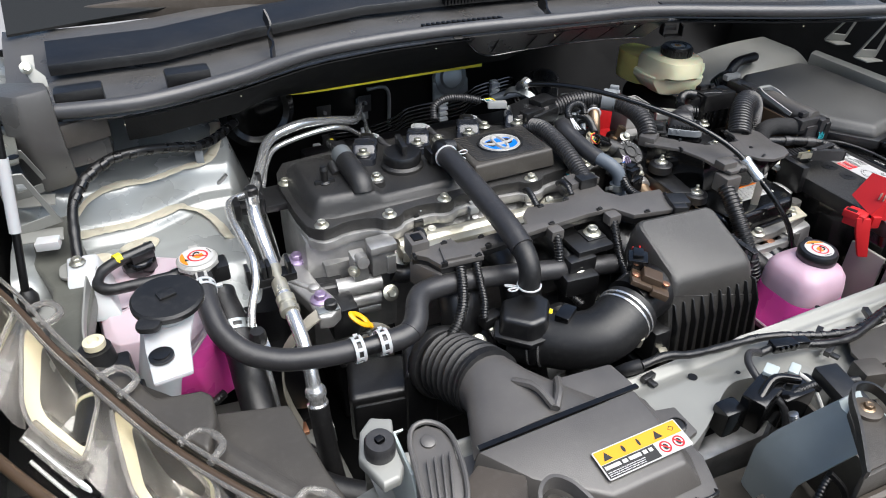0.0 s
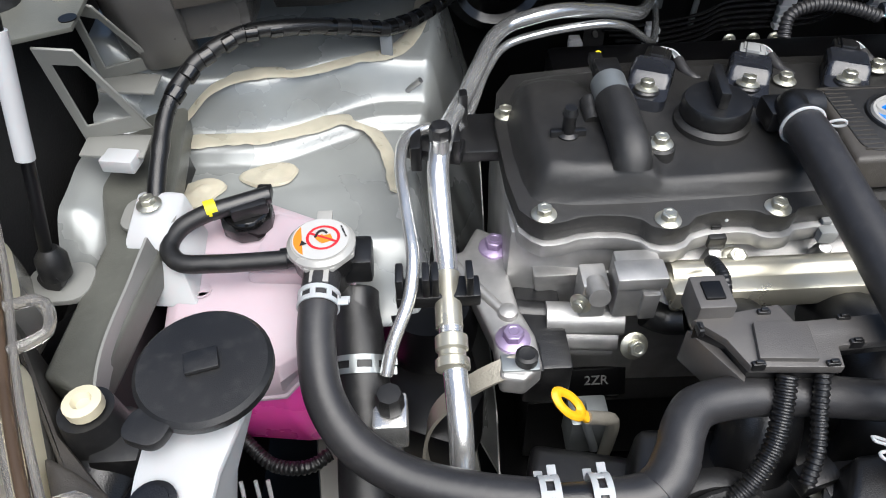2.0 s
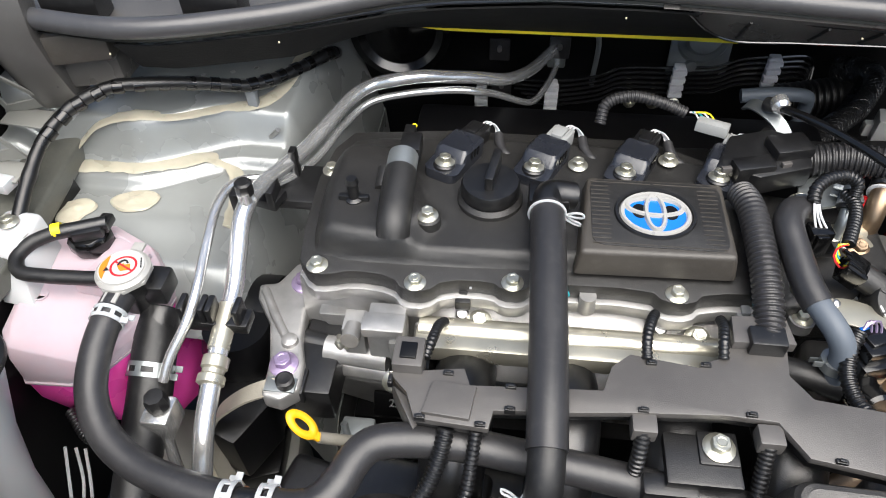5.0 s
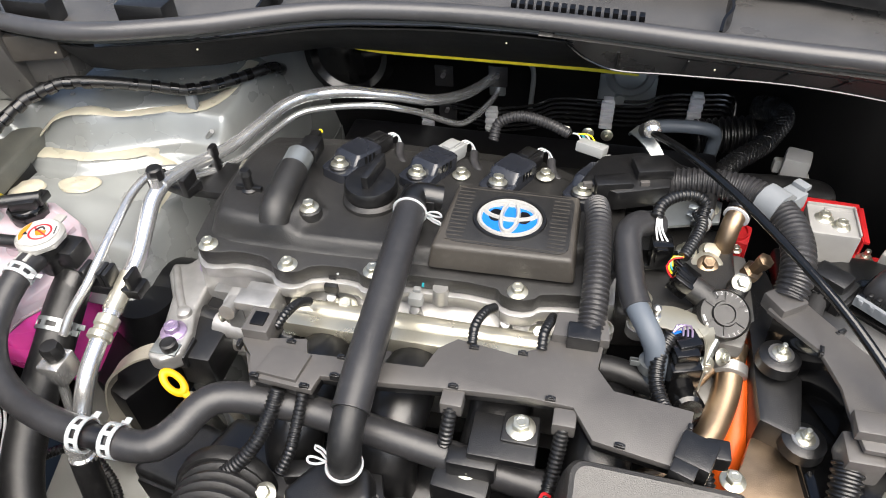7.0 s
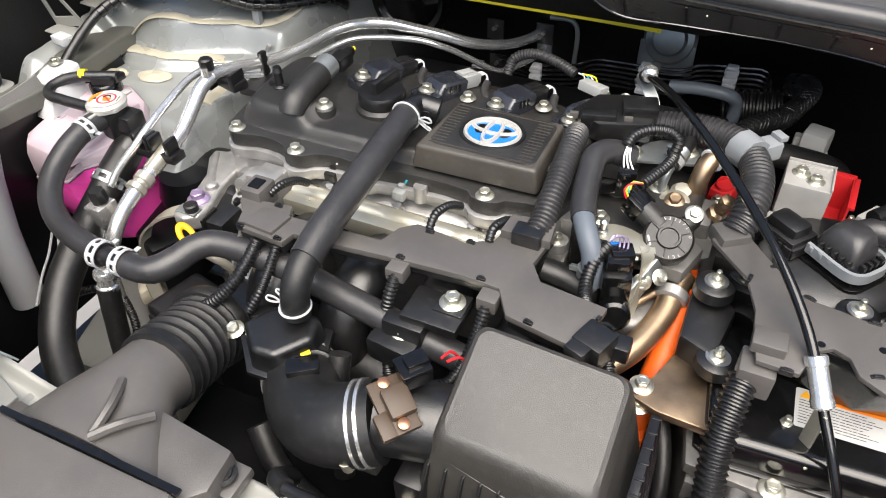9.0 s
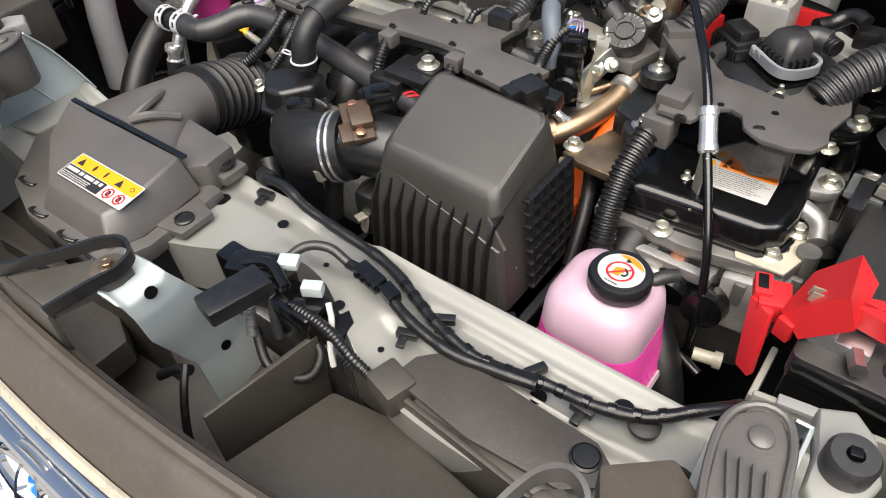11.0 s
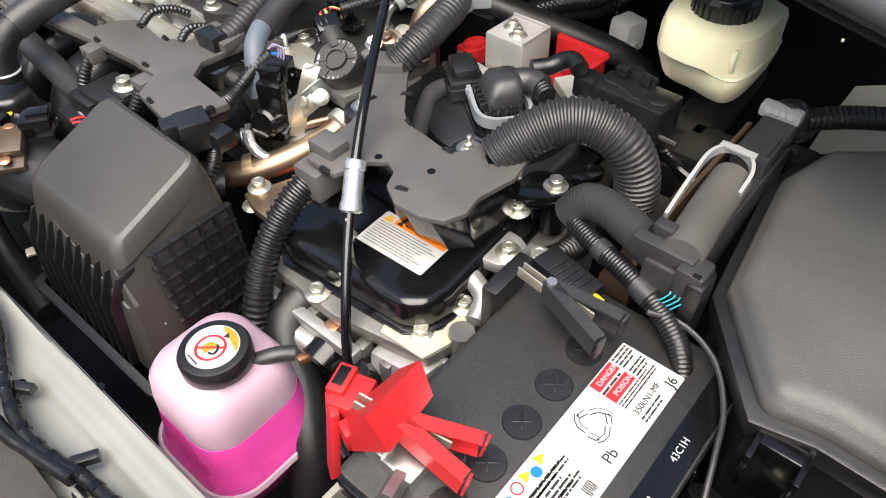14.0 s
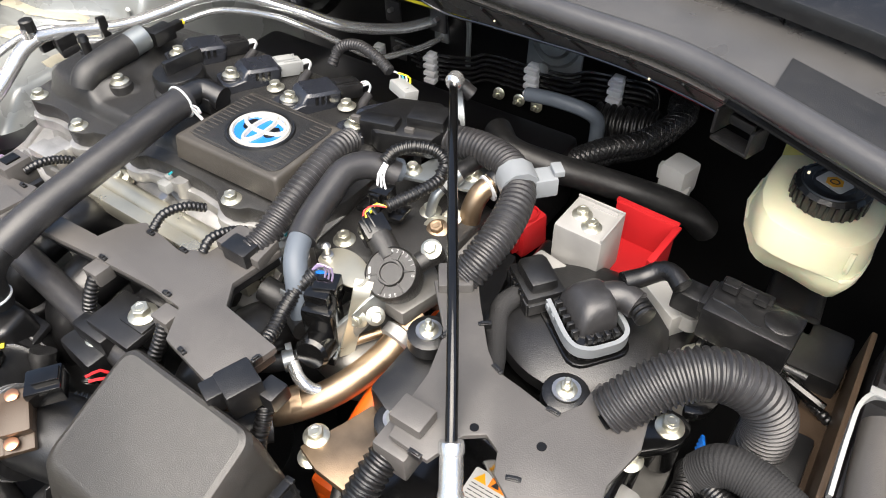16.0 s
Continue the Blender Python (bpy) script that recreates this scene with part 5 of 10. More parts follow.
part("flex_hose", tube([(-0.482, 0.238, 0.705), (-0.481, 0.228, 0.66), (-0.478, 0.215, 0.60), (-0.47, 0.205, 0.52)], 0.0135, 16), "rubber", ac)
a2 = thing("thin_air_conditioning_pipe", (-0.3, 0.8, 0.79), "thin bent aluminium pipe beside larger one", "pipe")
part("pipe_run", tube([(-0.166, 0.955, 0.75), (-0.175, 0.91, 0.748), (-0.197, 0.838, 0.755), (-0.207, 0.82, 0.76), (-0.255, 0.765, 0.81), (-0.275, 0.745, 0.826), (-0.295, 0.738, 0.832), (-0.36, 0.728, 0.83), (-0.405, 0.712, 0.825), (-0.428, 0.675, 0.82), (-0.448, 0.615, 0.816), (-0.46, 0.578, 0.824), (-0.475, 0.545, 0.836)], 0.0047, 14, 0.005), "bright", a2)
part("pipe_flange", box((-0.17, 0.945, 0.765), (0.026, 0.014, 0.05), 0.003), "tin", a2)
a3 = thing("suction_pipe", (-0.52, 0.42, 0.8), "thin aluminium pipe ending in a valve block", "pipe")
part("pipe_run", tube([(-0.475, 0.545, 0.842), (-0.495, 0.54, 0.847), (-0.512, 0.525, 0.85), (-0.518, 0.495, 0.85), (-0.514, 0.44, 0.842), (-0.51, 0.395, 0.832), (-0.514, 0.37, 0.818), (-0.528, 0.345, 0.795), (-0.534, 0.33, 0.778)], 0.0052, 12, 0.005), "pipe", a3)
part("valve_block", join(box((-0.532, 0.305, 0.755), (0.026, 0.03, 0.03), 0.003), lathe([(0.009, 0), (0.009, 0.012)], (-0.548, 0.305, 0.755), (-1, 0, 0), 6), tube([(-0.53, 0.298, 0.745), (-0.528, 0.285, 0.70), (-0.526, 0.275, 0.62)], 0.0055, 12)), "pipe", a3)
part("valve_cap", lathe([(0.0105, 0), (0.0105, 0.012), (0.009, 0.017), (0, 0.018)], (-0.531, 0.307, 0.772), seg=8), "rubber", a3, "black valve cap")
clip = thing("pipe_clip", (-0.495, 0.53, 0.83), "black plastic pipe clip on tower", "clip", "pipe clips")
part("clip_body", join(box((-0.487, 0.53, 0.832), (0.05, 0.025, 0.012), 0.003, rz=-15), box((-0.505, 0.52, 0.84), (0.01, 0.03, 0.026), 0.002), box((-0.47, 0.525, 0.842), (0.008, 0.026, 0.022), 0.002), box((-0.45, 0.56, 0.82), (0.05, 0.06, 0.012), 0.003), box((-0.46, 0.575, 0.835), (0.008, 0.012, 0.05), 0.002)), "black", clip)
clip2 = thing("pipe_clip", (-0.495, 0.39, 0.80), "black plastic clip holding two pipes", "clip", "pipe clips")
part("clip_body", join(box((-0.492, 0.385, 0.806), (0.065, 0.022, 0.012), 0.002), *[box((x, 0.385, 0.818), (0.006, 0.02, 0.026), 0.002) for x in (-0.521, -0.501, -0.494, -0.468)]), "black", clip2)

# engine mount
mt = thing("engine_mount", (-0.45, 0.42, 0.6), "cast aluminium engine mount arm with purple bolts", "engine mount")
arm = [(-0.452, 0.505), (-0.432, 0.492), (-0.424, 0.475), (-0.428, 0.44), (-0.424, 0.405), (-0.414, 0.375), (-0.412, 0.345), (-0.428, 0.332), (-0.447, 0.336), (-0.449, 0.375), (-0.462, 0.42), (-0.484, 0.452), (-0.487, 0.47), (-0.468, 0.474)]
part("mount_arm", prism(arm, 0.735, 0.758, 0.005, 3), "alu", mt)
part("arm_rib", join(tube([(-0.478, 0.462, 0.757), (-0.455, 0.425, 0.758), (-0.437, 0.40, 0.757)], 0.005, 10), lathe([(0.009, 0), (0.008, 0.006), (0.004, 0.008)], (-0.434, 0.398, 0.757), seg=16)), "alu", mt)
for x, y, z in ((-0.438, 0.475, 0.757), (-0.433, 0.371, 0.757)):
    part("washer", lathe([(0.0145, 0), (0.0145, 0.002), (0.012, 0.003)], (x, y, z), seg=24), "purple", mt)
    bolt((x, y, z + 0.002), mt, 0.0155, material="purple")
part("mount_block", join(box((-0.405, 0.40, 0.72), (0.04, 0.10, 0.05), 0.004), box((-0.42, 0.36, 0.74), (0.02, 0.03, 0.02), 0.003)), "black", mt)
part("mount_base", join(prism([(-0.56, 0.46), (-0.47, 0.46), (-0.455, 0.36), (-0.48, 0.31), (-0.53, 0.33)], 0.62, 0.70, 0.008), lathe([(0.04, 0), (0.043, 0.02), (0.035, 0.05)], (-0.5, 0.42, 0.70), seg=28)), "dark", mt)
part("mount_leg", prism([(-0.55, 0.40), (-0.47, 0.40), (-0.465, 0.34), (-0.52, 0.32)], 0.55, 0.578, 0.004), "dark", mt)
bolt((-0.498, 0.372, 0.578), mt, 0.016, material="purple")
bolt((-0.592, 0.517, 0.765), mt, 0.0135, (0.2, -0.2, 1), material="purple", stud=True)
part("mount_wing", prism([(-0.605, 0.525), (-0.58, 0.54), (-0.50, 0.50), (-0.50, 0.46), (-0.59, 0.50)], 0.735, 0.764, 0.004), "dark", mt)
gs = thing("ground_strap", (-0.45, 0.34, 0.72), "braided tinned ground strap", "ground strap")
part("strap", ribbon([(-0.428, 0.348, 0.758), (-0.45, 0.343, 0.754), (-0.475, 0.338, 0.74), (-0.50, 0.33, 0.715), (-0.508, 0.32, 0.68), (-0.505, 0.31, 0.64), (-0.495, 0.305, 0.6)], 0.017, 0.003, (0.2, 1, 0.3)), "braid", gs)
part("strap_lug", box((-0.43, 0.348, 0.7585), (0.03, 0.016, 0.003), 0.001), "tin", gs)
part("strap_bolt", lathe([(0.009, 0), (0.009, 0.008), (0.0065, 0.0095), (0.004, 0.009)], (-0.425, 0.349, 0.76), seg=18), "rubber", gs, "black bolt head")
part("lower_lug", box((-0.495, 0.303, 0.595), (0.014, 0.02, 0.006), 0.001), "copper", gs)
leg = solid("subframe_leg", loft([[(-0.62, 0.40, 0.6), (-0.46, 0.42, 0.56), (-0.44, 0.22, 0.52), (-0.60, 0.2, 0.55)], [(-0.62, 0.40, 0.48), (-0.46, 0.42, 0.46), (-0.44, 0.22, 0.45), (-0.60, 0.2, 0.46)]], 0.01), "silver", "silver body side member below engine mount", "side member", kind="structure")
wx = solid("waxed_gusset", prism([(-0.55, 0.40), (-0.515, 0.42), (-0.495, 0.35), (-0.515, 0.29), (-0.54, 0.31)], 0.60, 0.625, 0.006), "sealer", "wax-coated body gusset beside engine mount", "gusset")

# timing side of the engine
ts = thing("timing_cover", (-0.36, 0.42, 0.6), "aluminium timing cover castings with bolts", "timing cover")
part("cover_front", loft([[(-0.43, 0.46, 0.56), (-0.30, 0.43, 0.56), (-0.30, 0.60, 0.56), (-0.43, 0.60, 0.56)], [(-0.432, 0.44, 0.75), (-0.30, 0.415, 0.75), (-0.30, 0.60, 0.75), (-0.432, 0.60, 0.75)], [(-0.43, 0.445, 0.808), (-0.30, 0.43, 0.808), (-0.30, 0.60, 0.808), (-0.43, 0.60, 0.808)]], 0.008), "alu", ts)
part("valve_body", join(box((-0.332, 0.402, 0.785), (0.036, 0.03, 0.05), 0.003), box((-0.333, 0.392, 0.807), (0.04, 0.022, 0.012), 0.002), box((-0.322, 0.389, 0.776), (0.014, 0.012, 0.03), 0.002)), "alu", ts)
part("valve_body_side", join(box((-0.365, 0.405, 0.775), (0.022, 0.026, 0.04), 0.003), lathe([(0.009, 0), (0.009, 0.02)], (-0.365, 0.40, 0.79), (0, -1, 0.2), 14)), "alu", ts)
bolt((-0.376, 0.392, 0.775), ts, 0.01, (-0.6, -0.8, 0.1))
for z, y in ((0.742, 0.405), (0.712, 0.41), (0.69, 0.415)):
    part("pump_boss", tube([(-0.40, y, z), (-0.335, y - 0.006, z)], 0.014 if z > 0.7 else 0.010, 16), "alu", ts)
part("actuator", tube([(-0.435, 0.418, 0.735), (-0.395, 0.412, 0.735)], 0.013, 18), "black", ts)
bolt((-0.437, 0.418, 0.735), ts, 0.0095, (-1, 0.1, 0))
bolt((-0.327, 0.380, 0.729), ts, 0.0135, (0.1, -0.8, 0.5))
part("stamped_plate", box((-0.336, 0.421, 0.613), (0.06, 0.006, 0.03), 0.001, rx=-30), "dark", ts)
writing("2ZR", 0.014, Matrix.Translation((-0.336, 0.417, 0.613)) @ pose(0, 0, 0, 60, 0, 0), "connector", ts, depth=0.0006)
part("bracket_plate", join(box((-0.365, 0.35, 0.655), (0.035, 0.03, 0.05), 0.004), tube([(-0.375, 0.345, 0.70), (-0.37, 0.335, 0.68), (-0.362, 0.325, 0.655)], 0.004, 10)), "tin", ts)
part("port_arm", tube([(-0.315, 0.40, 0.75), (-0.30, 0.395, 0.745), (-0.285, 0.39, 0.75)], 0.014, 14), "black", ts)
dp = thing("oil_dipstick", (-0.40, 0.30, 0.70), "yellow looped oil dipstick handle", "dipstick")
dm = Matrix.Translation((-0.3985, 0.3085, 0.7595)) @ Matrix(((0.718, 0.343, 0.606), (-0.239, 0.940, -0.243), (-0.653, 0.03, 0.757))).to_4x4()
part("dipstick_loop", moved(join(oval_ring(0, 0, 0.0185, 0.0105, 0.010, 0, 0.003, w2=0.0072), moved(oval_ring(0, 0, 0.0185, 0.0105, 0.010, 0, 0.003, w2=0.0072), pose(0, 0, 0, 180, 0, 0)), box((0.017, 0, 0), (0.010, 0.008, 0.005), 0.0015)), dm), "yellow", dp, sharp=70)
part("dipstick_stem", tube([(-0.384, 0.304, 0.746), (-0.368, 0.31, 0.733), (-0.355, 0.32, 0.71), (-0.35, 0.33, 0.62)], 0.0055, 10), "braid", dp)
rb = solid("reservoir_box", join(prism([(-0.44, 0.245), (-0.32, 0.225), (-0.305, 0.295), (-0.42, 0.32)], 0.60, 0.685, 0.01, 3), prism([(-0.435, 0.24), (-0.325, 0.222), (-0.31, 0.235), (-0.425, 0.255)], 0.61, 0.672, 0.004)), "black", "black moulded resonator box low beside engine", "resonator box")
belt = solid("drive_pulley_cover", lathe([(0.05, 0), (0.055, 0.01), (0.055, 0.05), (0.03, 0.06), (0, 0.06)], (-0.52, 0.46, 0.70), (1, 0, 0), 28), "dark", "black pulley housing beside engine mount", "pulley housing")
for i, (dx, dz) in enumerate(((0, 0), (0.012, -0.01), (0.022, -0.004))):
    solid("wire_tail", tube([(-0.66 + dx, 0.30, 0.68), (-0.655 + dx, 0.28, 0.66 + dz), (-0.64 + dx, 0.25, 0.65), (-0.635 + dx, 0.22, 0.62)], 0.0018, 6), "white", "thin pale wire low beside washer neck", "wire", "loose wires")
conduit([(-0.66, 0.33, 0.70), (-0.63, 0.305, 0.695), (-0.60, 0.30, 0.70), (-0.585, 0.31, 0.70)], 0.006, "black corrugated conduit beside coolant tank")
conduit([(-0.61, 0.22, 0.62), (-0.58, 0.25, 0.64), (-0.54, 0.275, 0.64), (-0.50, 0.26, 0.61), (-0.47, 0.22, 0.58)], 0.006, "black corrugated conduit looping low behind hose")

# ---- air intake ----
ib = thing("intake_duct_box", (-0.25, -0.01, 0.72), "black plastic air intake duct box with label", "intake duct")
part("duct_lid", loft([[(-0.375, 0.03, 0.752), (-0.335, -0.035, 0.75), (-0.27, -0.082, 0.748), (-0.155, -0.08, 0.748), (-0.142, -0.045, 0.748), (-0.15, 0.035, 0.75)], [(-0.368, 0.028, 0.79), (-0.33, -0.022, 0.785), (-0.265, -0.066, 0.778), (-0.172, -0.064, 0.777), (-0.164, -0.04, 0.779), (-0.168, 0.032, 0.79)]], 0.004), "grey", ib)
part("duct_rear", prism([(-0.30, 0.036), (-0.165, 0.034), (-0.15, 0.05), (-0.155, 0.09), (-0.27, 0.10)], 0.735, 0.775, 0.005), "grey", ib)
part("duct_base", prism([(-0.42, 0.0), (-0.345, -0.075), (-0.28, -0.096), (-0.145, -0.096), (-0.128, -0.05), (-0.135, 0.05), (-0.40, 0.06)], 0.728, 0.748, 0.004), "grey", ib)
part("duct_lower", prism([(-0.41, 0.0), (-0.34, -0.07), (-0.275, -0.09), (-0.15, -0.09), (-0.133, -0.05), (-0.14, 0.05), (-0.39, 0.06)], 0.66, 0.729, 0.006), "black", ib)
part("corner_tab", prism([(-0.15, -0.03), (-0.112, -0.022), (-0.112, 0.018), (-0.145, 0.025)], 0.742, 0.7505, 0.002), "grey", ib)
part("tab_clip", lathe([(0.0105, 0), (0.0105, 0.002), (0.0085, 0.003), (0.008, 0.0015), (0, 0.002)], (-0.128, -0.006, 0.7505), seg=24), "black", ib, "round black push clip")
part("lid_seam", ribbon([(-0.365, 0.032, 0.789), (-0.26, 0.034, 0.7895), (-0.16, 0.035, 0.79)], 0.006, 0.003, (0, 1, 0)), "gloss", ib)
for x, y in ((-0.27, -0.082), (-0.21, -0.085), (-0.16, -0.086), (-0.33, -0.06)):
    part("lid_clip", join(tube([(x - 0.012, y, 0.745), (x - 0.012, y - 0.008, 0.75), (x + 0.012, y - 0.008, 0.75), (x + 0.012, y, 0.745)], 0.002, 8)), "black", ib)
for x, y in ((-0.158, 0.074),):
    part("push_clip", lathe([(0.0125, 0), (0.0125, 0.003), (0.0085, 0.0035), (0.0085, 0.0055), (0, 0.006)], (x, y, 0.745 if y < 0 else 0.757), seg=24), "black", ib)
part("clip_seat", box((-0.158, 0.075, 0.748), (0.035, 0.034, 0.012), 0.003), "grey", ib)
part("horn", loft([[(-0.295 + 0.041 * math.cos(a), 0.145 + 0.012 * math.sin(a), 0.748 + 0.039 * math.sin(a)) for a in (2 * math.pi * i / 20 for i in range(20))], [(-0.292 + 0.045 * math.cos(a), 0.115 + 0.012 * math.sin(a), 0.757 + 0.035 * math.sin(a)) for a in (2 * math.pi * i / 20 for i in range(20))], [(-0.287 + 0.066 * math.cos(a), 0.075 + 0.01 * math.sin(a), 0.765 + 0.027 * math.sin(a)) for a in (2 * math.pi * i / 20 for i in range(20))], [(-0.275 + 0.092 * math.cos(a), 0.036 + 0.004 * math.sin(a), 0.766 + 0.022 * math.sin(a)) for a in (2 * math.pi * i / 20 for i in range(20))]]), "grey", ib)
part("horn_rib", join(tube([(-0.285, 0.1, 0.79), (-0.27, 0.075, 0.797), (-0.265, 0.045, 0.793)], 0.005, 8), tube([(-0.235, 0.085, 0.785), (-0.25, 0.06, 0.795), (-0.265, 0.042, 0.793)], 0.005, 8)), "grey", ib)
part("lid_marks", join(box((-0.2, 0.07, 0.7725), (0.0015, 0.02, 0.0008), 0, rz=15), box((-0.19, 0.07, 0.7725), (0.0015, 0.02, 0.0008), 0, rz=15)), "black", ib)


def caution_plate(parent, m, w, h):
    """A printed caution label with yellow, black and red fields."""
    part("label_base", moved(prism(rounded(0, w, 0, h, h * 0.06), 0, 0.0005, 0), m), "lab_white", parent, "printed caution label")
    part("yellow_band", moved(sheet([(w * 0.015, h * 0.52), (w * 0.985, h * 0.52), (w * 0.985, h * 0.96), (w * 0.015, h * 0.96)], 0.0008), m), "lab_yellow", parent)
    tri = [[(w * c - h * 0.16, h * 0.6), (w * c + h * 0.16, h * 0.6), (w * c, h * 0.88)] for c in (0.12, 0.72)]
    part("signs", moved(join(*[sheet(t, 0.0011) for t in tri], sheet(ellipse(w * 0.32, h * 0.74, h * 0.06, h * 0.12, 12), 0.0011), sheet(ellipse(w * 0.5, h * 0.74, h * 0.05, h * 0.13, 12), 0.0011), oval_ring(w * 0.9, h * 0.74, h * 0.12, h * 0.1, h * 0.03, 0.0008, 0.0011, 4)), m), "lab_black", parent)
    part("black_field", moved(sheet([(w * 0.015, h * 0.04), (w * 0.62, h * 0.04), (w * 0.62, h * 0.5), (w * 0.015, h * 0.5)], 0.0008), m), "lab_black", parent)
    part("print", moved(bars(w * 0.03, w * 0.62, h * 0.27, h * 0.48, 1, random.Random(8), 0.6, 0.0011), m), "lab_white", parent)
    part("print", moved(bars(w * 0.03, w * 0.5, h * 0.06, h * 0.25, 3, random.Random(9), 0.5, 0.0011), m), "lab_grey", parent)
    for c in (0.72, 0.88):
        part("no_sign", moved(join(oval_ring(w * c, h * 0.27, h * 0.2, h * 0.2, h * 0.05, 0.0008, 0.0012, 24), moved(box((0, 0, 0.001), (h * 0.36, h * 0.045, 0.0003), 0), pose(w * c, h * 0.27, 0, 0, 0, -45))), m), "lab_red", parent)
        part("symbol", moved(sheet(ellipse(w * c, h * 0.27, h * 0.08, h * 0.11, 12), 0.0009), m), "lab_black", parent)


caution_plate(ib, Matrix.Translation((-0.262, -0.0545, 0.7832)) @ pose(0, 0, 0, 7, 0, 1), 0.108, 0.034)

bel = thing("intake_bellows", (-0.3, 0.18, 0.7), "ribbed black rubber intake bellows", "bellows")
part("bellows", tube([(-0.312, 0.232, 0.715), (-0.305, 0.20, 0.728), (-0.298, 0.165, 0.742), (-0.294, 0.14, 0.75)], 0.046, 26, ribs=(0.0125, 0.006)), "rubber", bel, sharp=25)
part("collar", lathe([(0.049, 0), (0.05, 0.003), (0.05, 0.012), (0.047, 0.016)], (-0.313, 0.236, 0.714), (0.1, -1, 0.35), 28), "rubber", bel)
part("collar_end", lathe([(0.045, 0), (0.045, 0.012)], (-0.295, 0.15, 0.748), (0.1, -1, 0.3), 28), "rubber", bel)
lowbox = solid("intake_resonator", prism([(-0.37, 0.225), (-0.23, 0.225), (-0.22, 0.30), (-0.34, 0.31)], 0.60, 0.72, 0.012, 3), "black", "black plastic resonator behind bellows", "resonator")

ab = thing("air_filter_box", (0.08, 0.2, 0.63), "black plastic air filter box with ribbed sides", "air filter box")
top4 = rounded(0.008, 0.15, 0.178, 0.262, 0.012, 4)
mid4 = rounded(-0.012, 0.168, 0.148, 0.272, 0.012, 4)
low4 = rounded(-0.016, 0.172, 0.138, 0.276, 0.012, 4)
part("lid", loft([at_height(low4, 0.655), at_height(rounded(-0.010, 0.160, 0.148, 0.272, 0.010, 4), 0.735), at_height(rounded(-0.003, 0.147, 0.158, 0.267, 0.011, 5), 0.792, 0.36, 0.22, -0.06, 0.08), at_height(rounded(0.0, 0.144, 0.161, 0.264, 0.012, 5), 0.808, 0.4, 0.22, -0.06, 0.08), at_height(rounded(0.003, 0.141, 0.165, 0.261, 0.012, 5), 0.8135, 0.4, 0.22, -0.06, 0.08), at_height(rounded(0.007, 0.137, 0.169, 0.257, 0.010, 5), 0.8158, 0.4, 0.22, -0.06, 0.08)]), "lid", ab, sharp=22)
for i in range(10):
    x = -0.002 + i * 0.0162
    part("fin", loft([[(x, 0.130, 0.65), (x + 0.0028, 0.130, 0.65), (x + 0.0028, 0.16, 0.65), (x, 0.16, 0.65)], [(x, 0.138, 0.735), (x + 0.0028, 0.138, 0.735), (x + 0.0028, 0.165, 0.735), (x, 0.165, 0.735)], [(x + 0.0012, 0.153, 0.763), (x + 0.0034, 0.153, 0.763), (x + 0.0034, 0.172, 0.763), (x + 0.0012, 0.172, 0.763)]], 0.0008), "black", ab)
for i in range(8):
    z = 0.672 + i * 0.016
    part("grid_bar", box((0.1785 - (z - 0.66) * 0.1, 0.222, z), (0.008, 0.086, 0.0028), 0.0006, ry=-5), "black", ab)
for j in range(6):
    y = 0.184 + j * 0.0155
    part("grid_bar", box((0.1725, y, 0.728), (0.008, 0.0026, 0.118), 0.0006, ry=-5), "black", ab)
part("tray", prism(rounded(-0.03, 0.188, 0.128, 0.285, 0.012, 3), 0.628, 0.66, 0.004), "black", ab)
part("tray_lip", prism(rounded(-0.036, 0.194, 0.122, 0.29, 0.012, 3), 0.652, 0.66, 0.002), "black", ab)
part("inlet_stub", tube([(-0.06, 0.18, 0.765), (-0.02, 0.19, 0.765), (0.01, 0.2, 0.762)], 0.036, 24, 0.01), "black", ab)
part("side_step", box((-0.018, 0.165, 0.70), (0.03, 0.045, 0.06), 0.006), "black", ab)
for x, y, z in ((0.158, 0.172, 0.69), (-0.02, 0.142, 0.69)):
    part("spring_clip", join(box((x, y, z), (0.012, 0.004, 0.024), 0.001, rz=-20, rx=-15), box((x, y - 0.005, z + 0.012), (0.012, 0.012, 0.003), 0.001, rz=-20)), "rail", ab, "bright spring clip")

ih = thing("intake_hose", (-0.1, 0.16, 0.72), "fat black rubber intake hose with steel clamps", "hose")
part("hose_elbow", tube([(-0.20, 0.236, 0.722), (-0.176, 0.21, 0.726), (-0.148, 0.18, 0.733), (-0.115, 0.162, 0.744), (-0.085, 0.164, 0.755), (-0.058, 0.175, 0.762)], 0.039, 24, 0.008), "rubber", ih)
for p, d in (((-0.069, 0.171, 0.759), (0.9, 0.4, 0.2)), ((-0.076, 0.168, 0.757), (0.9, 0.38, 0.2))):
    part("clamp_wire", lathe([(0.0392, -0.0016), (0.041, -0.0016), (0.041, 0.0016), (0.0392, 0.0016)], p, d, 32), "pipe", ih)
for p in ((-0.180, 0.2145, 0.7254), (-0.170, 0.2035, 0.7275)):
    part("clamp_wire", lathe([(0.0392, -0.0012), (0.0408, -0.0012), (0.0408, 0.0012), (0.0392, 0.0012)], p, (0.66, -0.74, 0.12), 32), "pipe", ih)
part("clamp_screw", join(box((-0.080, 0.146, 0.757), (0.018, 0.016, 0.022), 0.003, rz=20), lathe([(0.006, 0), (0.006, 0.014)], (-0.08, 0.142, 0.766), (-0.1, 0, 1), 10), lathe([(0.0065, 0), (0.0065, 0.016)], (-0.072, 0.136, 0.735), (0, -0.2, 1), 10)), "rail", ih, "bright clamp screw")
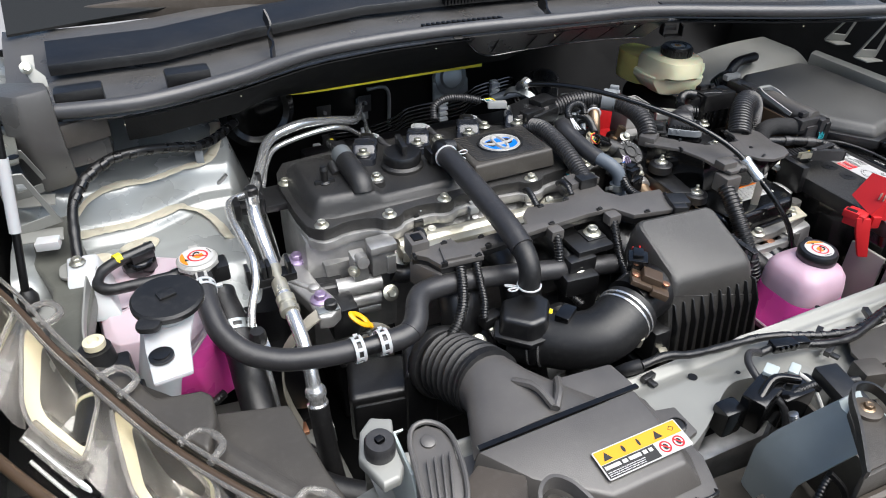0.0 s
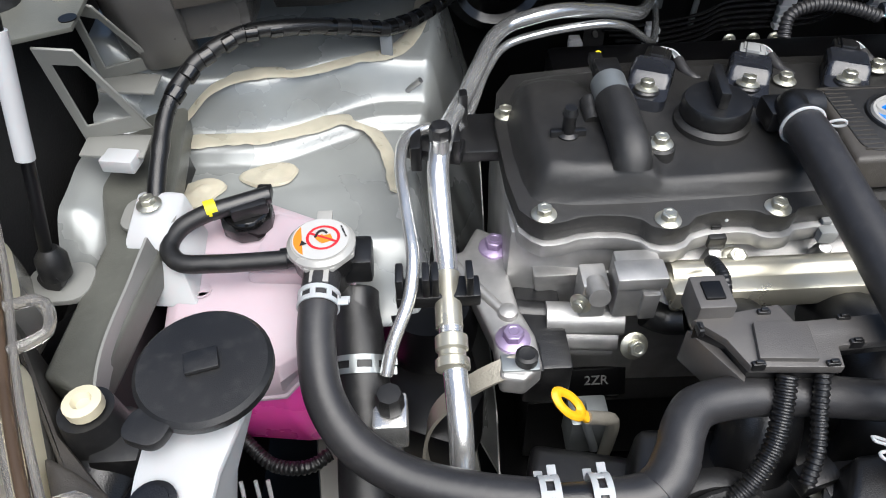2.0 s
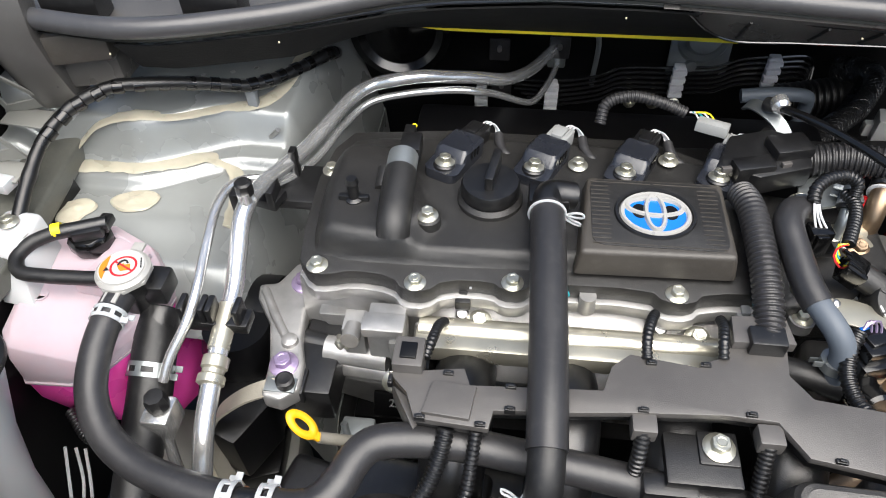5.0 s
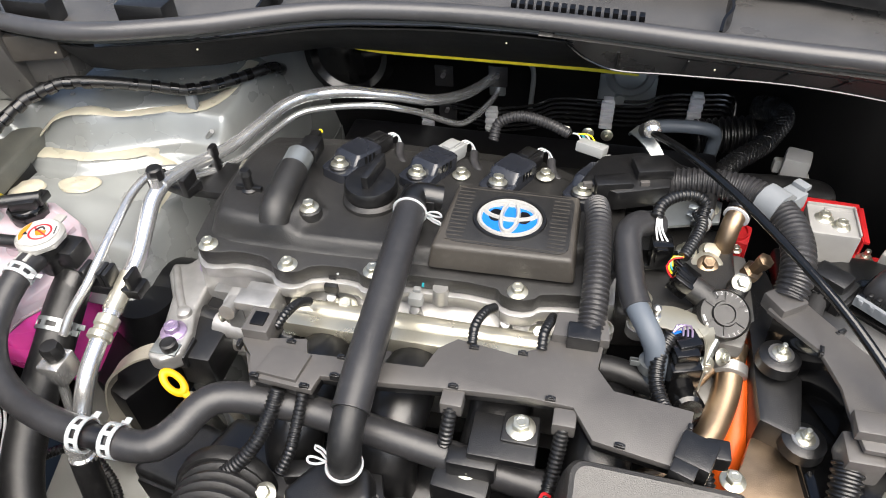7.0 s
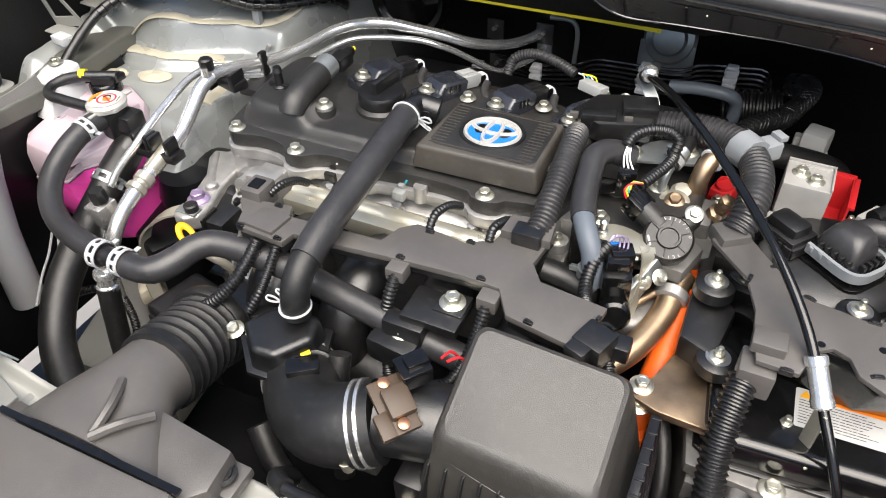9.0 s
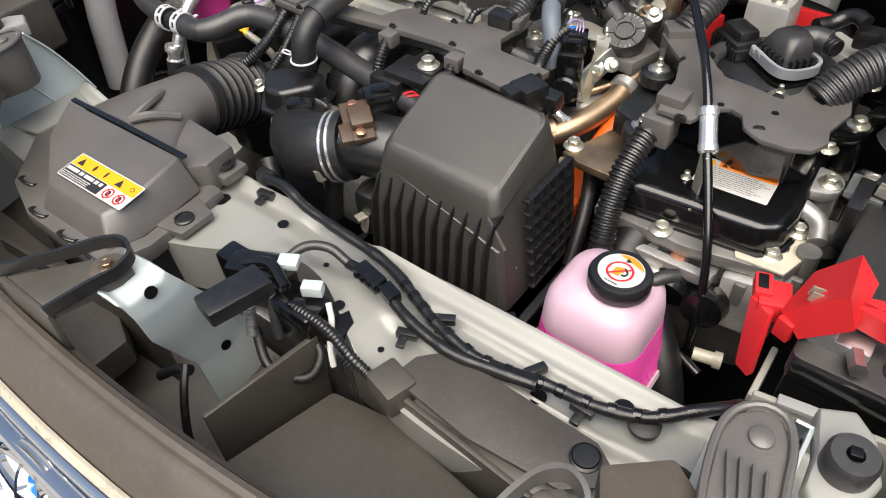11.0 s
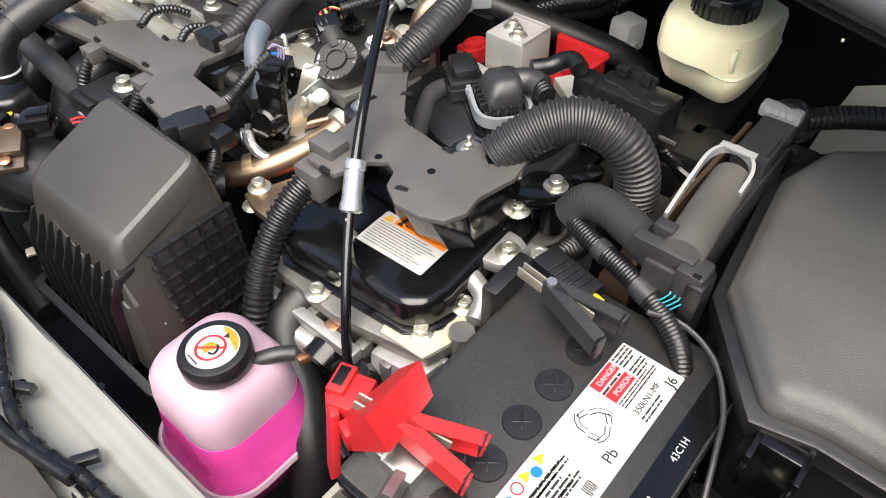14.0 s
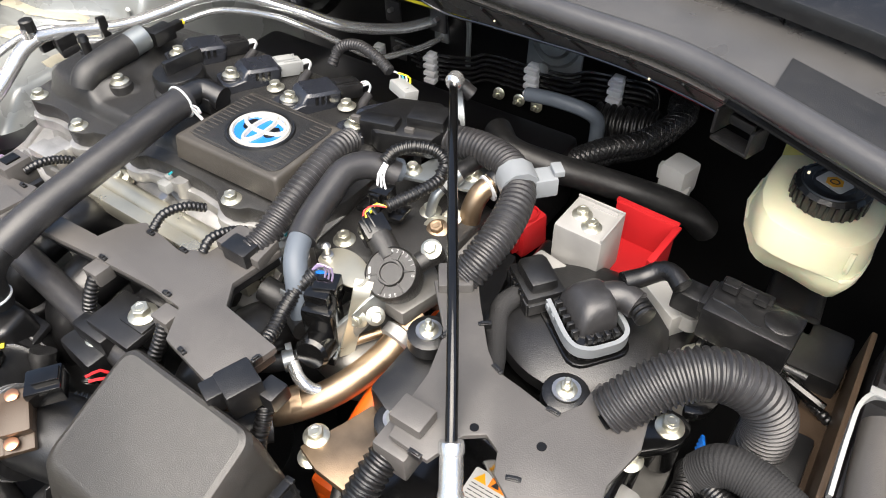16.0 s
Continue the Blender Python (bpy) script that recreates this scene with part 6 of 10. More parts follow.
part("yellow_mark", lathe([(0.0395, -0.004), (0.0412, -0.004), (0.0412, 0.004), (0.0395, 0.004)], (-0.175, 0.209, 0.7264), (0.66, -0.74, 0.12), 32), "black", ih)
part("yellow_tag", box((-0.166, 0.2135, 0.7665), (0.014, 0.01, 0.002), 0.0005, rz=-40, ry=10), "trim", ih, "yellow alignment tag")
ms = thing("air_flow_sensor", (-0.03, 0.165, 0.79), "black air flow sensor with two copper rivets", "sensor")
sm_ = Matrix.Translation((-0.038, 0.170, 0.806)) @ pose(0, 0, 0, 0, 0, -37) @ pose(0, 0, 0, 0, 18, 0)
part("sensor_body", moved(join(box((0, 0, -0.004), (0.052, 0.03, 0.008), 0.002), box((0.0, 0.004, 0.004), (0.028, 0.024, 0.012), 0.003), box((0.014, -0.014, -0.004), (0.024, 0.014, 0.01), 0.002)), sm_), "sensor", ms)
part("sensor_plug", join(box((-0.036, 0.203, 0.816), (0.026, 0.028, 0.018), 0.002, rz=-37), box((-0.034, 0.206, 0.827), (0.014, 0.02, 0.005), 0.001, rz=-37)), "gloss", ms)
for x, y, z in ((-0.054, 0.182, 0.8125), (-0.022, 0.158, 0.8035)):
    part("rivet", lathe([(0.0055, 0), (0.0055, 0.002), (0.003, 0.003)], (x, y, z), (0.2, -0.1, 1), 16), "copper", ms, "copper rivet")
part("sensor_wires", join(tube([(-0.014, 0.225, 0.813), (-0.006, 0.235, 0.812), (0.0, 0.24, 0.80)], 0.0014, 6), tube([(-0.02, 0.226, 0.813), (-0.016, 0.238, 0.812), (-0.01, 0.243, 0.80)], 0.0014, 6)), "red", ms, "thin red wires")
tb = thing("breather_chamber", (-0.195, 0.222, 0.73), "black plastic breather chamber below the hose", "chamber")
part("chamber", prism([(-0.243, 0.212), (-0.22, 0.252), (-0.165, 0.254), (-0.153, 0.222), (-0.18, 0.182), (-0.21, 0.18)], 0.735, 0.779, 0.007, 3, inset=0.006), "black", tb)
part("chamber_lip", prism([(-0.247, 0.212), (-0.222, 0.256), (-0.162, 0.258), (-0.148, 0.222), (-0.178, 0.178), (-0.212, 0.176)], 0.745, 0.752, 0.002), "black", tb)
part("side_clip", box((-0.152, 0.192, 0.772), (0.032, 0.02, 0.012), 0.003, rz=35), "gloss", tb)
bolt((-0.265, 0.222, 0.742), tb, 0.012, (0, -0.3, 1))
part("small_plug", join(box((-0.236, 0.245, 0.752), (0.03, 0.018, 0.016), 0.003, rz=15), box((-0.226, 0.236, 0.748), (0.012, 0.012, 0.01), 0.002)), "black", tb)
part("plug_wires", join(*[tube([(-0.232 + 0.004 * i, 0.236, 0.75), (-0.226 + 0.004 * i, 0.228, 0.75), (-0.215 + 0.003 * i, 0.226, 0.752)], 0.0013, 6) for i in range(3)]), "red", tb, "thin red wires")
solid("vacuum_hose", tube([(-0.14, 0.235, 0.75), (-0.135, 0.215, 0.72), (-0.125, 0.20, 0.68), (-0.12, 0.18, 0.62)], 0.012, 12), "rubber", "black rubber vacuum hose dropping beside elbow", "hose")
solid("lower_pipe", tube([(-0.2, 0.16, 0.69), (-0.17, 0.14, 0.66), (-0.12, 0.13, 0.63), (-0.02, 0.12, 0.62)], 0.014, 14), "rubber", "black rubber hose low in front of intake hose", "hose")
solid("starter_casting", join(tube([(-0.16, 0.22, 0.65), (-0.09, 0.215, 0.65)], 0.02, 16), box((-0.12, 0.22, 0.63), (0.06, 0.05, 0.05), 0.006)), "alu", "dull aluminium casting low behind elbow", "casting")

# ---- right side: coolant bottle, inverter, battery, fuse box, brake reservoir ----
pt = thing("coolant_bottle", (0.268, 0.152, 0.61), "translucent coolant bottle half full of pink fluid", "coolant bottle")
bb = rounded(0.216, 0.318, 0.112, 0.212, 0.03, 6)
sp = lambda k, z, dx=0.0, dy=0.0: at_height(shrink(bb, k, dx, dy), z)
part("bottle_upper", loft([sp(0.985, 0.7055), sp(0.97, 0.722), sp(0.92, 0.738), sp(0.8, 0.748), sp(0.6, 0.753), sp(0.46, 0.757, 0.006, 0.0)]), "bottle", pt, "milky pale upper bottle", sharp=70)
part("bottle_fluid", loft([sp(0.8, 0.605), sp(1.0, 0.612), sp(1.2, 0.65), sp(1.12, 0.658), sp(1.05, 0.675), sp(0.99, 0.705)]), "fluid", pt, "bright pink fluid filling lower half", sharp=70)
part("bottle_flange", loft([sp(1.22, 0.644), sp(1.26, 0.648), sp(1.22, 0.652)], 0.0), "bottle", pt)
part("spout", tube([(0.292, 0.178, 0.748), (0.306, 0.196, 0.752), (0.314, 0.206, 0.75)], 0.0065, 12), "hose", pt)
bc = part("cap", lathe([(0.027, 0), (0.0285, 0.002), (0.0285, 0.014), (0.0265, 0.0175), (0.024, 0.018), (0, 0.018)], (0.277, 0.161, 0.755), seg=40), "black", pt, "black round cap with caution label")
warning_disc((0.277, 0.161, 0.7732), 0.0205, bc, -95)
solid("bottle_outlet_hose", tube([(0.325, 0.12, 0.625), (0.345, 0.105, 0.625), (0.365, 0.09, 0.605), (0.375, 0.07, 0.56)], 0.016, 16), "hose", "grey hose clamped to bottle outlet", "hose")
hz = thing("inverter_coolant_hose", (0.28, 0.23, 0.65), "thick black rubber coolant hose below inverter", "hose")
part("hose_run", tube([(0.262, 0.30, 0.715), (0.25, 0.278, 0.715), (0.247, 0.25, 0.705), (0.262, 0.228, 0.69), (0.295, 0.213, 0.67), (0.325, 0.19, 0.64), (0.345, 0.165, 0.6), (0.352, 0.14, 0.55)], 0.0205, 20, 0.008), "rubber", hz)
clamp((0.256, 0.290, 0.716), (-0.5, -1, 0.0), 0.0205, hz, 0.012, "beige")

# inverter unit
iv = thing("inverter_unit", (0.28, 0.43, 0.55), "black inverter unit on cast aluminium case with bolts", "inverter")
case = [(0.20, 0.262), (0.30, 0.258), (0.392, 0.275), (0.402, 0.31), (0.40, 0.45), (0.385, 0.60), (0.19, 0.63), (0.17, 0.44)]
part("case_rim", prism(case, 0.722, 0.737, 0.004), "castgrey", iv)
part("case_body", prism(shrink(case, 0.93), 0.57, 0.723, 0.012), "castgrey", iv)
lidp = [(0.205, 0.285), (0.225, 0.273), (0.36, 0.282), (0.376, 0.295), (0.382, 0.32), (0.376, 0.44), (0.366, 0.585), (0.19, 0.61), (0.185, 0.45)]
part("lid", prism(lidp, 0.736, 0.7712, 0.011, 4, inset=0.004), "gloss", iv)
part("lid_bead", prism(shrink(lidp, 1.03), 0.736, 0.741, 0.002), "gloss", iv)
part("lid_deck", prism([(0.20, 0.47), (0.375, 0.44), (0.372, 0.575), (0.20, 0.60)], 0.75, 0.792, 0.01, 3), "black", iv)
part("dome", lathe([(0.075, 0), (0.073, 0.01), (0.06, 0.018), (0.0, 0.022)], (0.285, 0.51, 0.79), seg=36), "black", iv)
for x, y, z in ((0.372, 0.291, 0.738), (0.272, 0.266, 0.738), (0.388, 0.388, 0.768), (0.382, 0.335, 0.74), (0.146, 0.31, 0.762), (0.148, 0.298, 0.748), (0.386, 0.459, 0.795), (0.37, 0.425, 0.78), (0.377, 0.53, 0.80)):
    bolt((x, y, z), iv, 0.0125)
for x, y, z in ((0.203, 0.349, 0.787), (0.184, 0.421, 0.812), (0.309, 0.431, 0.815)):
    part("stud_washer", lathe([(0.0115, 0), (0.0115, 0.002)], (x, y, z - 0.0), seg=20), "steel", iv)
    bolt((x, y, z + 0.002), iv, 0.0092, stud=True)
part("side_bracket", join(prism(rounder([(0.366, 0.365), (0.398, 0.372), (0.403, 0.395), (0.392, 0.41), (0.366, 0.412)], 1), 0.756, 0.768, 0.003), lathe([(0.012, 0), (0.0115, 0.05)], (0.388, 0.388, 0.718), seg=18), tube([(0.37, 0.355, 0.757), (0.395, 0.345, 0.752), (0.402, 0.325, 0.745)], 0.009, 12)), "alu", iv)
part("side_bracket", join(prism(rounder([(0.355, 0.425), (0.37, 0.42), (0.398, 0.447), (0.403, 0.468), (0.388, 0.477), (0.355, 0.47)], 1), 0.783, 0.795, 0.003), lathe([(0.013, 0), (0.0125, 0.04)], (0.386, 0.459, 0.745), seg=18), prism(rounder([(0.385, 0.475), (0.405, 0.48), (0.412, 0.505), (0.395, 0.51)], 1), 0.787, 0.797, 0.003)), "gloss", iv, "black pressed bracket")
for p, r in (((0.408, 0.345, 0.722), 0.013), ((0.40, 0.31, 0.715), 0.012)):
    part("side_boss", lathe([(r, 0), (0.011, 0.03)], p, seg=16), "castgrey", iv)
for i in range(6):
    part("case_rib", box((0.398, 0.29 + 0.03 * i, 0.70), (0.018, 0.008, 0.05), 0.003), "castgrey", iv)
    part("case_rib", box((0.21 + 0.03 * i, 0.262, 0.705), (0.012, 0.014, 0.03), 0.003), "castgrey", iv)
part("corner_flange", prism([(0.345, 0.27), (0.39, 0.272), (0.398, 0.30), (0.39, 0.345), (0.378, 0.345), (0.384, 0.305), (0.372, 0.288), (0.34, 0.283)], 0.7365, 0.7395, 0.001), "sealer", iv, "gold tinted corner flange")
part("left_bracket", prism([(0.14, 0.295), (0.165, 0.287), (0.215, 0.285), (0.225, 0.335), (0.195, 0.36), (0.165, 0.36), (0.155, 0.33)], 0.752, 0.762, 0.003), "brown", iv, "heat-tinted steel bracket plate")
part("left_rail", prism([(0.165, 0.36), (0.20, 0.345), (0.215, 0.45), (0.19, 0.56), (0.165, 0.56)], 0.735, 0.79, 0.006), "black", iv)
for p in ((0.203, 0.349, 0.774), (0.184, 0.421, 0.798), (0.309, 0.431, 0.80)):
    part("rail_pad", lathe([(0.02, 0), (0.019, 0.012), (0.015, 0.014)], p, seg=20), "black", iv)
part("front_pipe", tube([(0.235, 0.25, 0.70), (0.265, 0.24, 0.698), (0.30, 0.245, 0.695)], 0.013, 14), "alu", iv)
part("pipe_flange", lathe([(0.02, 0), (0.02, 0.03)], (0.30, 0.262, 0.70), (0, -1, -0.3), 18), "gloss", iv)
part("front_bar", box((0.275, 0.25, 0.715), (0.12, 0.012, 0.014), 0.003), "alu", iv)
part("corner_casting", loft([[(0.345, 0.25, 0.66), (0.40, 0.255, 0.66), (0.40, 0.29, 0.66), (0.345, 0.28, 0.66)], [(0.34, 0.258, 0.72), (0.395, 0.262, 0.725), (0.40, 0.29, 0.725), (0.34, 0.28, 0.72)]], 0.006), "alu", iv)
part("front_cap", lathe([(0.022, 0), (0.024, 0.01), (0.02, 0.024), (0, 0.026)], (0.335, 0.258, 0.685), (0.1, -1, 0.1), 22), "gloss", iv)
part("copper_fitting", join(lathe([(0.008, 0), (0.008, 0.012), (0.0055, 0.012), (0.0055, 0.03)], (0.293, 0.25, 0.693), (-0.2, -0.8, 0.1), 14), box((0.297, 0.258, 0.71), (0.016, 0.014, 0.026), 0.004)), "copper", iv, "copper fitting")
part("brass_fitting", lathe([(0.007, 0), (0.007, 0.02), (0.009, 0.02), (0.009, 0.028)], (0.345, 0.222, 0.64), (0.9, 0.2, 0), 14), "sealer", iv)
lm2 = Matrix.Translation((0.2755, 0.3145, 0.7713)) @ pose(0, 0, 0, 0, 0, 2)
part("warning_label", moved(prism(rounded(0, 0.074, 0, 0.0436, 0.002), 0, 0.0005, 0), lm2), "lab_white", iv, "white and orange high voltage label")
part("orange_band", moved(sheet([(0.0155, 0.033), (0.073, 0.033), (0.073, 0.0425), (0.0155, 0.0425)], 0.0008), lm2), "lab_orange", iv)
part("label_triangle", moved(sheet([(0.003, 0.033), (0.014, 0.033), (0.0085, 0.0415)], 0.0008), lm2), "lab_yellow", iv)
part("label_print", moved(join(bars(0.026, 0.071, 0.0355, 0.040, 1, random.Random(5), 0.6, 0.001), bars(0.003, 0.071, 0.003, 0.0315, 9, random.Random(6), 0.24, 0.001), sheet([(0.0175, 0.0345), (0.0245, 0.0345), (0.021, 0.041)], 0.001)), lm2), "lab_black", iv)

pc = thing("inverter_harness_protector", (0.29, 0.38, 0.80), "dark grey moulded harness protector over inverter", "harness cover")
prot = [(0.168, 0.452), (0.196, 0.478), (0.216, 0.452), (0.246, 0.416), (0.262, 0.403), (0.285, 0.400), (0.318, 0.394), (0.329, 0.412), (0.331, 0.437), (0.374, 0.430), (0.380, 0.402), (0.372, 0.365), (0.376, 0.345), (0.368, 0.327), (0.350, 0.319), (0.325, 0.318), (0.305, 0.330), (0.298, 0.346), (0.285, 0.352), (0.272, 0.342), (0.262, 0.312), (0.228, 0.313), (0.222, 0.345), (0.22, 0.372), (0.208, 0.41)]
part("protector_top", prism(prot, 0.8325, 0.838, 0.0015), "grey", pc)
part("stub", join(box((0.232, 0.32, 0.815), (0.03, 0.03, 0.03), 0.003), box((0.235, 0.333, 0.842), (0.028, 0.022, 0.012), 0.002)), "grey", pc)
part("arm_top", box((0.184, 0.462, 0.838), (0.03, 0.028, 0.018), 0.003, rz=35), "grey", pc)
part("skirt", loft([at_height(q, z) for z, q in ((0.7735, [(0.178, 0.45), (0.198, 0.465), (0.25, 0.405), (0.315, 0.388), (0.335, 0.425), (0.37, 0.42), (0.366, 0.37), (0.35, 0.353), (0.32, 0.349), (0.295, 0.353), (0.27, 0.363), (0.235, 0.365), (0.21, 0.41)]), (0.833, [(0.175, 0.452), (0.197, 0.472), (0.248, 0.41), (0.318, 0.391), (0.332, 0.43), (0.374, 0.425), (0.372, 0.35), (0.355, 0.324), (0.325, 0.323), (0.302, 0.346), (0.272, 0.352), (0.226, 0.37), (0.212, 0.41)]))], 0.002), "gloss", pc)
part("hole", lathe([(0.0036, 0), (0.0036, 0.0006)], (0.322, 0.3655, 0.8378), seg=16), "dark", pc)
part("hole", lathe([(0.0034, 0), (0.0034, 0.0006)], (0.275, 0.352, 0.8378), seg=16), "dark", pc)
for x, y, rz in ((0.35, 0.412, 30), (0.372, 0.428, 70), (0.318, 0.334, 20), (0.262, 0.404, -20), (0.23, 0.436, 40), (0.315, 0.395, 0), (0.21, 0.41, 80), (0.252, 0.312, 0)):
    part("clip", join(box((x, y, 0.836), (0.011, 0.004, 0.006), 0.0008, rz=rz), box((x, y, 0.8395), (0.007, 0.0025, 0.002), 0.0004, rz=rz)), "black", pc)
part("slot", box((0.35, 0.408, 0.8385), (0.012, 0.006, 0.001), 0.0004, rz=-35), "dark", pc)

conduit([(0.225, 0.315, 0.812), (0.222, 0.295, 0.80), (0.22, 0.272, 0.78), (0.222, 0.248, 0.75), (0.228, 0.228, 0.715), (0.235, 0.215, 0.67)], 0.0135, "thick black corrugated conduit below inverter", pitch=0.006)
big = thing("large_corrugated_conduit", (0.4, 0.46, 0.78), "large grey corrugated conduit arching from inverter", "wiring conduit")
part("conduit", tube([(0.348, 0.418, 0.833), (0.362, 0.435, 0.850), (0.382, 0.455, 0.864), (0.405, 0.47, 0.866), (0.43, 0.48, 0.853), (0.445, 0.486, 0.826), (0.449, 0.488, 0.785), (0.449, 0.488, 0.74)], 0.0198, 22, ribs=(0.005, 0.0019)), "hose", big, sharp=25)
part("socket", box((0.455, 0.49, 0.76), (0.055, 0.05, 0.06), 0.004), "black", big)
arch = thing("arched_conduit", (0.15, 0.57, 0.84), "thick grey corrugated conduit arching behind engine", "wiring conduit")
part("conduit", tube([(0.035, 0.618, 0.842), (0.075, 0.61, 0.853), (0.12, 0.605, 0.862), (0.16, 0.59, 0.866), (0.185, 0.562, 0.866), (0.196, 0.52, 0.862), (0.194, 0.485, 0.85), (0.188, 0.468, 0.838)], 0.0165, 20, ribs=(0.0056, 0.0018)), "hose", arch, sharp=25)
part("conduit_clamp", join(lathe([(0.0185, -0.012), (0.0195, -0.012), (0.0195, 0.012), (0.0185, 0.012)], (0.178, 0.573, 0.867), (0.7, -0.7, 0.0), 10), box((0.197, 0.588, 0.866), (0.022, 0.022, 0.02), 0.003, rz=45), box((0.205, 0.597, 0.878), (0.01, 0.016, 0.006), 0.001, rz=45)), "midgrey", arch, "grey plastic clamp")

# rod-like cable over the bay
cb = thing("hood_release_cable", (0.17, 0.47, 0.8), "black sheathed cable with steel coupling", "cable")
part("cable", tube([(0.05, 0.655, 0.888), (0.08, 0.612, 0.898), (0.125, 0.545, 0.903), (0.175, 0.472, 0.896), (0.225, 0.399, 0.880), (0.262, 0.343, 0.853), (0.285, 0.306, 0.818), (0.305, 0.277, 0.785), (0.325, 0.25, 0.74), (0.335, 0.235, 0.68), (0.338, 0.225, 0.6)], 0.0045, 12, 0.006), "gloss", cb)
part("coupling", lathe([(0.0085, 0), (0.0095, 0.002), (0.0095, 0.008), (0.008, 0.009), (0.0085, 0.012), (0.0085, 0.034), (0.0095, 0.036), (0.0095, 0.042), (0.007, 0.044)], (0.270, 0.331, 0.845), (0.35, -0.56, -0.62), 18), "pipe", cb, "bright steel coupling")
part("coupling_bracket", join(prism([(0.262, 0.322), (0.287, 0.318), (0.302, 0.288), (0.29, 0.279), (0.262, 0.305)], 0.762, 0.765, 0.001), box((0.286, 0.30, 0.79), (0.012, 0.003, 0.05), 0.001, rz=-40)), "rail", cb)
bolt((0.27, 0.315, 0.765), cb, 0.01, stud=True)
part("cable_ball", join(lathe([(0.006, 0), (0.0095, 0.004), (0.0095, 0.013), (0.006, 0.017)], (0.052, 0.648, 0.889), (-0.1, 1, 0.1), 16)), "pipe", cb)
hook = thing("cable_hook", (0.045, 0.68, 0.84), "bent steel cable hook with black grip", "hook")
part("hook_grip", tube([(0.06, 0.675, 0.866), (0.045, 0.668, 0.88), (0.05, 0.66, 0.885)], 0.0085, 14), "hose", hook)
part("hook_strap", ribbon([(0.034, 0.70, 0.856), (0.036, 0.685, 0.868), (0.046, 0.665, 0.872), (0.06, 0.648, 0.864), (0.068, 0.636, 0.846), (0.065, 0.62, 0.81)], 0.014, 0.003, (0.6, 0.5, 0.4)), "tin", hook)

# connectors on the inverter
def big_plug(x, y, z, w, d, h, rz, tone, name_label):
    c = thing("inverter_connector", (x, y, z), name_label, "connector", "inverter connectors")
    part("plug_body", join(box((x, y, z + h * 0.35), (w, d, h * 0.7), 0.003, rz=rz), box((x, y, z + h * 0.8), (w * 0.8, d * 0.72, h * 0.45), 0.006, rz=rz)), "black", c)
    part("plug_lever", join(*[moved(box((0, s * d * 0.5, h * 0.3), (w * 1.02, 0.003, h * 0.45), 0.001), Matrix.Translation((x, y, z)) @ pose(0, 0, 0, 0, 0, rz)) for s in (-1, 1)], moved(box((w * 0.52, 0, h * 0.35), (0.004, d, h * 0.35), 0.001), Matrix.Translation((x, y, z)) @ pose(0, 0, 0, 0, 0, rz))), tone, c)
    part("plug_ribs", join(*[moved(box((-w * 0.3 + i * w * 0.15, -d * 0.51, h * 0.4), (0.0018, 0.004, h * 0.5), 0.0005), Matrix.Translation((x, y, z)) @ pose(0, 0, 0, 0, 0, rz)) for i in range(5)]), "gloss", c)
    return c


big_plug(0.236, 0.512, 0.805, 0.046, 0.036, 0.034, -38, "black", "black square plug on inverter lid")
p2 = thing("inverter_connector", (0.292, 0.498, 0.805), "black hooded plug with pale grey locking lever", "connector", "inverter connectors")
pm2 = Matrix.Translation((0.292, 0.498, 0.805)) @ pose(0, 0, 0, 0, 0, -38)
part("plug_base", moved(join(prism(rounded(-0.040, 0.036, -0.030, 0.028, 0.014), -0.004, 0.007, 0.002), box((0, 0, 0.014), (0.058, 0.042, 0.018), 0.004)), pm2), "gloss", p2)
part("plug_lever", moved(join(ribbon([(-0.02, 0.0235, 0.019), (0.024, 0.0235, 0.019), (0.0315, 0.015, 0.018), (0.0325, 0.0, 0.017), (0.0315, -0.015, 0.018), (0.024, -0.0245, 0.019), (-0.026, -0.0245, 0.019)], 0.011, 0.004, (0, 0, 1), 0.003), *[box((-0.02 + 0.011 * i, -0.027, 0.021), (0.005, 0.003, 0.006), 0.001) for i in range(4)]), pm2), "midgrey", p2, "pale grey lever frame")
part("plug_ribs", moved(join(*[box((-0.016 + 0.008 * i, -0.0195, 0.026), (0.004, 0.006, 0.008), 0.001) for i in range(5)], *[box((0.026, -0.012 + 0.008 * i, 0.026), (0.006, 0.004, 0.008), 0.001) for i in range(4)]), pm2), "black", p2)
part("plug_hood", moved(join(loft([at_height(rounded(-0.026, 0.020, -0.017, 0.019, 0.006, 4), 0.02), at_height(rounded(-0.025, 0.019, -0.016, 0.019, 0.007, 4), 0.032), at_height(rounded(-0.021, 0.014, -0.011, 0.019, 0.009, 4), 0.043), at_height(rounded(-0.015, 0.008, -0.004, 0.017, 0.008, 4), 0.047)]), tube([(-0.006, 0.004, 0.032), (-0.005, 0.018, 0.035), (0.0, 0.030, 0.036), (0.012, 0.037, 0.035)], 0.0125, 18, 0.004)), pm2), "hose", p2, sharp=40)
part("plug_collar", moved(join(*[lathe([(0.0085, 0), (0.0098, 0.001), (0.0098, 0.003), (0.0085, 0.004)], (0.012 + 0.005 * i, 0.037, 0.035), (1, 0.1, 0), 16) for i in range(3)]), pm2), "black", p2)
part("plug_boot", tube([(0.306, 0.528, 0.85), (0.318, 0.542, 0.851), (0.328, 0.55, 0.857), (0.338, 0.548, 0.862), (0.35, 0.54, 0.86)], 0.0085, 12, wobble=0.15), "tape", p2)
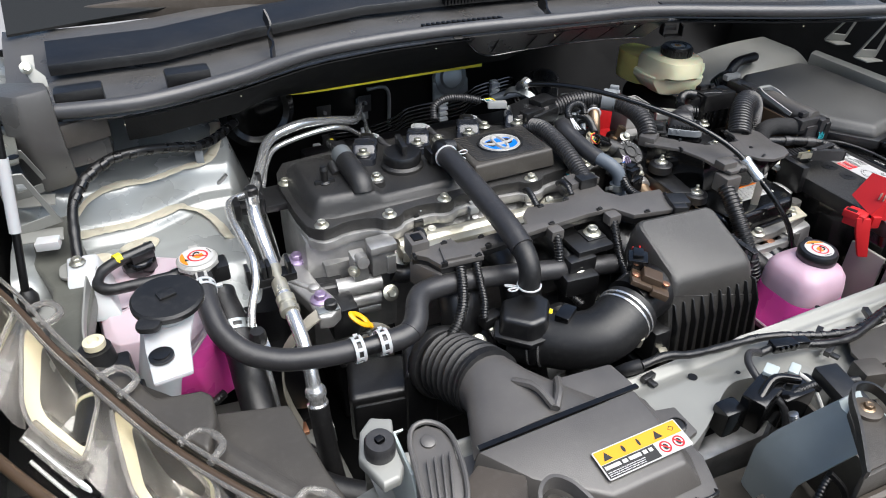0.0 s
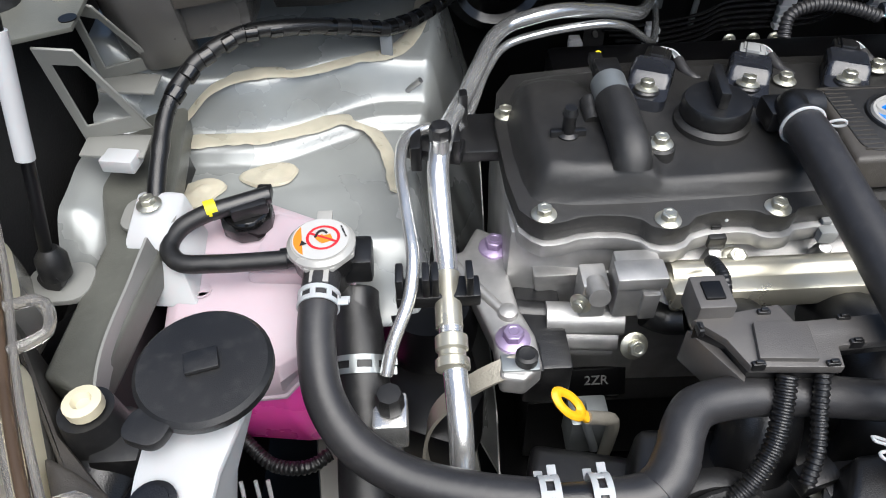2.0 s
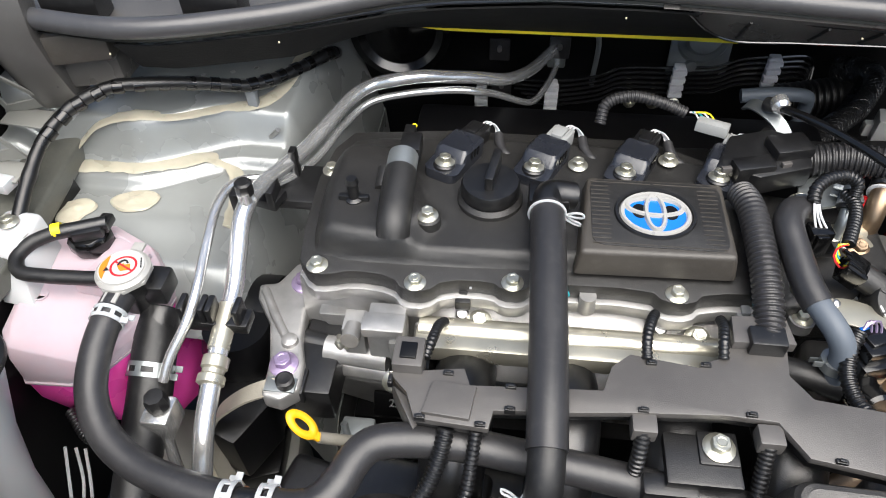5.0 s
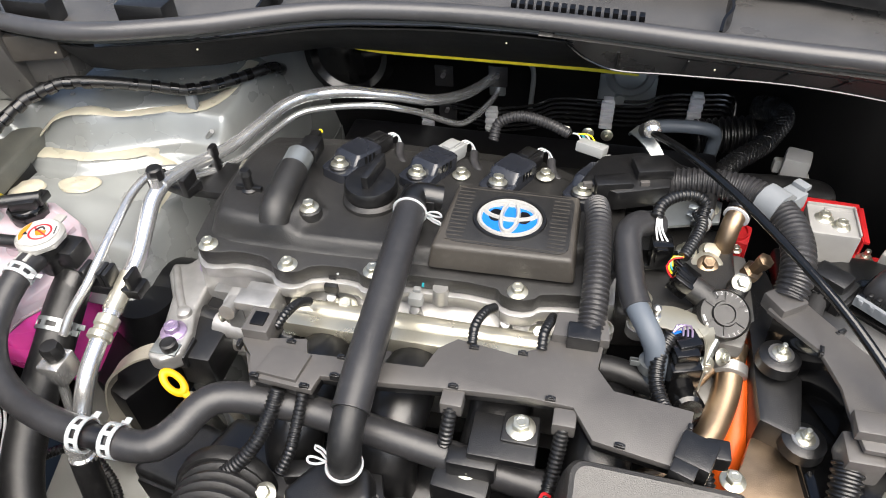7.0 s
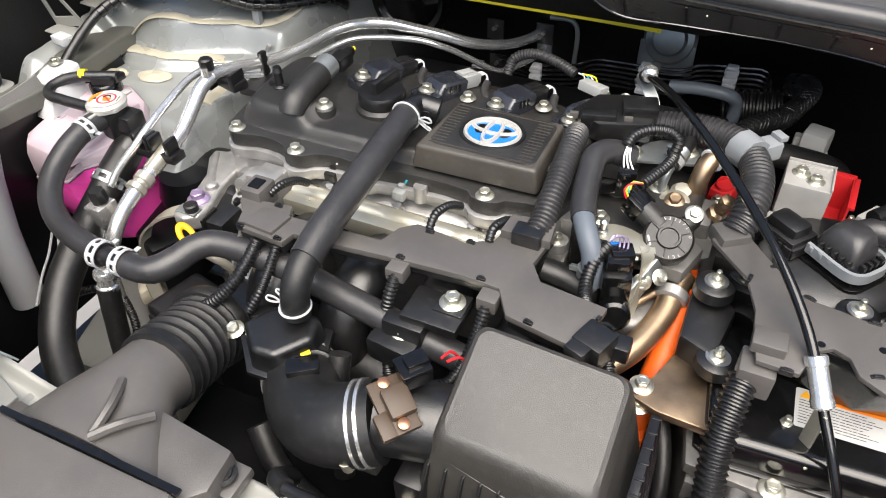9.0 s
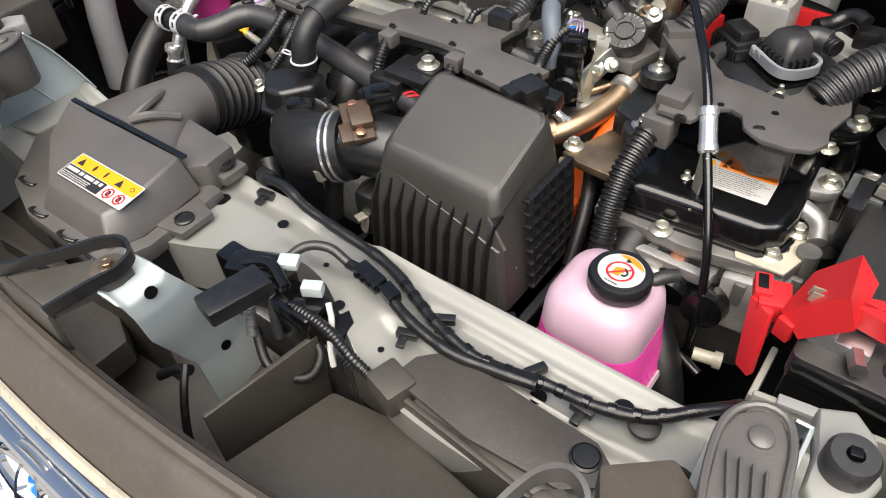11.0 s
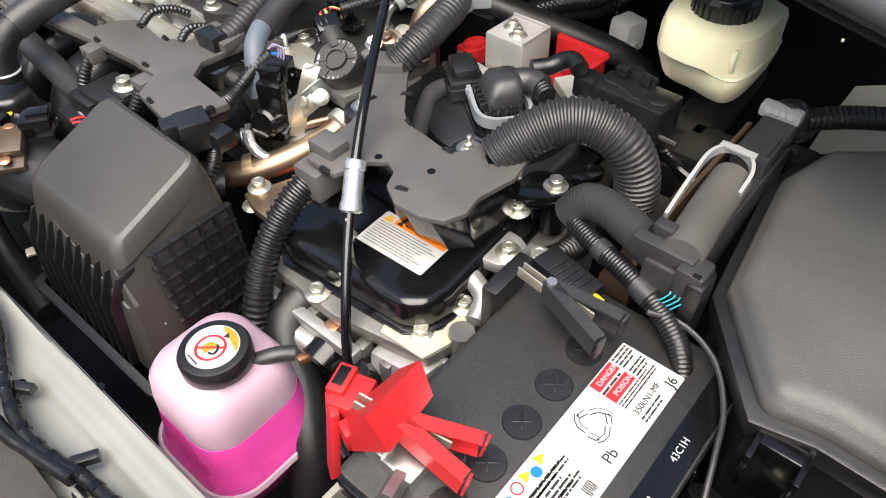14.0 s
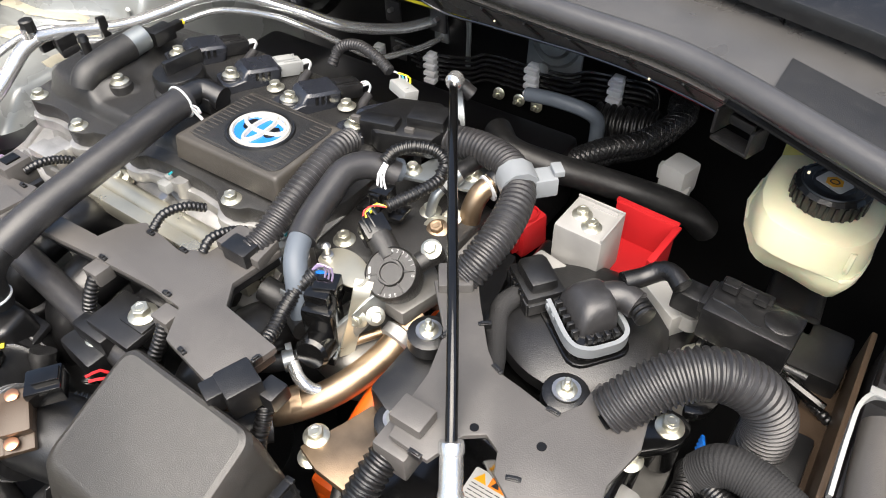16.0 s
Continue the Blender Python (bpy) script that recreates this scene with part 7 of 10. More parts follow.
solid("taped_lead", tube([(0.228, 0.50, 0.815), (0.22, 0.482, 0.81), (0.226, 0.462, 0.80), (0.238, 0.44, 0.795), (0.246, 0.42, 0.79)], 0.0095, 14, wobble=0.12), "fabric", "dark taped lead from inverter plug", "wiring loom")
tm = thing("terminal_block", (0.247, 0.58, 0.78), "silver metal terminal block with two bolts", "terminal block")
part("block", join(box((0.246, 0.590, 0.812), (0.049, 0.049, 0.062), 0.003, rz=-2), box((0.232, 0.548, 0.79), (0.05, 0.03, 0.03), 0.004, rz=-12)), "zincgrey", tm)
part("block_rim", moved(join(*[box(c, s, 0.0005) for c, s in (((0, 0.0225, 0), (0.048, 0.002, 0.004)), ((0.0232, 0, 0), (0.002, 0.046, 0.004)), ((0.006, 0.018, -0.001), (0.026, 0.004, 0.002)))]), Matrix.Translation((0.246, 0.590, 0.844)) @ pose(0, 0, 0, 0, 0, -2)), "zincgrey", tm)
for x, y in ((0.237, 0.592), (0.252, 0.581)):
    bolt((x, y, 0.8425), tm, 0.0105)
rd = thing("red_terminal_cover", (0.285, 0.62, 0.76), "open red plastic terminal cover", "terminal cover")
rm = Matrix.Translation((0.268, 0.652, 0.768)) @ pose(0, 0, 0, 0, 0, -4)
for c, d in (((0, 0.03, 0), (0.066, 0.003, 0.05)), ((0.033, 0, 0), (0.003, 0.06, 0.05)), ((0, 0, -0.022), (0.063, 0.06, 0.003)), ((0, 0.034, 0.024), (0.07, 0.006, 0.004)), ((0.036, 0, 0.024), (0.006, 0.062, 0.004)), ((0.04, -0.042, 0.004), (0.044, 0.024, 0.003)), ((0.04, -0.031, -0.006), (0.044, 0.003, 0.02))):
    part("cover_wall", moved(box(c, d, 0.001), rm), "red", rd)
bolt((0.304, 0.612, 0.7735), rd, 0.0105, stud=True)
ps = solid("grey_bracket_box", join(box((0.335, 0.575, 0.80), (0.06, 0.035, 0.03), 0.003, rz=-35), lathe([(0.01, 0), (0.01, 0.016)], (0.36, 0.56, 0.80), seg=14)), "satin", "pale metal bracket between terminals", "bracket")
rl = thing("fuse_relay_block", (0.39, 0.55, 0.78), "black relay block with hinged lid", "relay block")
fm = Matrix.Translation((0.394, 0.548, 0.836)) @ pose(0, 0, 0, 0, 0, -3)
part("lid", moved(box((0.012, 0, 0.004), (0.07, 0.038, 0.034), 0.003), fm), "black", rl)
part("lid_neck", moved(join(box((-0.034, 0.002, 0.004), (0.034, 0.022, 0.022), 0.004), box((-0.022, 0.004, 0.012), (0.012, 0.03, 0.012), 0.002)), fm), "black", rl)
part("lid_rail", moved(join(box((0.0, 0.016, 0.024), (0.04, 0.005, 0.008), 0.001), box((-0.012, 0.012, 0.026), (0.012, 0.01, 0.008), 0.001), box((0.012, 0.012, 0.025), (0.01, 0.008, 0.006), 0.001)), fm), "black", rl)
part("lid_ridge", moved(join(tube([(-0.02, -0.004, 0.021), (0.0, -0.006, 0.0212), (0.014, -0.012, 0.0212), (0.022, -0.011, 0.0212)], 0.0012, 6), lathe([(0.013, -0.003), (0.013, -0.0018), (0.011, -0.001), (0, -0.001)], (0.032, 0.003, 0.0235), seg=24)), fm), "black", rl)
part("base", moved(join(box((0.012, 0.0, -0.03), (0.062, 0.034, 0.045), 0.003), *[box((-0.012 + 0.016 * i, -0.018, -0.03), (0.004, 0.005, 0.04), 0.001) for i in range(4)]), fm), "gloss", rl)
part("hinge_pin", moved(tube([(0.046, -0.014, -0.004), (0.064, -0.014, -0.004)], 0.0025, 8), fm), "hose", rl)

# rear right: brake master cylinder reservoir
br = thing("brake_fluid_reservoir", (0.415, 0.68, 0.79), "cream translucent brake fluid reservoir", "reservoir")
res_low = [(0.372, 0.70), (0.388, 0.684), (0.408, 0.684), (0.446, 0.673), (0.456, 0.68), (0.46, 0.71), (0.458, 0.778), (0.38, 0.778)]
res_mid = [(0.356, 0.706), (0.383, 0.682), (0.407, 0.672), (0.449, 0.660), (0.463, 0.670), (0.468, 0.71), (0.462, 0.78), (0.36, 0.78)]
res_top = [(0.362, 0.71), (0.376, 0.664), (0.404, 0.654), (0.441, 0.655), (0.463, 0.678), (0.467, 0.72), (0.461, 0.776), (0.366, 0.776)]
rings = [at_height(shrink(rounder(res_low, 1), 0.85), 0.799), at_height(rounder(res_low, 1), 0.803), at_height(rounder(res_mid, 1), 0.826), at_height(rounder(res_mid, 1), 0.834), at_height(rounder(res_top, 1), 0.842), at_height(rounder(res_top, 1), 0.862), at_height(shrink(rounder(res_top, 1), 0.95), 0.871), at_height(shrink(rounder(res_top, 1), 0.8), 0.875)]
part("reservoir_body", loft(rings), "cream", br, sharp=34)
part("reservoir_seam", loft([at_height(shrink(rounder(res_mid, 1), k), z) for k, z in ((1.0, 0.8335), (1.022, 0.835), (1.0, 0.8375))]), "cream", br)
for a in ((0.398, 0.662), (0.452, 0.664)):
    part("body_rib", tube([(a[0], a[1] + 0.004, 0.842), (a[0], a[1], 0.852), (a[0], a[1] + 0.003, 0.866)], 0.0028, 8), "cream", br)
part("fluid_chamber", loft([at_height(rounder([(0.368, 0.745), (0.36, 0.84), (0.43, 0.85), (0.44, 0.75)]), z) for z in (0.80, 0.808, 0.85, 0.858)], 0.002), "brakefluid", br, "yellow brake fluid chamber", sharp=75)
rcap = part("cap", lathe([(0.0285, 0), (0.030, 0.003), (0.030, 0.017), (0.027, 0.020), (0.018, 0.021), (0.017, 0.0195), (0, 0.0195)], (0.417, 0.71, 0.873), seg=18), "black", br, "black ridged filler cap", sharp=12)
for i in range(26):
    a = i * math.tau / 26
    part("grip", box((0.417 + 0.0298 * math.cos(a), 0.71 + 0.0298 * math.sin(a), 0.8825), (0.003, 0.0032, 0.014), 0.0008, rz=math.degrees(a)), "black", rcap)
part("cap_ring", oval_ring(0.417, 0.71, 0.0265, 0.0265, 0.003, 0.8928, 0.8945), "black", rcap)
part("cap_mark", moved(prism(rounded(-0.0125, 0.0125, -0.0095, 0.0095, 0.003), 0, 0.0006, 0), Matrix.Translation((0.417, 0.71, 0.8928)) @ pose(0, 0, 0, 0, 0, -25)), "lab_white", rcap, "white and yellow cap mark")
part("cap_symbol", moved(join(prism(hexagon(0.0075), 0.0006, 0.001, 0)), Matrix.Translation((0.417, 0.71, 0.8928)) @ pose(0, 0, 0, 0, 0, -25)), "lab_yellow", rcap)
part("cap_symbol_ring", moved(oval_ring(0, 0, 0.0042, 0.0036, 0.0012, 0.001, 0.0013, 20), Matrix.Translation((0.417, 0.71, 0.8928))), "lab_black", br)
br.matrix_basis = Matrix.Translation((0, -0.03, 0.008)) @ br.matrix_basis
mc = thing("brake_master_cylinder", (0.42, 0.66, 0.72), "dark cast brake cylinder below reservoir", "brake cylinder")
part("cylinder", join(tube([(0.44, 0.55, 0.765), (0.43, 0.66, 0.765), (0.42, 0.8, 0.765)], 0.026, 18), box((0.43, 0.62, 0.78), (0.05, 0.03, 0.03), 0.005), box((0.46, 0.60, 0.77), (0.05, 0.06, 0.05), 0.006)), "black", mc)
part("sensor", join(lathe([(0.011, 0), (0.011, 0.02)], (0.405, 0.603, 0.79), (-0.3, -1, 0.3), 14), tube([(0.4, 0.59, 0.795), (0.42, 0.57, 0.79), (0.455, 0.555, 0.79), (0.48, 0.55, 0.785)], 0.0045, 8)), "gloss", mc)
part("sensor_wires", tube([(0.40, 0.588, 0.80), (0.408, 0.575, 0.802), (0.42, 0.568, 0.795)], 0.0018, 6), "connector", mc)
part("nut", lathe([(0.012, 0), (0.012, 0.01)], (0.387, 0.612, 0.785), (-0.2, -1, 0.4), 6), "brown", mc)
solid("white_actuator", join(box((0.262, 0.812, 0.75), (0.034, 0.034, 0.042), 0.006, rz=-15), box((0.274, 0.80, 0.73), (0.014, 0.022, 0.03), 0.004), box((0.245, 0.82, 0.745), (0.02, 0.012, 0.02), 0.003)), "lab_white", "pale grey plastic actuator box at firewall", "actuator")
solid("heater_pipe", tube([(0.07, 0.715, 0.80), (0.10, 0.69, 0.80), (0.15, 0.70, 0.79), (0.20, 0.725, 0.775), (0.245, 0.745, 0.762), (0.29, 0.77, 0.74), (0.31, 0.80, 0.70)], 0.0165, 18, 0.008), "rubber", "thick black heater pipe behind engine", "pipe")
for a, top in ((0.0, 0.80), (0.02, 0.79)):
    bh_ = thing("braided_hose", (0.17, 0.78, 0.76), "black braided hose by firewall", "hose", "braided heater hoses")
    run = [(0.125, 0.72 + a, 0.755 - a * 0.5), (0.15, 0.745 + a, 0.768 - a), (0.18, 0.775 + a, 0.78 - a), (0.215, 0.81 + a, 0.785 - a), (0.238, 0.85 + a, top), (0.235, 0.885, top - 0.005), (0.215, 0.915, top - 0.02)]
    part("hose_core", tube(run, 0.0126, 16, 0.006), "tape", bh_)
    mid_line = spline(run, 0.004)
    for turn in (1, -1):
        for ph in range(8):
            pts = []
            for i in range(1, len(mid_line) - 1):
                d = (mid_line[i + 1] - mid_line[i - 1]).normalized()
                side = d.cross(Vector((0, 0, 1))).normalized()
                up = side.cross(d)
                ang = turn * i * 0.55 + ph * math.pi / 4
                pts.append(mid_line[i] + (side * math.cos(ang) + up * math.sin(ang)) * 0.0127)
            part("braid_strand", tube(pts, 0.0008, 5, 0.004), "tape", bh_)
solid("heater_hose", tube([(0.06, 0.80, 0.80), (0.10, 0.80, 0.805), (0.14, 0.805, 0.80), (0.15, 0.815, 0.785), (0.15, 0.82, 0.74)], 0.009, 14), "bluehose", "grey-blue heater hose beside the firewall", "hose")
solid("corrugated_boot", tube([(0.13, 0.86, 0.75), (0.17, 0.865, 0.755), (0.21, 0.87, 0.76)], 0.026, 18, ribs=(0.009, 0.004)), "rubber", "ribbed black rubber boot at firewall", "boot")

# right strut tower seen past the fuse box
def tower_r(u, v):
    x, y = 0.53 + 0.31 * u, 0.58 + 0.26 * v
    z = 0.765 + 0.05 * smooth(0.62, 0.75, y) - 0.05 * (1 - u) ** 3
    return (x, y, z - 0.06 * smooth(0.62, 0.56, y))


twr = thing("strut_tower", (0.65, 0.7, 0.5), "silver strut tower panel behind fuse box", "strut tower")
part("tower_top", shell(tower_r, 24, 24, 0.0015), "silver", twr, sharp=60)
part("sealer_bead", tube([(0.53, 0.60, 0.782), (0.58, 0.595, 0.785), (0.66, 0.58, 0.772)], 0.005, 8, squash=0.5, wobble=0.3), "sealer", twr)
part("stud", join(lathe([(0.006, 0), (0.006, 0.022)], (0.53, 0.625, 0.80), (-0.3, -0.6, 0.6), 12), box((0.535, 0.63, 0.795), (0.03, 0.025, 0.015), 0.003)), "black", twr)
conduit([(0.52, 0.63, 0.83), (0.56, 0.66, 0.835), (0.62, 0.70, 0.83), (0.70, 0.73, 0.82)], 0.011, "black corrugated conduit over strut tower", pitch=0.005)

# ECU connector with lever
ec = thing("ecu_connector", (0.515, 0.5, 0.76), "grey lever connector with taped looms", "connector")
part("back_plate", join(box((0.4905, 0.51, 0.79), (0.005, 0.20, 0.075), 0.002), box((0.478, 0.51, 0.765), (0.03, 0.2, 0.02), 0.003)), "sensor", ec)
part("housing", join(box((0.516, 0.50, 0.80), (0.034, 0.20, 0.05), 0.004), box((0.515, 0.575, 0.832), (0.03, 0.07, 0.02), 0.003), box((0.515, 0.562, 0.842), (0.024, 0.03, 0.006), 0.002)), "hose", ec)
part("barrel", tube([(0.522, 0.412, 0.832), (0.517, 0.46, 0.834), (0.514, 0.512, 0.836)], 0.0165, 18, 0.01), "grey", ec)
part("lever_frame", join(ribbon([(0.494, 0.44, 0.836), (0.4915, 0.485, 0.8455), (0.492, 0.512, 0.851), (0.4985, 0.5235, 0.853), (0.509, 0.5265, 0.8535), (0.5205, 0.522, 0.8525), (0.5275, 0.511, 0.8495), (0.529, 0.488, 0.843)], 0.0075, 0.003, (0, 0, 1), 0.004), box((0.509, 0.5245, 0.8555), (0.03, 0.007, 0.003), 0.001)), "connector", ec, "pale grey lever frame")
part("end_cap", join(box((0.512, 0.612, 0.845), (0.036, 0.014, 0.012), 0.003), *[lathe([(0.003, 0), (0.003, 0.001)], (0.503 + 0.006 * i, 0.6045, 0.848), (0, -1, 0.3), 8) for i in range(4)]), "connector", ec, "pale slotted end cap")
part("clip_block", join(box((0.51, 0.415, 0.828), (0.05, 0.022, 0.02), 0.003), box((0.536, 0.407, 0.82), (0.022, 0.024, 0.032), 0.004), box((0.503, 0.421, 0.842), (0.016, 0.012, 0.01), 0.002)), "hose", ec)
part("lever_end", box((0.543, 0.405, 0.80), (0.014, 0.026, 0.06), 0.004), "black", ec)
part("latch_hole", box((0.496, 0.418, 0.8395), (0.007, 0.006, 0.003), 0.0005), "dark", ec)
part("latch_hole", box((0.541, 0.398, 0.832), (0.006, 0.003, 0.01), 0.0005), "dark", ec)
part("terminal_wires", join(*[tube([(0.52 + 0.006 * i, 0.408, 0.818), (0.528 + 0.004 * i, 0.395, 0.812), (0.52 + 0.004 * i, 0.39, 0.80)], 0.0007, 6) for i in range(4)]), "teal", ec, "coloured wires")
part("cable_boot", tube([(0.512, 0.612, 0.838), (0.518, 0.632, 0.832), (0.522, 0.655, 0.81)], 0.0165, 14, ribs=(0.008, 0.0018)), "black", ec)
solid("taped_loom", tube([(0.418, 0.43, 0.80), (0.43, 0.435, 0.818), (0.452, 0.434, 0.822), (0.485, 0.424, 0.82), (0.515, 0.415, 0.815)], 0.0155, 16, ribs=(0.0022, 0.0004)), "fabric", "thick fabric-taped loom into connector", "wiring loom")
lb = thing("sleeved_loom", (0.49, 0.4, 0.78), "black sleeved loom with blue wires", "wiring loom")
part("sleeve", tube([(0.425, 0.425, 0.802), (0.45, 0.414, 0.802), (0.485, 0.404, 0.80), (0.52, 0.392, 0.795), (0.55, 0.376, 0.785), (0.565, 0.36, 0.765), (0.57, 0.35, 0.73)], 0.0088, 14, ribs=(0.003, 0.0005)), "tape", lb)
part("tape_band", tube([(0.458, 0.411, 0.802), (0.468, 0.408, 0.8015)], 0.0096, 14), "hose", lb)
part("tape_band", tube([(0.50, 0.399, 0.798), (0.515, 0.394, 0.796)], 0.0096, 14), "hose", lb)
part("bare_wires", join(*[tube([(0.425, 0.425 + 0.003 * i, 0.804), (0.416, 0.434 + 0.003 * i, 0.81), (0.41, 0.45 + 0.004 * i, 0.80)], 0.0018, 6) for i in range(4)]), "blue", lb, "bare blue wires")

# battery
bt = thing("battery", (0.512, 0.27, 0.59), "black car battery with white and red label", "battery")
part("battery_case", box((0.512, 0.27, 0.675), (0.172, 0.236, 0.17), 0.006), "gloss", bt)
part("battery_lid", prism(rounded(0.424, 0.602, 0.150, 0.392, 0.008, 3), 0.752, 0.7785, 0.003), "cover", bt)
part("lid_step", box((0.59, 0.27, 0.776), (0.02, 0.23, 0.008), 0.002), "gloss", bt)
part("front_ledge", box((0.512, 0.153, 0.765), (0.17, 0.012, 0.02), 0.003), "gloss", bt)
for y in (0.178, 0.217, 0.256, 0.295, 0.334):
    vp = part("vent_plug", lathe([(0.0135, 0), (0.0132, 0.0008), (0.0, 0.001)], (0.497, y, 0.7784), seg=26), "black", bt)
    part("vent_ring", oval_ring(0.497, y, 0.0138, 0.0138, 0.0007, 0.7783, 0.7788), "dark", vp)
    for a in (40, -50):
        part("vent_cross", box((0.497, y, 0.7797), (0.014, 0.0018, 0.0012), 0.0005, rz=a), "black", vp)
bm_ = Matrix.Translation((0.516, 0.178, 0.7792))
LW, LH = 0.05, 0.18
part("label", moved(prism(rounded(0, LW, 0, LH, 0.001), 0, 0.0004, 0), bm_), "lab_white", bt, "white battery caution label")
part("grey_field", moved(sheet([(0.001, 0.083), (LW - 0.001, 0.083), (LW - 0.001, 0.128), (0.001, 0.128)], 0.0007), bm_), "lab_grey", bt)
tn = lambda x, y, z=0.001: bm_ @ Matrix.Translation((x, y, z)) @ pose(0, 0, 0, 0, 0, 90)
for x0, x1, y0, y1 in ((0.001, 0.010, 0.131, 0.158), (0.014, 0.023, 0.131, 0.158), (0.036, 0.048, 0.002, 0.03)):
    part("red_field", moved(sheet([(x0, y0), (x1, y0), (x1, y1), (x0, y1)], 0.0007), bm_), "lab_red", bt)
writing("DANGER", 0.0058, tn(0.0078, 0.147), "lab_white", bt, depth=0.0001)
writing("POISON", 0.0058, tn(0.0208, 0.147), "lab_white", bt, depth=0.0001)
writing("Pb", 0.011, tn(0.044, 0.094), "lab_black", bt, depth=0.0001)
writing("J6", 0.011, tn(0.0475, 0.171), "lab_black", bt, depth=0.0001)
writing("350LN1-MF", 0.0066, tn(0.0395, 0.148), "lab_black", bt, depth=0.0001)
part("print", moved(join(*[moved(bars(0, l, 0, w, n, random.Random(20 + i), 0.45, 0.001), Matrix.Translation((x, y, 0)) @ pose(0, 0, 0, 0, 0, 90)) for i, (x, y, l, w, n) in enumerate(((0.0145, 0.131, 0.03, 0.004, 1), (0.031, 0.131, 0.045, 0.007, 3), (0.0475, 0.131, 0.03, 0.006, 2), (0.013, 0.16, 0.018, 0.012, 4), (0.024, 0.16, 0.018, 0.009, 3), (0.022, 0.034, 0.045, 0.006, 2), (0.033, 0.006, 0.072, 0.018, 5), (0.035, 0.036, 0.04, 0.006, 2)))]), bm_), "lab_black", bt)
for y in (0.060, 0.044):
    part("triangle_sign", moved(sheet([(0.002, y), (0.010, y), (0.006, y + 0.008)], 0.0008), bm_), "lab_yellow", bt)
part("round_sign", moved(join(sheet(ellipse(0.010, 0.054, 0.004, 0.004, 20), 0.0009), sheet(ellipse(0.009, 0.026, 0.0042, 0.0042, 20), 0.0008)), bm_), "blue", bt)
part("no_sign", moved(join(oval_ring(0.007, 0.037, 0.0045, 0.0045, 0.001, 0.0006, 0.001, 20), oval_ring(0.007, 0.012, 0.0045, 0.0045, 0.001, 0.0006, 0.001, 20)), bm_), "lab_red", bt)
part("recycling_arrows", moved(join(*[moved(join(ribbon([(-0.007, 0.005, 0.001), (-0.002, 0.012, 0.001), (0.005, 0.012, 0.001)], 0.004, 0.0003, (0.5, -0.6, 0)), ribbon([(0.003, 0.012, 0.001), (0.008, 0.006, 0.001)], 0.004, 0.0003, (0.6, 0.5, 0))), pose(0, 0, 0, 0, 0, a)) for a in (0, 120, 240)]), bm_ @ Matrix.Translation((0.02, 0.108, 0))), "lab_black", bt)
part("grey_lines", moved(join(*[moved(join(ribbon([(-0.007, 0.005, 0.0012), (-0.002, 0.012, 0.0012), (0.005, 0.012, 0.0012)], 0.0026, 0.0003, (0.5, -0.6, 0)), ribbon([(0.003, 0.012, 0.0012), (0.008, 0.006, 0.0012)], 0.0026, 0.0003, (0.6, 0.5, 0))), pose(0, 0, 0, 0, 0, a)) for a in (0, 120, 240)]), bm_ @ Matrix.Translation((0.02, 0.108, 0))), "lab_grey", bt)
part("code_square", moved(bars(0, 0.009, 0, 0.009, 6, random.Random(44), 0.6, 0.001), bm_ @ Matrix.Translation((0.038, 0.062, 0))), "lab_black", bt)
writing("43C1H", 0.0072, Matrix.Translation((0.5915, 0.305, 0.7802)) @ pose(0, 0, 0, 0, 0, 90), "lab_white", bt, depth=0.0001)
part("stamp_bars", moved(bars(0, 0.03, 0, 0.006, 1, random.Random(3), 0.8, 0.0), Matrix.Translation((0.594, 0.235, 0.7804)) @ pose(0, 0, 0, 0, 0, 90)), "lab_white", bt)
for y in (0.20, 0.26, 0.32):
    part("case_rib", box((0.6, y, 0.69), (0.006, 0.004, 0.11), 0.001), "gloss", bt)
tray = thing("battery_shield", (0.48, 0.14, 0.62), "grey board battery shield with clipped edge", "shield")
part("shield_front", box((0.487, 0.137, 0.672), (0.15, 0.006, 0.15), 0.002, rz=8), "boxgrey", tray)
part("shield_side", box((0.412, 0.165, 0.66), (0.006, 0.06, 0.14), 0.002), "boxgrey", tray)
for c, d in (((0.455, 0.132, 0.748), (0.05, 0.01, 0.006)), ((0.53, 0.143, 0.748), (0.03, 0.01, 0.006))):
    part("edge_clip", box(c, d, 0.001, rz=8), "connector", tray)
nt = thing("negative_terminal", (0.43, 0.37, 0.77), "battery sensor terminal with bolt and plug", "battery terminal")
part("sensor_block", join(box((0.452, 0.378, 0.787), (0.056, 0.026, 0.02), 0.003, rz=-12), *[box((0.442 + 0.0065 * i, 0.379 - 0.0014 * i, 0.797), (0.003, 0.024, 0.003), 0.0006, rz=-12) for i in range(5)]), "black", nt)
part("terminal_plate", box((0.42, 0.382, 0.778), (0.034, 0.034, 0.008), 0.002), "tin", nt)
part("copper_plate", box((0.428, 0.366, 0.772), (0.03, 0.016, 0.012), 0.001), "copper", nt)
bolt((0.421, 0.384, 0.782), nt, 0.0155)
part("holder", join(box((0.418, 0.345, 0.775), (0.014, 0.05, 0.05), 0.002), box((0.45, 0.352, 0.765), (0.05, 0.012, 0.02), 0.002)), "black", nt)
part("plug_wires", join(*[tube([(0.478, 0.374, 0.792), (0.488, 0.37 - 0.004 * i, 0.796), (0.496, 0.362, 0.79)], 0.0015, 6) for i in range(2)]), "trim", nt, "thin yellow wires")


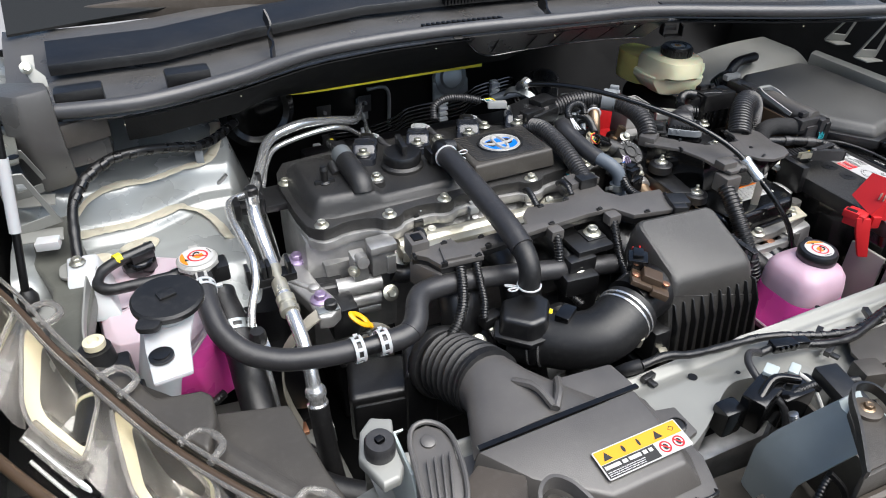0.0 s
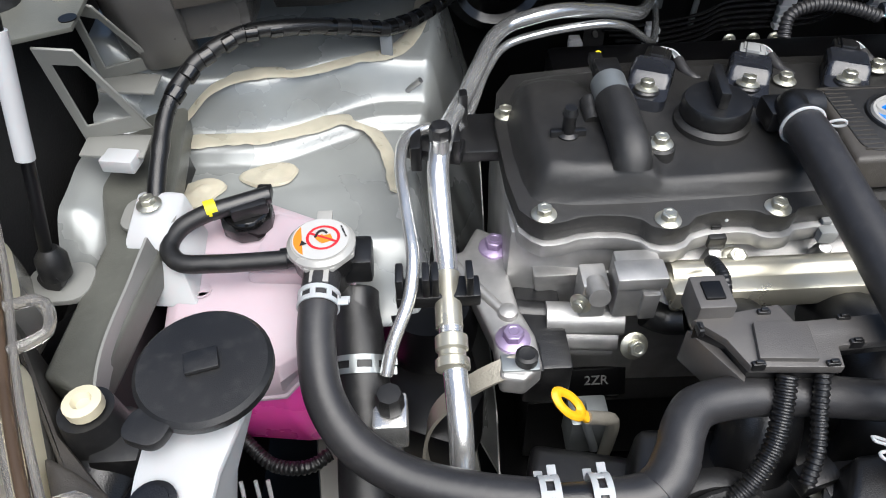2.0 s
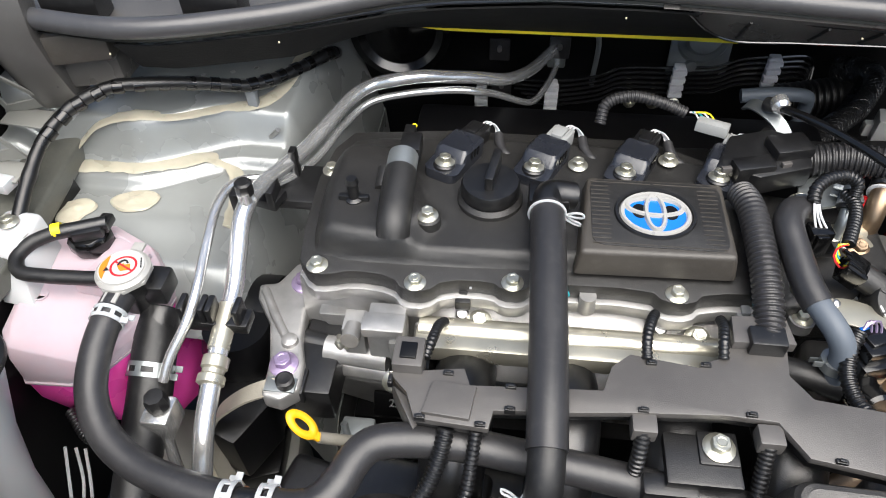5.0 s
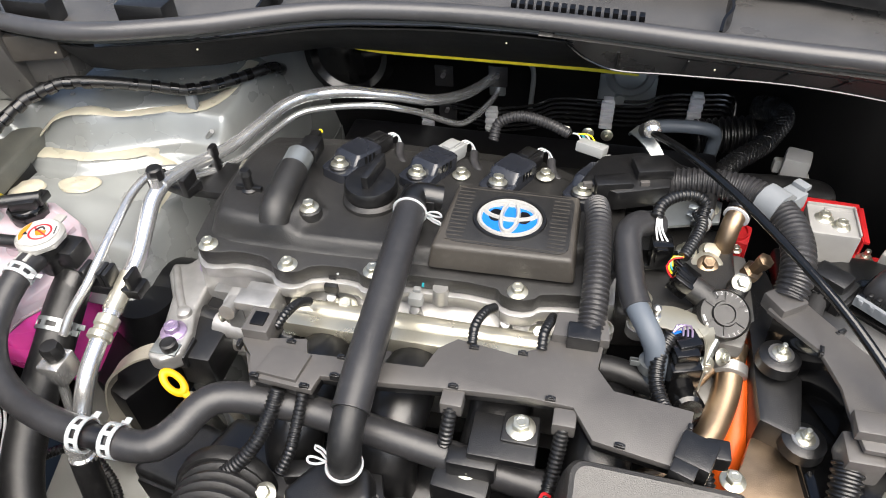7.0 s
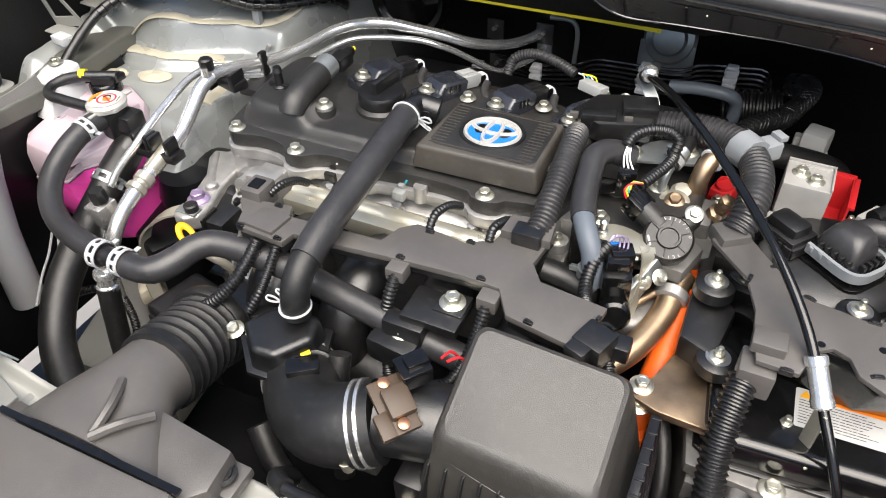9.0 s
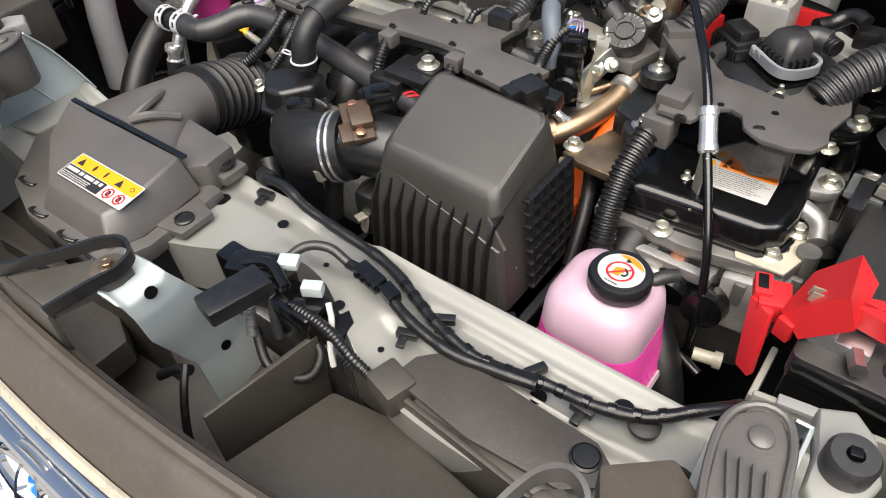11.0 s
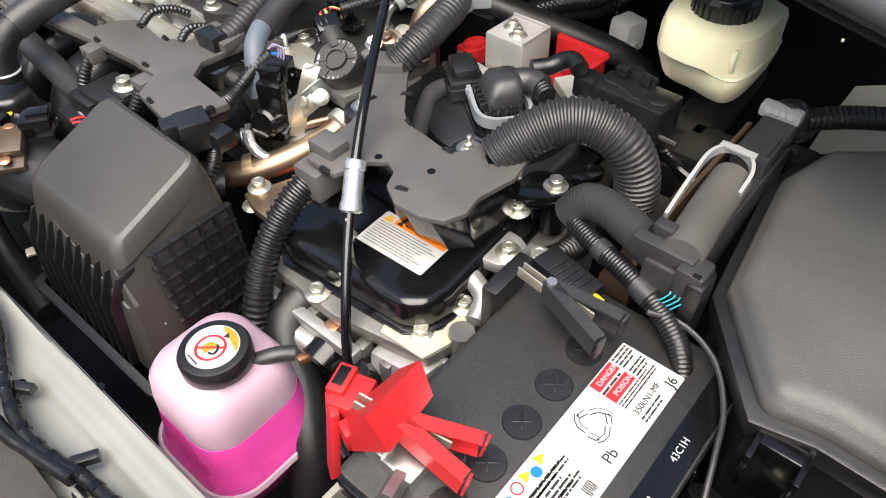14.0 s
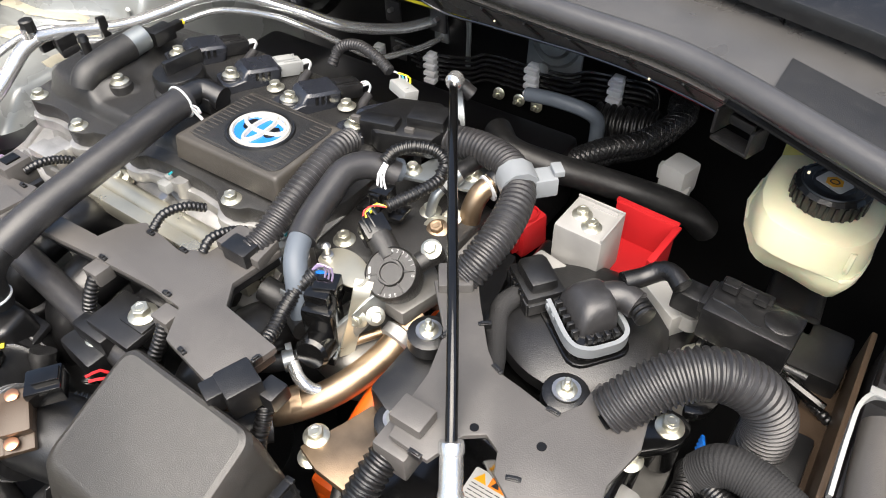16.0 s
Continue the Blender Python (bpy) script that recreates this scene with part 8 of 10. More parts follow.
def croc_clip(name, m, material, cover, label):
    """A spring clip for a battery lead: two handles, a hinge and metal jaws."""
    c = thing(name, m.translation, label, "battery clip", "battery clips")
    for s in (-1, 1):
        spine = [(x, s * (0.004 + 0.24 * x), 0) for x in (0.0, 0.02, 0.04, 0.06)]
        edge = [(x, y - s * 0.0045, 0) for x, y, z in spine]
        part("handle", moved(join(ribbon(spine, 0.018, 0.0016, (0, 0, 1)), *[moved(ribbon(edge, 0.0095, 0.0016, (0, 1, 0)), Matrix.Translation((0, 0, z))) for z in (-0.0085, 0.0085)], box((0.061, s * 0.0145, 0), (0.002, 0.009, 0.018), 0.0006)), m), material, c)
        part("jaw", moved(loft([[(-x, s * (0.0025 + g), z) for g, z in ((0, -0.005), (0.0015, -0.005), (0.0015, 0.005), (0, 0.005))] for x in (-0.042, -0.02, 0.01, 0.025)], 0.0004), m), "rail", c, "bright metal jaw")
    part("pivot", moved(lathe([(0.004, -0.011), (0.004, 0.011)], (0.004, 0, 0), (0, 0, 1), 12), m), "steel", c)
    if cover:
        part("cover_hood", moved(cover, m), material, c)
    return c


rcp = croc_clip("red_battery_clip", Matrix.Translation((0.441, 0.188, 0.811)) @ pose(0, 0, 0, 0, 12, 15), "red", None, "red plastic battery clip on positive terminal")
pcov = thing("positive_terminal_cover", (0.42, 0.19, 0.78), "flipped red plastic positive terminal cover", "terminal cover")
front_line = [Vector(p) for p in ((0.404, 0.180, 0.788), (0.442, 0.168, 0.840), (0.455, 0.172, 0.806))]
back_line = [Vector(p) for p in ((0.413, 0.226, 0.798), (0.438, 0.222, 0.835), (0.456, 0.213, 0.822))]


def flip_hood(u, v):
    i = min(1, int(u * 2))
    k = u * 2 - i
    return tuple(front_line[i].lerp(front_line[i + 1], k).lerp(back_line[i].lerp(back_line[i + 1], k), v))


part("cover_hood", join(shell(flip_hood, 8, 4, 0.0018), loft([[(0.404, 0.180, 0.788), (0.442, 0.168, 0.839), (0.4545, 0.172, 0.806), (0.424, 0.166, 0.780)], [(0.4043, 0.1815, 0.788), (0.442, 0.1695, 0.839), (0.4545, 0.1735, 0.806), (0.424, 0.1675, 0.780)]])), "red", pcov, sharp=25)
part("cover_arm", join(box((0.395, 0.195, 0.778), (0.026, 0.03, 0.022), 0.002, rz=18), box((0.384, 0.197, 0.787), (0.014, 0.024, 0.012), 0.0015, rz=18)), "red", pcov)
part("cover_flap", loft([[(0.379, 0.184, 0.786), (0.398, 0.172, 0.786), (0.401, 0.178, 0.786), (0.382, 0.19, 0.786)], [(0.382, 0.178, 0.762), (0.400, 0.167, 0.762), (0.403, 0.173, 0.762), (0.385, 0.184, 0.762)], [(0.389, 0.165, 0.722), (0.402, 0.157, 0.722), (0.406, 0.164, 0.722), (0.393, 0.172, 0.722)]], 0.0015), "red", pcov)
part("cover_tab", box((0.412, 0.174, 0.777), (0.014, 0.008, 0.02), 0.0015, rz=-20), "red", pcov)
part("cover_window", box((0.383, 0.198, 0.7932), (0.008, 0.016, 0.001), 0.0003, rz=18), "dark", pcov)
rc2 = thing("terminal_nut_block", (0.462, 0.178, 0.775), "bright steel terminal clamp with nut", "battery terminal")
part("clamp_body", join(box((0.458, 0.18, 0.783), (0.03, 0.02, 0.014), 0.003), lathe([(0.007, 0), (0.007, 0.02)], (0.463, 0.172, 0.785), (0.3, -1, 0.2), 6), box((0.438, 0.182, 0.785), (0.02, 0.024, 0.018), 0.004)), "steel", rc2)
solid("red_lead", tube([(0.515, 0.182, 0.805), (0.54, 0.188, 0.797), (0.575, 0.20, 0.79), (0.61, 0.215, 0.775), (0.65, 0.225, 0.765), (0.70, 0.235, 0.74)], 0.0022, 8), "red", "thin red battery lead", "lead", "battery leads")
bcp = croc_clip("black_battery_clip", Matrix.Translation((0.452, 0.346, 0.806)) @ pose(0, 0, 0, 0, 4, -5), "hose", None, "black plastic battery clip on negative terminal")
solid("black_lead", tube([(0.52, 0.378, 0.80), (0.545, 0.388, 0.795), (0.575, 0.378, 0.79), (0.598, 0.348, 0.785), (0.61, 0.31, 0.78), (0.62, 0.28, 0.77), (0.645, 0.25, 0.755), (0.68, 0.235, 0.74)], 0.0022, 8), "hose", "thin black battery lead", "lead", "battery leads")

# fuse box with black lid
fb = thing("fuse_box", (0.64, 0.5, 0.68), "large black fuse box with matte lid", "fuse box")
fp = [(0.53, 0.575), (0.548, 0.638), (0.59, 0.672), (0.77, 0.678), (0.795, 0.64), (0.795, 0.36), (0.775, 0.34), (0.655, 0.345), (0.615, 0.336), (0.55, 0.42)]
part("box_body", prism(shrink(fp, 0.96), 0.66, 0.80, 0.006), "black", fb)
part("lid_rim", prism(fp, 0.785, 0.803, 0.003), "black", fb)
part("lid", prism(shrink(fp, 0.955), 0.80, 0.824, 0.014, 4, inset=0.012), "lidgrey", fb)
part("latch", join(box((0.64, 0.336, 0.77), (0.03, 0.014, 0.06), 0.003), box((0.625, 0.33, 0.79), (0.004, 0.03, 0.02), 0.001), box((0.655, 0.33, 0.79), (0.004, 0.03, 0.02), 0.001)), "gloss", fb)
part("outlet", tube([(0.62, 0.31, 0.74), (0.615, 0.285, 0.70), (0.61, 0.265, 0.62)], 0.017, 16, ribs=(0.007, 0.0018)), "black", fb)
for p in ((0.60, 0.255, 0.69), (0.575, 0.2, 0.66), (0.66, 0.255, 0.70)):
    bp_ = thing("bracket_with_bolt", p, "black steel bracket with large bolt", "bracket", "battery brackets")
    part("plate", box((p[0], p[1], p[2] - 0.006), (0.06, 0.05, 0.01), 0.003, rz=20), "dark", bp_)
    bolt(p, bp_, 0.016, (0.1, -0.2, 1))
wh = thing("washer_pump_box", (0.70, 0.24, 0.76), "yellowed translucent plastic box with plug", "box")
part("box", prism([(0.685, 0.225), (0.76, 0.23), (0.76, 0.31), (0.70, 0.29)], 0.74, 0.80, 0.006), "cream", wh)
part("plug", join(tube([(0.71, 0.225, 0.765), (0.695, 0.205, 0.755), (0.675, 0.19, 0.74)], 0.01, 12, ribs=(0.006, 0.0015)), tube([(0.675, 0.19, 0.74), (0.65, 0.18, 0.735)], 0.007, 10)), "black", wh)

# engine right end: throttle and recirculation parts
eg = thing("recirculation_valve", (0.125, 0.44, 0.8), "round black recirculation valve motor with lettering", "valve")
EV, EN = Vector((0.128, 0.448, 0.822)), (0.12, -0.5, 0.85)
em = axis_pose(EV, EN)
part("valve_motor", lathe([(0.020, -0.012), (0.0235, -0.01), (0.0248, 0.0), (0.0248, 0.014), (0.023, 0.017), (0.0225, 0.0155), (0.0125, 0.0155), (0.0115, 0.0185), (0.0095, 0.0185), (0.009, 0.0165), (0, 0.0165)], EV, EN, 40), "cover", eg)
part("motor_ribs", moved(join(*[moved(box((0.0166, 0, 0.0162), (0.0095, 0.0016, 0.0018), 0.0004), pose(0, 0, 0, 0, 0, 60 * i + 20)) for i in range(6)]), em), "cover", eg)
for txt, a in (("25620", 15), ("37140", -55), ("3E17", -170)):
    for i, ch in enumerate(txt):
        writing(ch, 0.0046, em @ pose(0, 0, 0, 0, 0, a - 14 * (i - (len(txt) - 1) / 2)) @ Matrix.Translation((0, 0.0188, 0.0157)), "lab_grey", eg, depth=0.0001)
part("maker_bar", moved(box((0, 0.0195, 0.0157), (0.011, 0.002, 0.0003), 0), em @ pose(0, 0, 0, 0, 0, 105)), "lab_grey", eg)
part("motor_lug", join(lathe([(0.0095, -0.012), (0.0095, 0.004), (0.008, 0.006)], (0.146, 0.4805, 0.836), EN, 18), tube([EV, (0.146, 0.4805, 0.832)], 0.0095, 14), lathe([(0.009, -0.012), (0.009, 0.0)], (0.104, 0.428, 0.815), EN, 16)), "cover", eg)
bolt((0.146, 0.479, 0.841), eg, 0.0105, EN)
bolt((0.104, 0.4275, 0.8155), eg, 0.009, EN)
part("motor_neck", tube([(0.118, 0.455, 0.833), (0.106, 0.461, 0.839), (0.098, 0.4645, 0.842)], 0.0125, 18), "cover", eg)
part("motor_plug", join(box((0.0905, 0.4675, 0.8445), (0.021, 0.025, 0.021), 0.0025, rz=-24, ry=22), *[box((0.0885 - 0.0003 * i, 0.4605 + 0.0075 * i, 0.8555), (0.017, 0.0028, 0.004), 0.0006, rz=-24, ry=22) for i in range(3)]), "gloss", eg)
for i in range(4):
    part("motor_lead", tube([(0.079, 0.468 + 0.003 * i, 0.847 + 0.002 * i), (0.073 + 0.002 * i, 0.474 + 0.002 * i, 0.853), (0.078, 0.483 + 0.001 * i, 0.857), (0.089, 0.489, 0.856)], 0.0011, 6), ("red", "trim", "teal", "trim")[i], eg, ("red wire", "yellow wire", "green wire", "yellow wire")[i])
part("mount_flange", join(prism([(0.096, 0.43), (0.152, 0.425), (0.165, 0.47), (0.14, 0.492), (0.102, 0.48)], 0.79, 0.808, 0.005)), "castgrey", eg)
bolt((0.117, 0.405, 0.80), eg, 0.0105, (0.2, -0.9, 0.3))
conduit([(0.089, 0.489, 0.856), (0.096, 0.505, 0.857), (0.104, 0.525, 0.858), (0.108, 0.545, 0.858), (0.104, 0.56, 0.856)], 0.0064, "thin corrugated conduit to valve plug")
ls_ = thing("end_sensor_plug", (0.069, 0.505, 0.83), "black upright sensor plug with white leads", "connector")
part("plug_body", join(box((0.069, 0.507, 0.843), (0.021, 0.018, 0.03), 0.002, rz=8), box((0.069, 0.496, 0.847), (0.011, 0.004, 0.02), 0.001, rz=8), box((0.066, 0.51, 0.828), (0.05, 0.024, 0.006), 0.002, rz=8)), "gloss", ls_)
for i in range(3):
    part("lead", tube([(0.064 + 0.005 * i, 0.507, 0.857), (0.061 + 0.003 * i, 0.513, 0.866), (0.061 + 0.002 * i, 0.524, 0.873)], 0.0011, 6), "clipwhite", ls_)
conduit([(0.06, 0.524, 0.873), (0.064, 0.537, 0.879), (0.078, 0.55, 0.882), (0.098, 0.557, 0.88), (0.109, 0.556, 0.872), (0.108, 0.549, 0.862)], 0.0066, "thin corrugated conduit looping over engine end")
ep = thing("exhaust_gas_pipe", (0.12, 0.35, 0.74), "heat-stained steel recirculation pipe", "pipe")
part("pipe_run", tube([(0.152, 0.45, 0.782), (0.148, 0.43, 0.776), (0.145, 0.405, 0.768), (0.138, 0.38, 0.762), (0.125, 0.35, 0.757), (0.105, 0.325, 0.75), (0.08, 0.305, 0.745), (0.05, 0.295, 0.74)], 0.0135, 18, 0.006), "brown", ep)
part("pipe_collar", lathe([(0.0145, 0), (0.0175, 0.002), (0.0175, 0.012), (0.0145, 0.014)], (0.1475, 0.43, 0.776), (-0.1, -1, -0.3), 20), "alu", ep)
part("thin_pipe", tube([(0.13, 0.42, 0.775), (0.11, 0.395, 0.77), (0.098, 0.375, 0.765), (0.085, 0.36, 0.765)], 0.005, 12), "brown", ep)
tbd = thing("throttle_assembly", (0.1, 0.4, 0.74), "cast aluminium throttle castings with bracket", "throttle")
part("casting", join(prism([(0.06, 0.385), (0.12, 0.375), (0.15, 0.40), (0.145, 0.45), (0.07, 0.45)], 0.70, 0.765, 0.012, 3), lathe([(0.03, 0), (0.03, 0.02)], (0.15, 0.50, 0.77), seg=24), box((0.14, 0.53, 0.78), (0.05, 0.05, 0.06), 0.008)), "castgrey", tbd)
part("casting_cap", lathe([(0.0125, 0), (0.0125, 0.005), (0.009, 0.007), (0.009, 0.011), (0, 0.012)], (0.124, 0.545, 0.812), (0.2, -0.3, 1), 22), "rail", tbd)
part("lever_bracket", join(prism(rounder([(0.058, 0.418), (0.062, 0.442), (0.085, 0.447), (0.112, 0.436), (0.118, 0.418), (0.104, 0.408), (0.08, 0.416)], 2), 0.8285, 0.8305, 0.0006), ribbon([(0.113, 0.424, 0.8295), (0.1165, 0.415, 0.826), (0.1175, 0.406, 0.812), (0.116, 0.396, 0.79), (0.114, 0.386, 0.765)], 0.016, 0.002, (0.3, 0.9, 0.1))), "rail", tbd, "zinc-plated bracket")
part("ball_stud", lathe([(0.0055, 0), (0.0055, 0.003), (0.0035, 0.0035), (0.003, 0.009), (0.0045, 0.0115), (0.0045, 0.014), (0.002, 0.0165), (0, 0.017)], (0.0665, 0.428, 0.8305), seg=14), "steel", tbd)
part("sensor", join(box((0.094, 0.386, 0.80), (0.030, 0.026, 0.05), 0.005, rz=18), box((0.093, 0.388, 0.83), (0.022, 0.018, 0.018), 0.002, rz=18), lathe([(0.016, 0), (0.016, 0.018), (0.013, 0.021), (0, 0.021)], (0.098, 0.374, 0.785), (0.3, -1, 0.3), 22), box((0.104, 0.372, 0.774), (0.02, 0.012, 0.016), 0.003, rz=18)), "gloss", tbd)
part("sensor_wires", join(*[tube([(0.086 + 0.003 * i, 0.402, 0.834), (0.084 + 0.003 * i, 0.405, 0.842), (0.08, 0.40, 0.842)], 0.0014, 6) for i in range(3)]), "blue", tbd, "purple-blue wires")
conduit([(0.08, 0.40, 0.842), (0.072, 0.385, 0.832), (0.07, 0.365, 0.82), (0.075, 0.345, 0.815), (0.08, 0.33, 0.818)], 0.0072, "black corrugated conduit beside throttle sensor")
conduit([(0.105, 0.305, 0.81), (0.115, 0.29, 0.795), (0.12, 0.272, 0.775), (0.128, 0.262, 0.745), (0.14, 0.255, 0.70)], 0.0075, "black corrugated conduit behind air filter box")
solid("harness_end_plug", join(box((0.10, 0.287, 0.822), (0.03, 0.03, 0.03), 0.003, rz=-20), box((0.09, 0.27, 0.825), (0.02, 0.016, 0.022), 0.002, rz=-20), box((0.12, 0.30, 0.815), (0.02, 0.02, 0.018), 0.003)), "black", "black plug block at harness cover end", "connector")
c2 = thing("engine_end_conduit", (0.005, 0.46, 0.84), "grey corrugated conduit from engine to harness cover", "wiring conduit")
part("conduit", tube([(0.0, 0.545, 0.862), (0.003, 0.52, 0.868), (0.006, 0.48, 0.863), (0.008, 0.44, 0.852), (0.008, 0.405, 0.838), (0.005, 0.385, 0.832)], 0.0135, 16, ribs=(0.0052, 0.0018)), "hose", c2, sharp=25)
part("conduit_plug", box((0.002, 0.385, 0.836), (0.03, 0.02, 0.02), 0.002), "black", c2)
h3 = thing("bypass_hose", (0.05, 0.45, 0.83), "bent black bypass hose with grey-blue end", "hose")
part("upper", tube([(0.065, 0.535, 0.852), (0.045, 0.522, 0.864), (0.034, 0.50, 0.868), (0.036, 0.47, 0.862), (0.042, 0.435, 0.854), (0.048, 0.418, 0.85)], 0.0135, 16, 0.005), "hose", h3)
part("lower", tube([(0.042, 0.432, 0.853), (0.049, 0.414, 0.851), (0.059, 0.397, 0.845), (0.067, 0.388, 0.833), (0.0705, 0.383, 0.812), (0.071, 0.381, 0.79)], 0.0108, 16, 0.005), "bluehose", h3, "grey-blue lower end")
part("upper_end", tube([(0.046, 0.522, 0.862), (0.052, 0.53, 0.859), (0.062, 0.545, 0.85)], 0.0118, 14), "bluehose", h3)
sc = solid("engine_side_cover", prism([(0.03, 0.44), (0.095, 0.45), (0.15, 0.50), (0.15, 0.58), (0.03, 0.60)], 0.76, 0.818, 0.008, 3), "cover", "black cover on engine end with bolts", "cover")
for x, y in ((0.055, 0.462), (0.06, 0.515), (0.10, 0.54)):
    bolt((x, y, 0.818), sc, 0.012)
hp = thing("rear_harness_protector", (0.01, 0.6, 0.84), "black wiring protector at engine rear corner", "harness cover")
part("protector", join(prism([(-0.02, 0.575), (0.02, 0.56), (0.075, 0.58), (0.08, 0.625), (0.045, 0.64), (0.0, 0.625)], 0.845, 0.87, 0.004), box((0.015, 0.575, 0.862), (0.04, 0.02, 0.03), 0.003, rz=15), box((0.055, 0.605, 0.875), (0.04, 0.03, 0.012), 0.003, rz=15)), "black", hp)
part("protector_clips", join(*[box((-0.012 + 0.03 * i, 0.568 + 0.006 * i, 0.87), (0.01, 0.005, 0.008), 0.001, rz=15) for i in range(3)]), "grey", hp)
conduit([(-0.13, 0.66, 0.85), (-0.125, 0.672, 0.868), (-0.10, 0.675, 0.878), (-0.065, 0.668, 0.876), (-0.04, 0.66, 0.87)], 0.0068, "dark grey corrugated conduit arching behind coils", material="hose")
gp = thing("pale_connector", (-0.005, 0.66, 0.86), "pale grey wiring plug with green and white leads", "connector")
part("plug_body", join(box((-0.012, 0.648, 0.862), (0.034, 0.018, 0.012), 0.0018, rz=-22, rx=-12), box((-0.012, 0.646, 0.868), (0.018, 0.006, 0.003), 0.0008, rz=-22)), "connector", gp)
for i in range(4):
    part("lead", tube([(-0.026 + 0.006 * i, 0.659 - 0.002 * i, 0.864), (-0.03 + 0.005 * i, 0.664, 0.868), (-0.036 + 0.002 * i, 0.662, 0.87)], 0.001, 6), ("clipwhite", "teal", "clipwhite", "trim")[i], gp)
lt = thing("lifting_eye", (0.08, 0.59, 0.84), "zinc steel lifting plate on engine end", "bracket")
part("plate", prism([(0.06, 0.545), (0.13, 0.565), (0.135, 0.60), (0.10, 0.61), (0.07, 0.585)], 0.838, 0.842, 0.001), "tin", lt)
bolt((0.12, 0.585, 0.842), lt, 0.0115)
bolt((0.065, 0.56, 0.842), lt, 0.0105)
rcv = thing("red_terminal_cover", (0.178, 0.61, 0.78), "red plastic terminal cover under the arched conduit", "terminal cover")
part("cover_shell", join(box((0.167, 0.618, 0.766), (0.028, 0.038, 0.042), 0.004, rz=-14, taper=0.92), box((0.163, 0.596, 0.766), (0.014, 0.012, 0.026), 0.003, rz=-14)), "red", rcv)
part("cover_rim", moved(oval_ring(0, 0, 0.011, 0.015, 0.0025, 0, 0.004, 28), Matrix.Translation((0.167, 0.618, 0.7865)) @ pose(0, 0, 0, 0, 0, -14)), "red", rcv)
bolt((0.163, 0.596, 0.779), rcv, 0.008)
hvc = thing("high_voltage_cable", (0.15, 0.31, 0.64), "bright orange high voltage cable below inverter", "cable")
part("cable", tube([(0.145, 0.31, 0.66), (0.15, 0.335, 0.70), (0.156, 0.37, 0.735), (0.16, 0.42, 0.755), (0.165, 0.48, 0.76)], 0.015, 14), "orange", hvc)
part("cable_end", box((0.146, 0.315, 0.665), (0.03, 0.03, 0.05), 0.005), "orange", hvc)

# firewall details
for i in range(6):
    z0 = 0.0085 * i
    solid("brake_line", tube([(-0.20 - 0.01 * i, 0.925, 0.685 + z0), (-0.172, 0.922, 0.685 + z0), (-0.10, 0.922, 0.70 + z0), (-0.08, 0.922, 0.712 + z0), (0.0, 0.922, 0.717 + z0), (0.06, 0.922, 0.722 + z0), (0.085, 0.922, 0.735 + z0), (0.14, 0.922, 0.742 + z0), (0.18, 0.922, 0.742 + z0), (0.19, 0.92, 0.70 + z0)], 0.0026, 8, 0.01), "lacquer", "thin black steel brake line along firewall", "brake line", "brake lines along the firewall")
for x, z in ((-0.174, 0.706), (0.005, 0.742), (0.131, 0.763), (-0.28, 0.69)):
    lcp = thing("line_clip", (x, 0.915, z), "off-white plastic clip holding brake lines", "clip", "brake line clips")
    part("clip_body", join(box((x, 0.918, z), (0.016, 0.012, 0.05), 0.002), *[box((x, 0.912, z - 0.02 + 0.0125 * i), (0.02, 0.012, 0.007), 0.0015) for i in range(4)]), "clipwhite", lcp)
solid("heat_shield_tab", join(box((0.03, 0.93, 0.775), (0.085, 0.006, 0.05), 0.012, rx=-5), lathe([(0.008, 0), (0.008, 0.008)], (0.02, 0.925, 0.765), (0, -1, 0), 10)), "tin", "galvanised steel tab on firewall", "tab")
for x, z in ((-0.255, 0.773), (-0.168, 0.78), (-0.25, 0.71)):
    tb_ = thing("firewall_tab", (x, 0.928, z), "dark steel tab with stud on firewall", "tab", "firewall tabs")
    part("tab", box((x, 0.93, z), (0.03, 0.004, 0.036), 0.003), "hose", tb_)
    part("stud", lathe([(0.0035, 0), (0.0035, 0.01)], (x, 0.929, z + 0.004), (0, -1, 0.1), 10), "steel", tb_)
for x in (-0.055, -0.02, 0.01):
    fs = thing("firewall_stud", (x, 0.925, 0.695), "zinc stud and nut on firewall", "stud", "firewall studs")
    bolt((x, 0.925, 0.695), fs, 0.0105, (0, -1, 0.2), stud=True)
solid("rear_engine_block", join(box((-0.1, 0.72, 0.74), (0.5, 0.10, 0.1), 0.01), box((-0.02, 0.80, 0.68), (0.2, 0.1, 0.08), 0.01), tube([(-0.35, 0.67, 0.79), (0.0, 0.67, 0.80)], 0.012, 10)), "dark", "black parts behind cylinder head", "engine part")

# ---- front: radiator support, latch, grille, headlamps ----
rs = thing("radiator_support", (0, 0.04, 0.7), "silver pressed radiator support beam with holes", "radiator support")


def beam_front_y(x):
    return -0.04 + 0.072 * math.exp(-(((x - 0.01) / 0.1) ** 2))


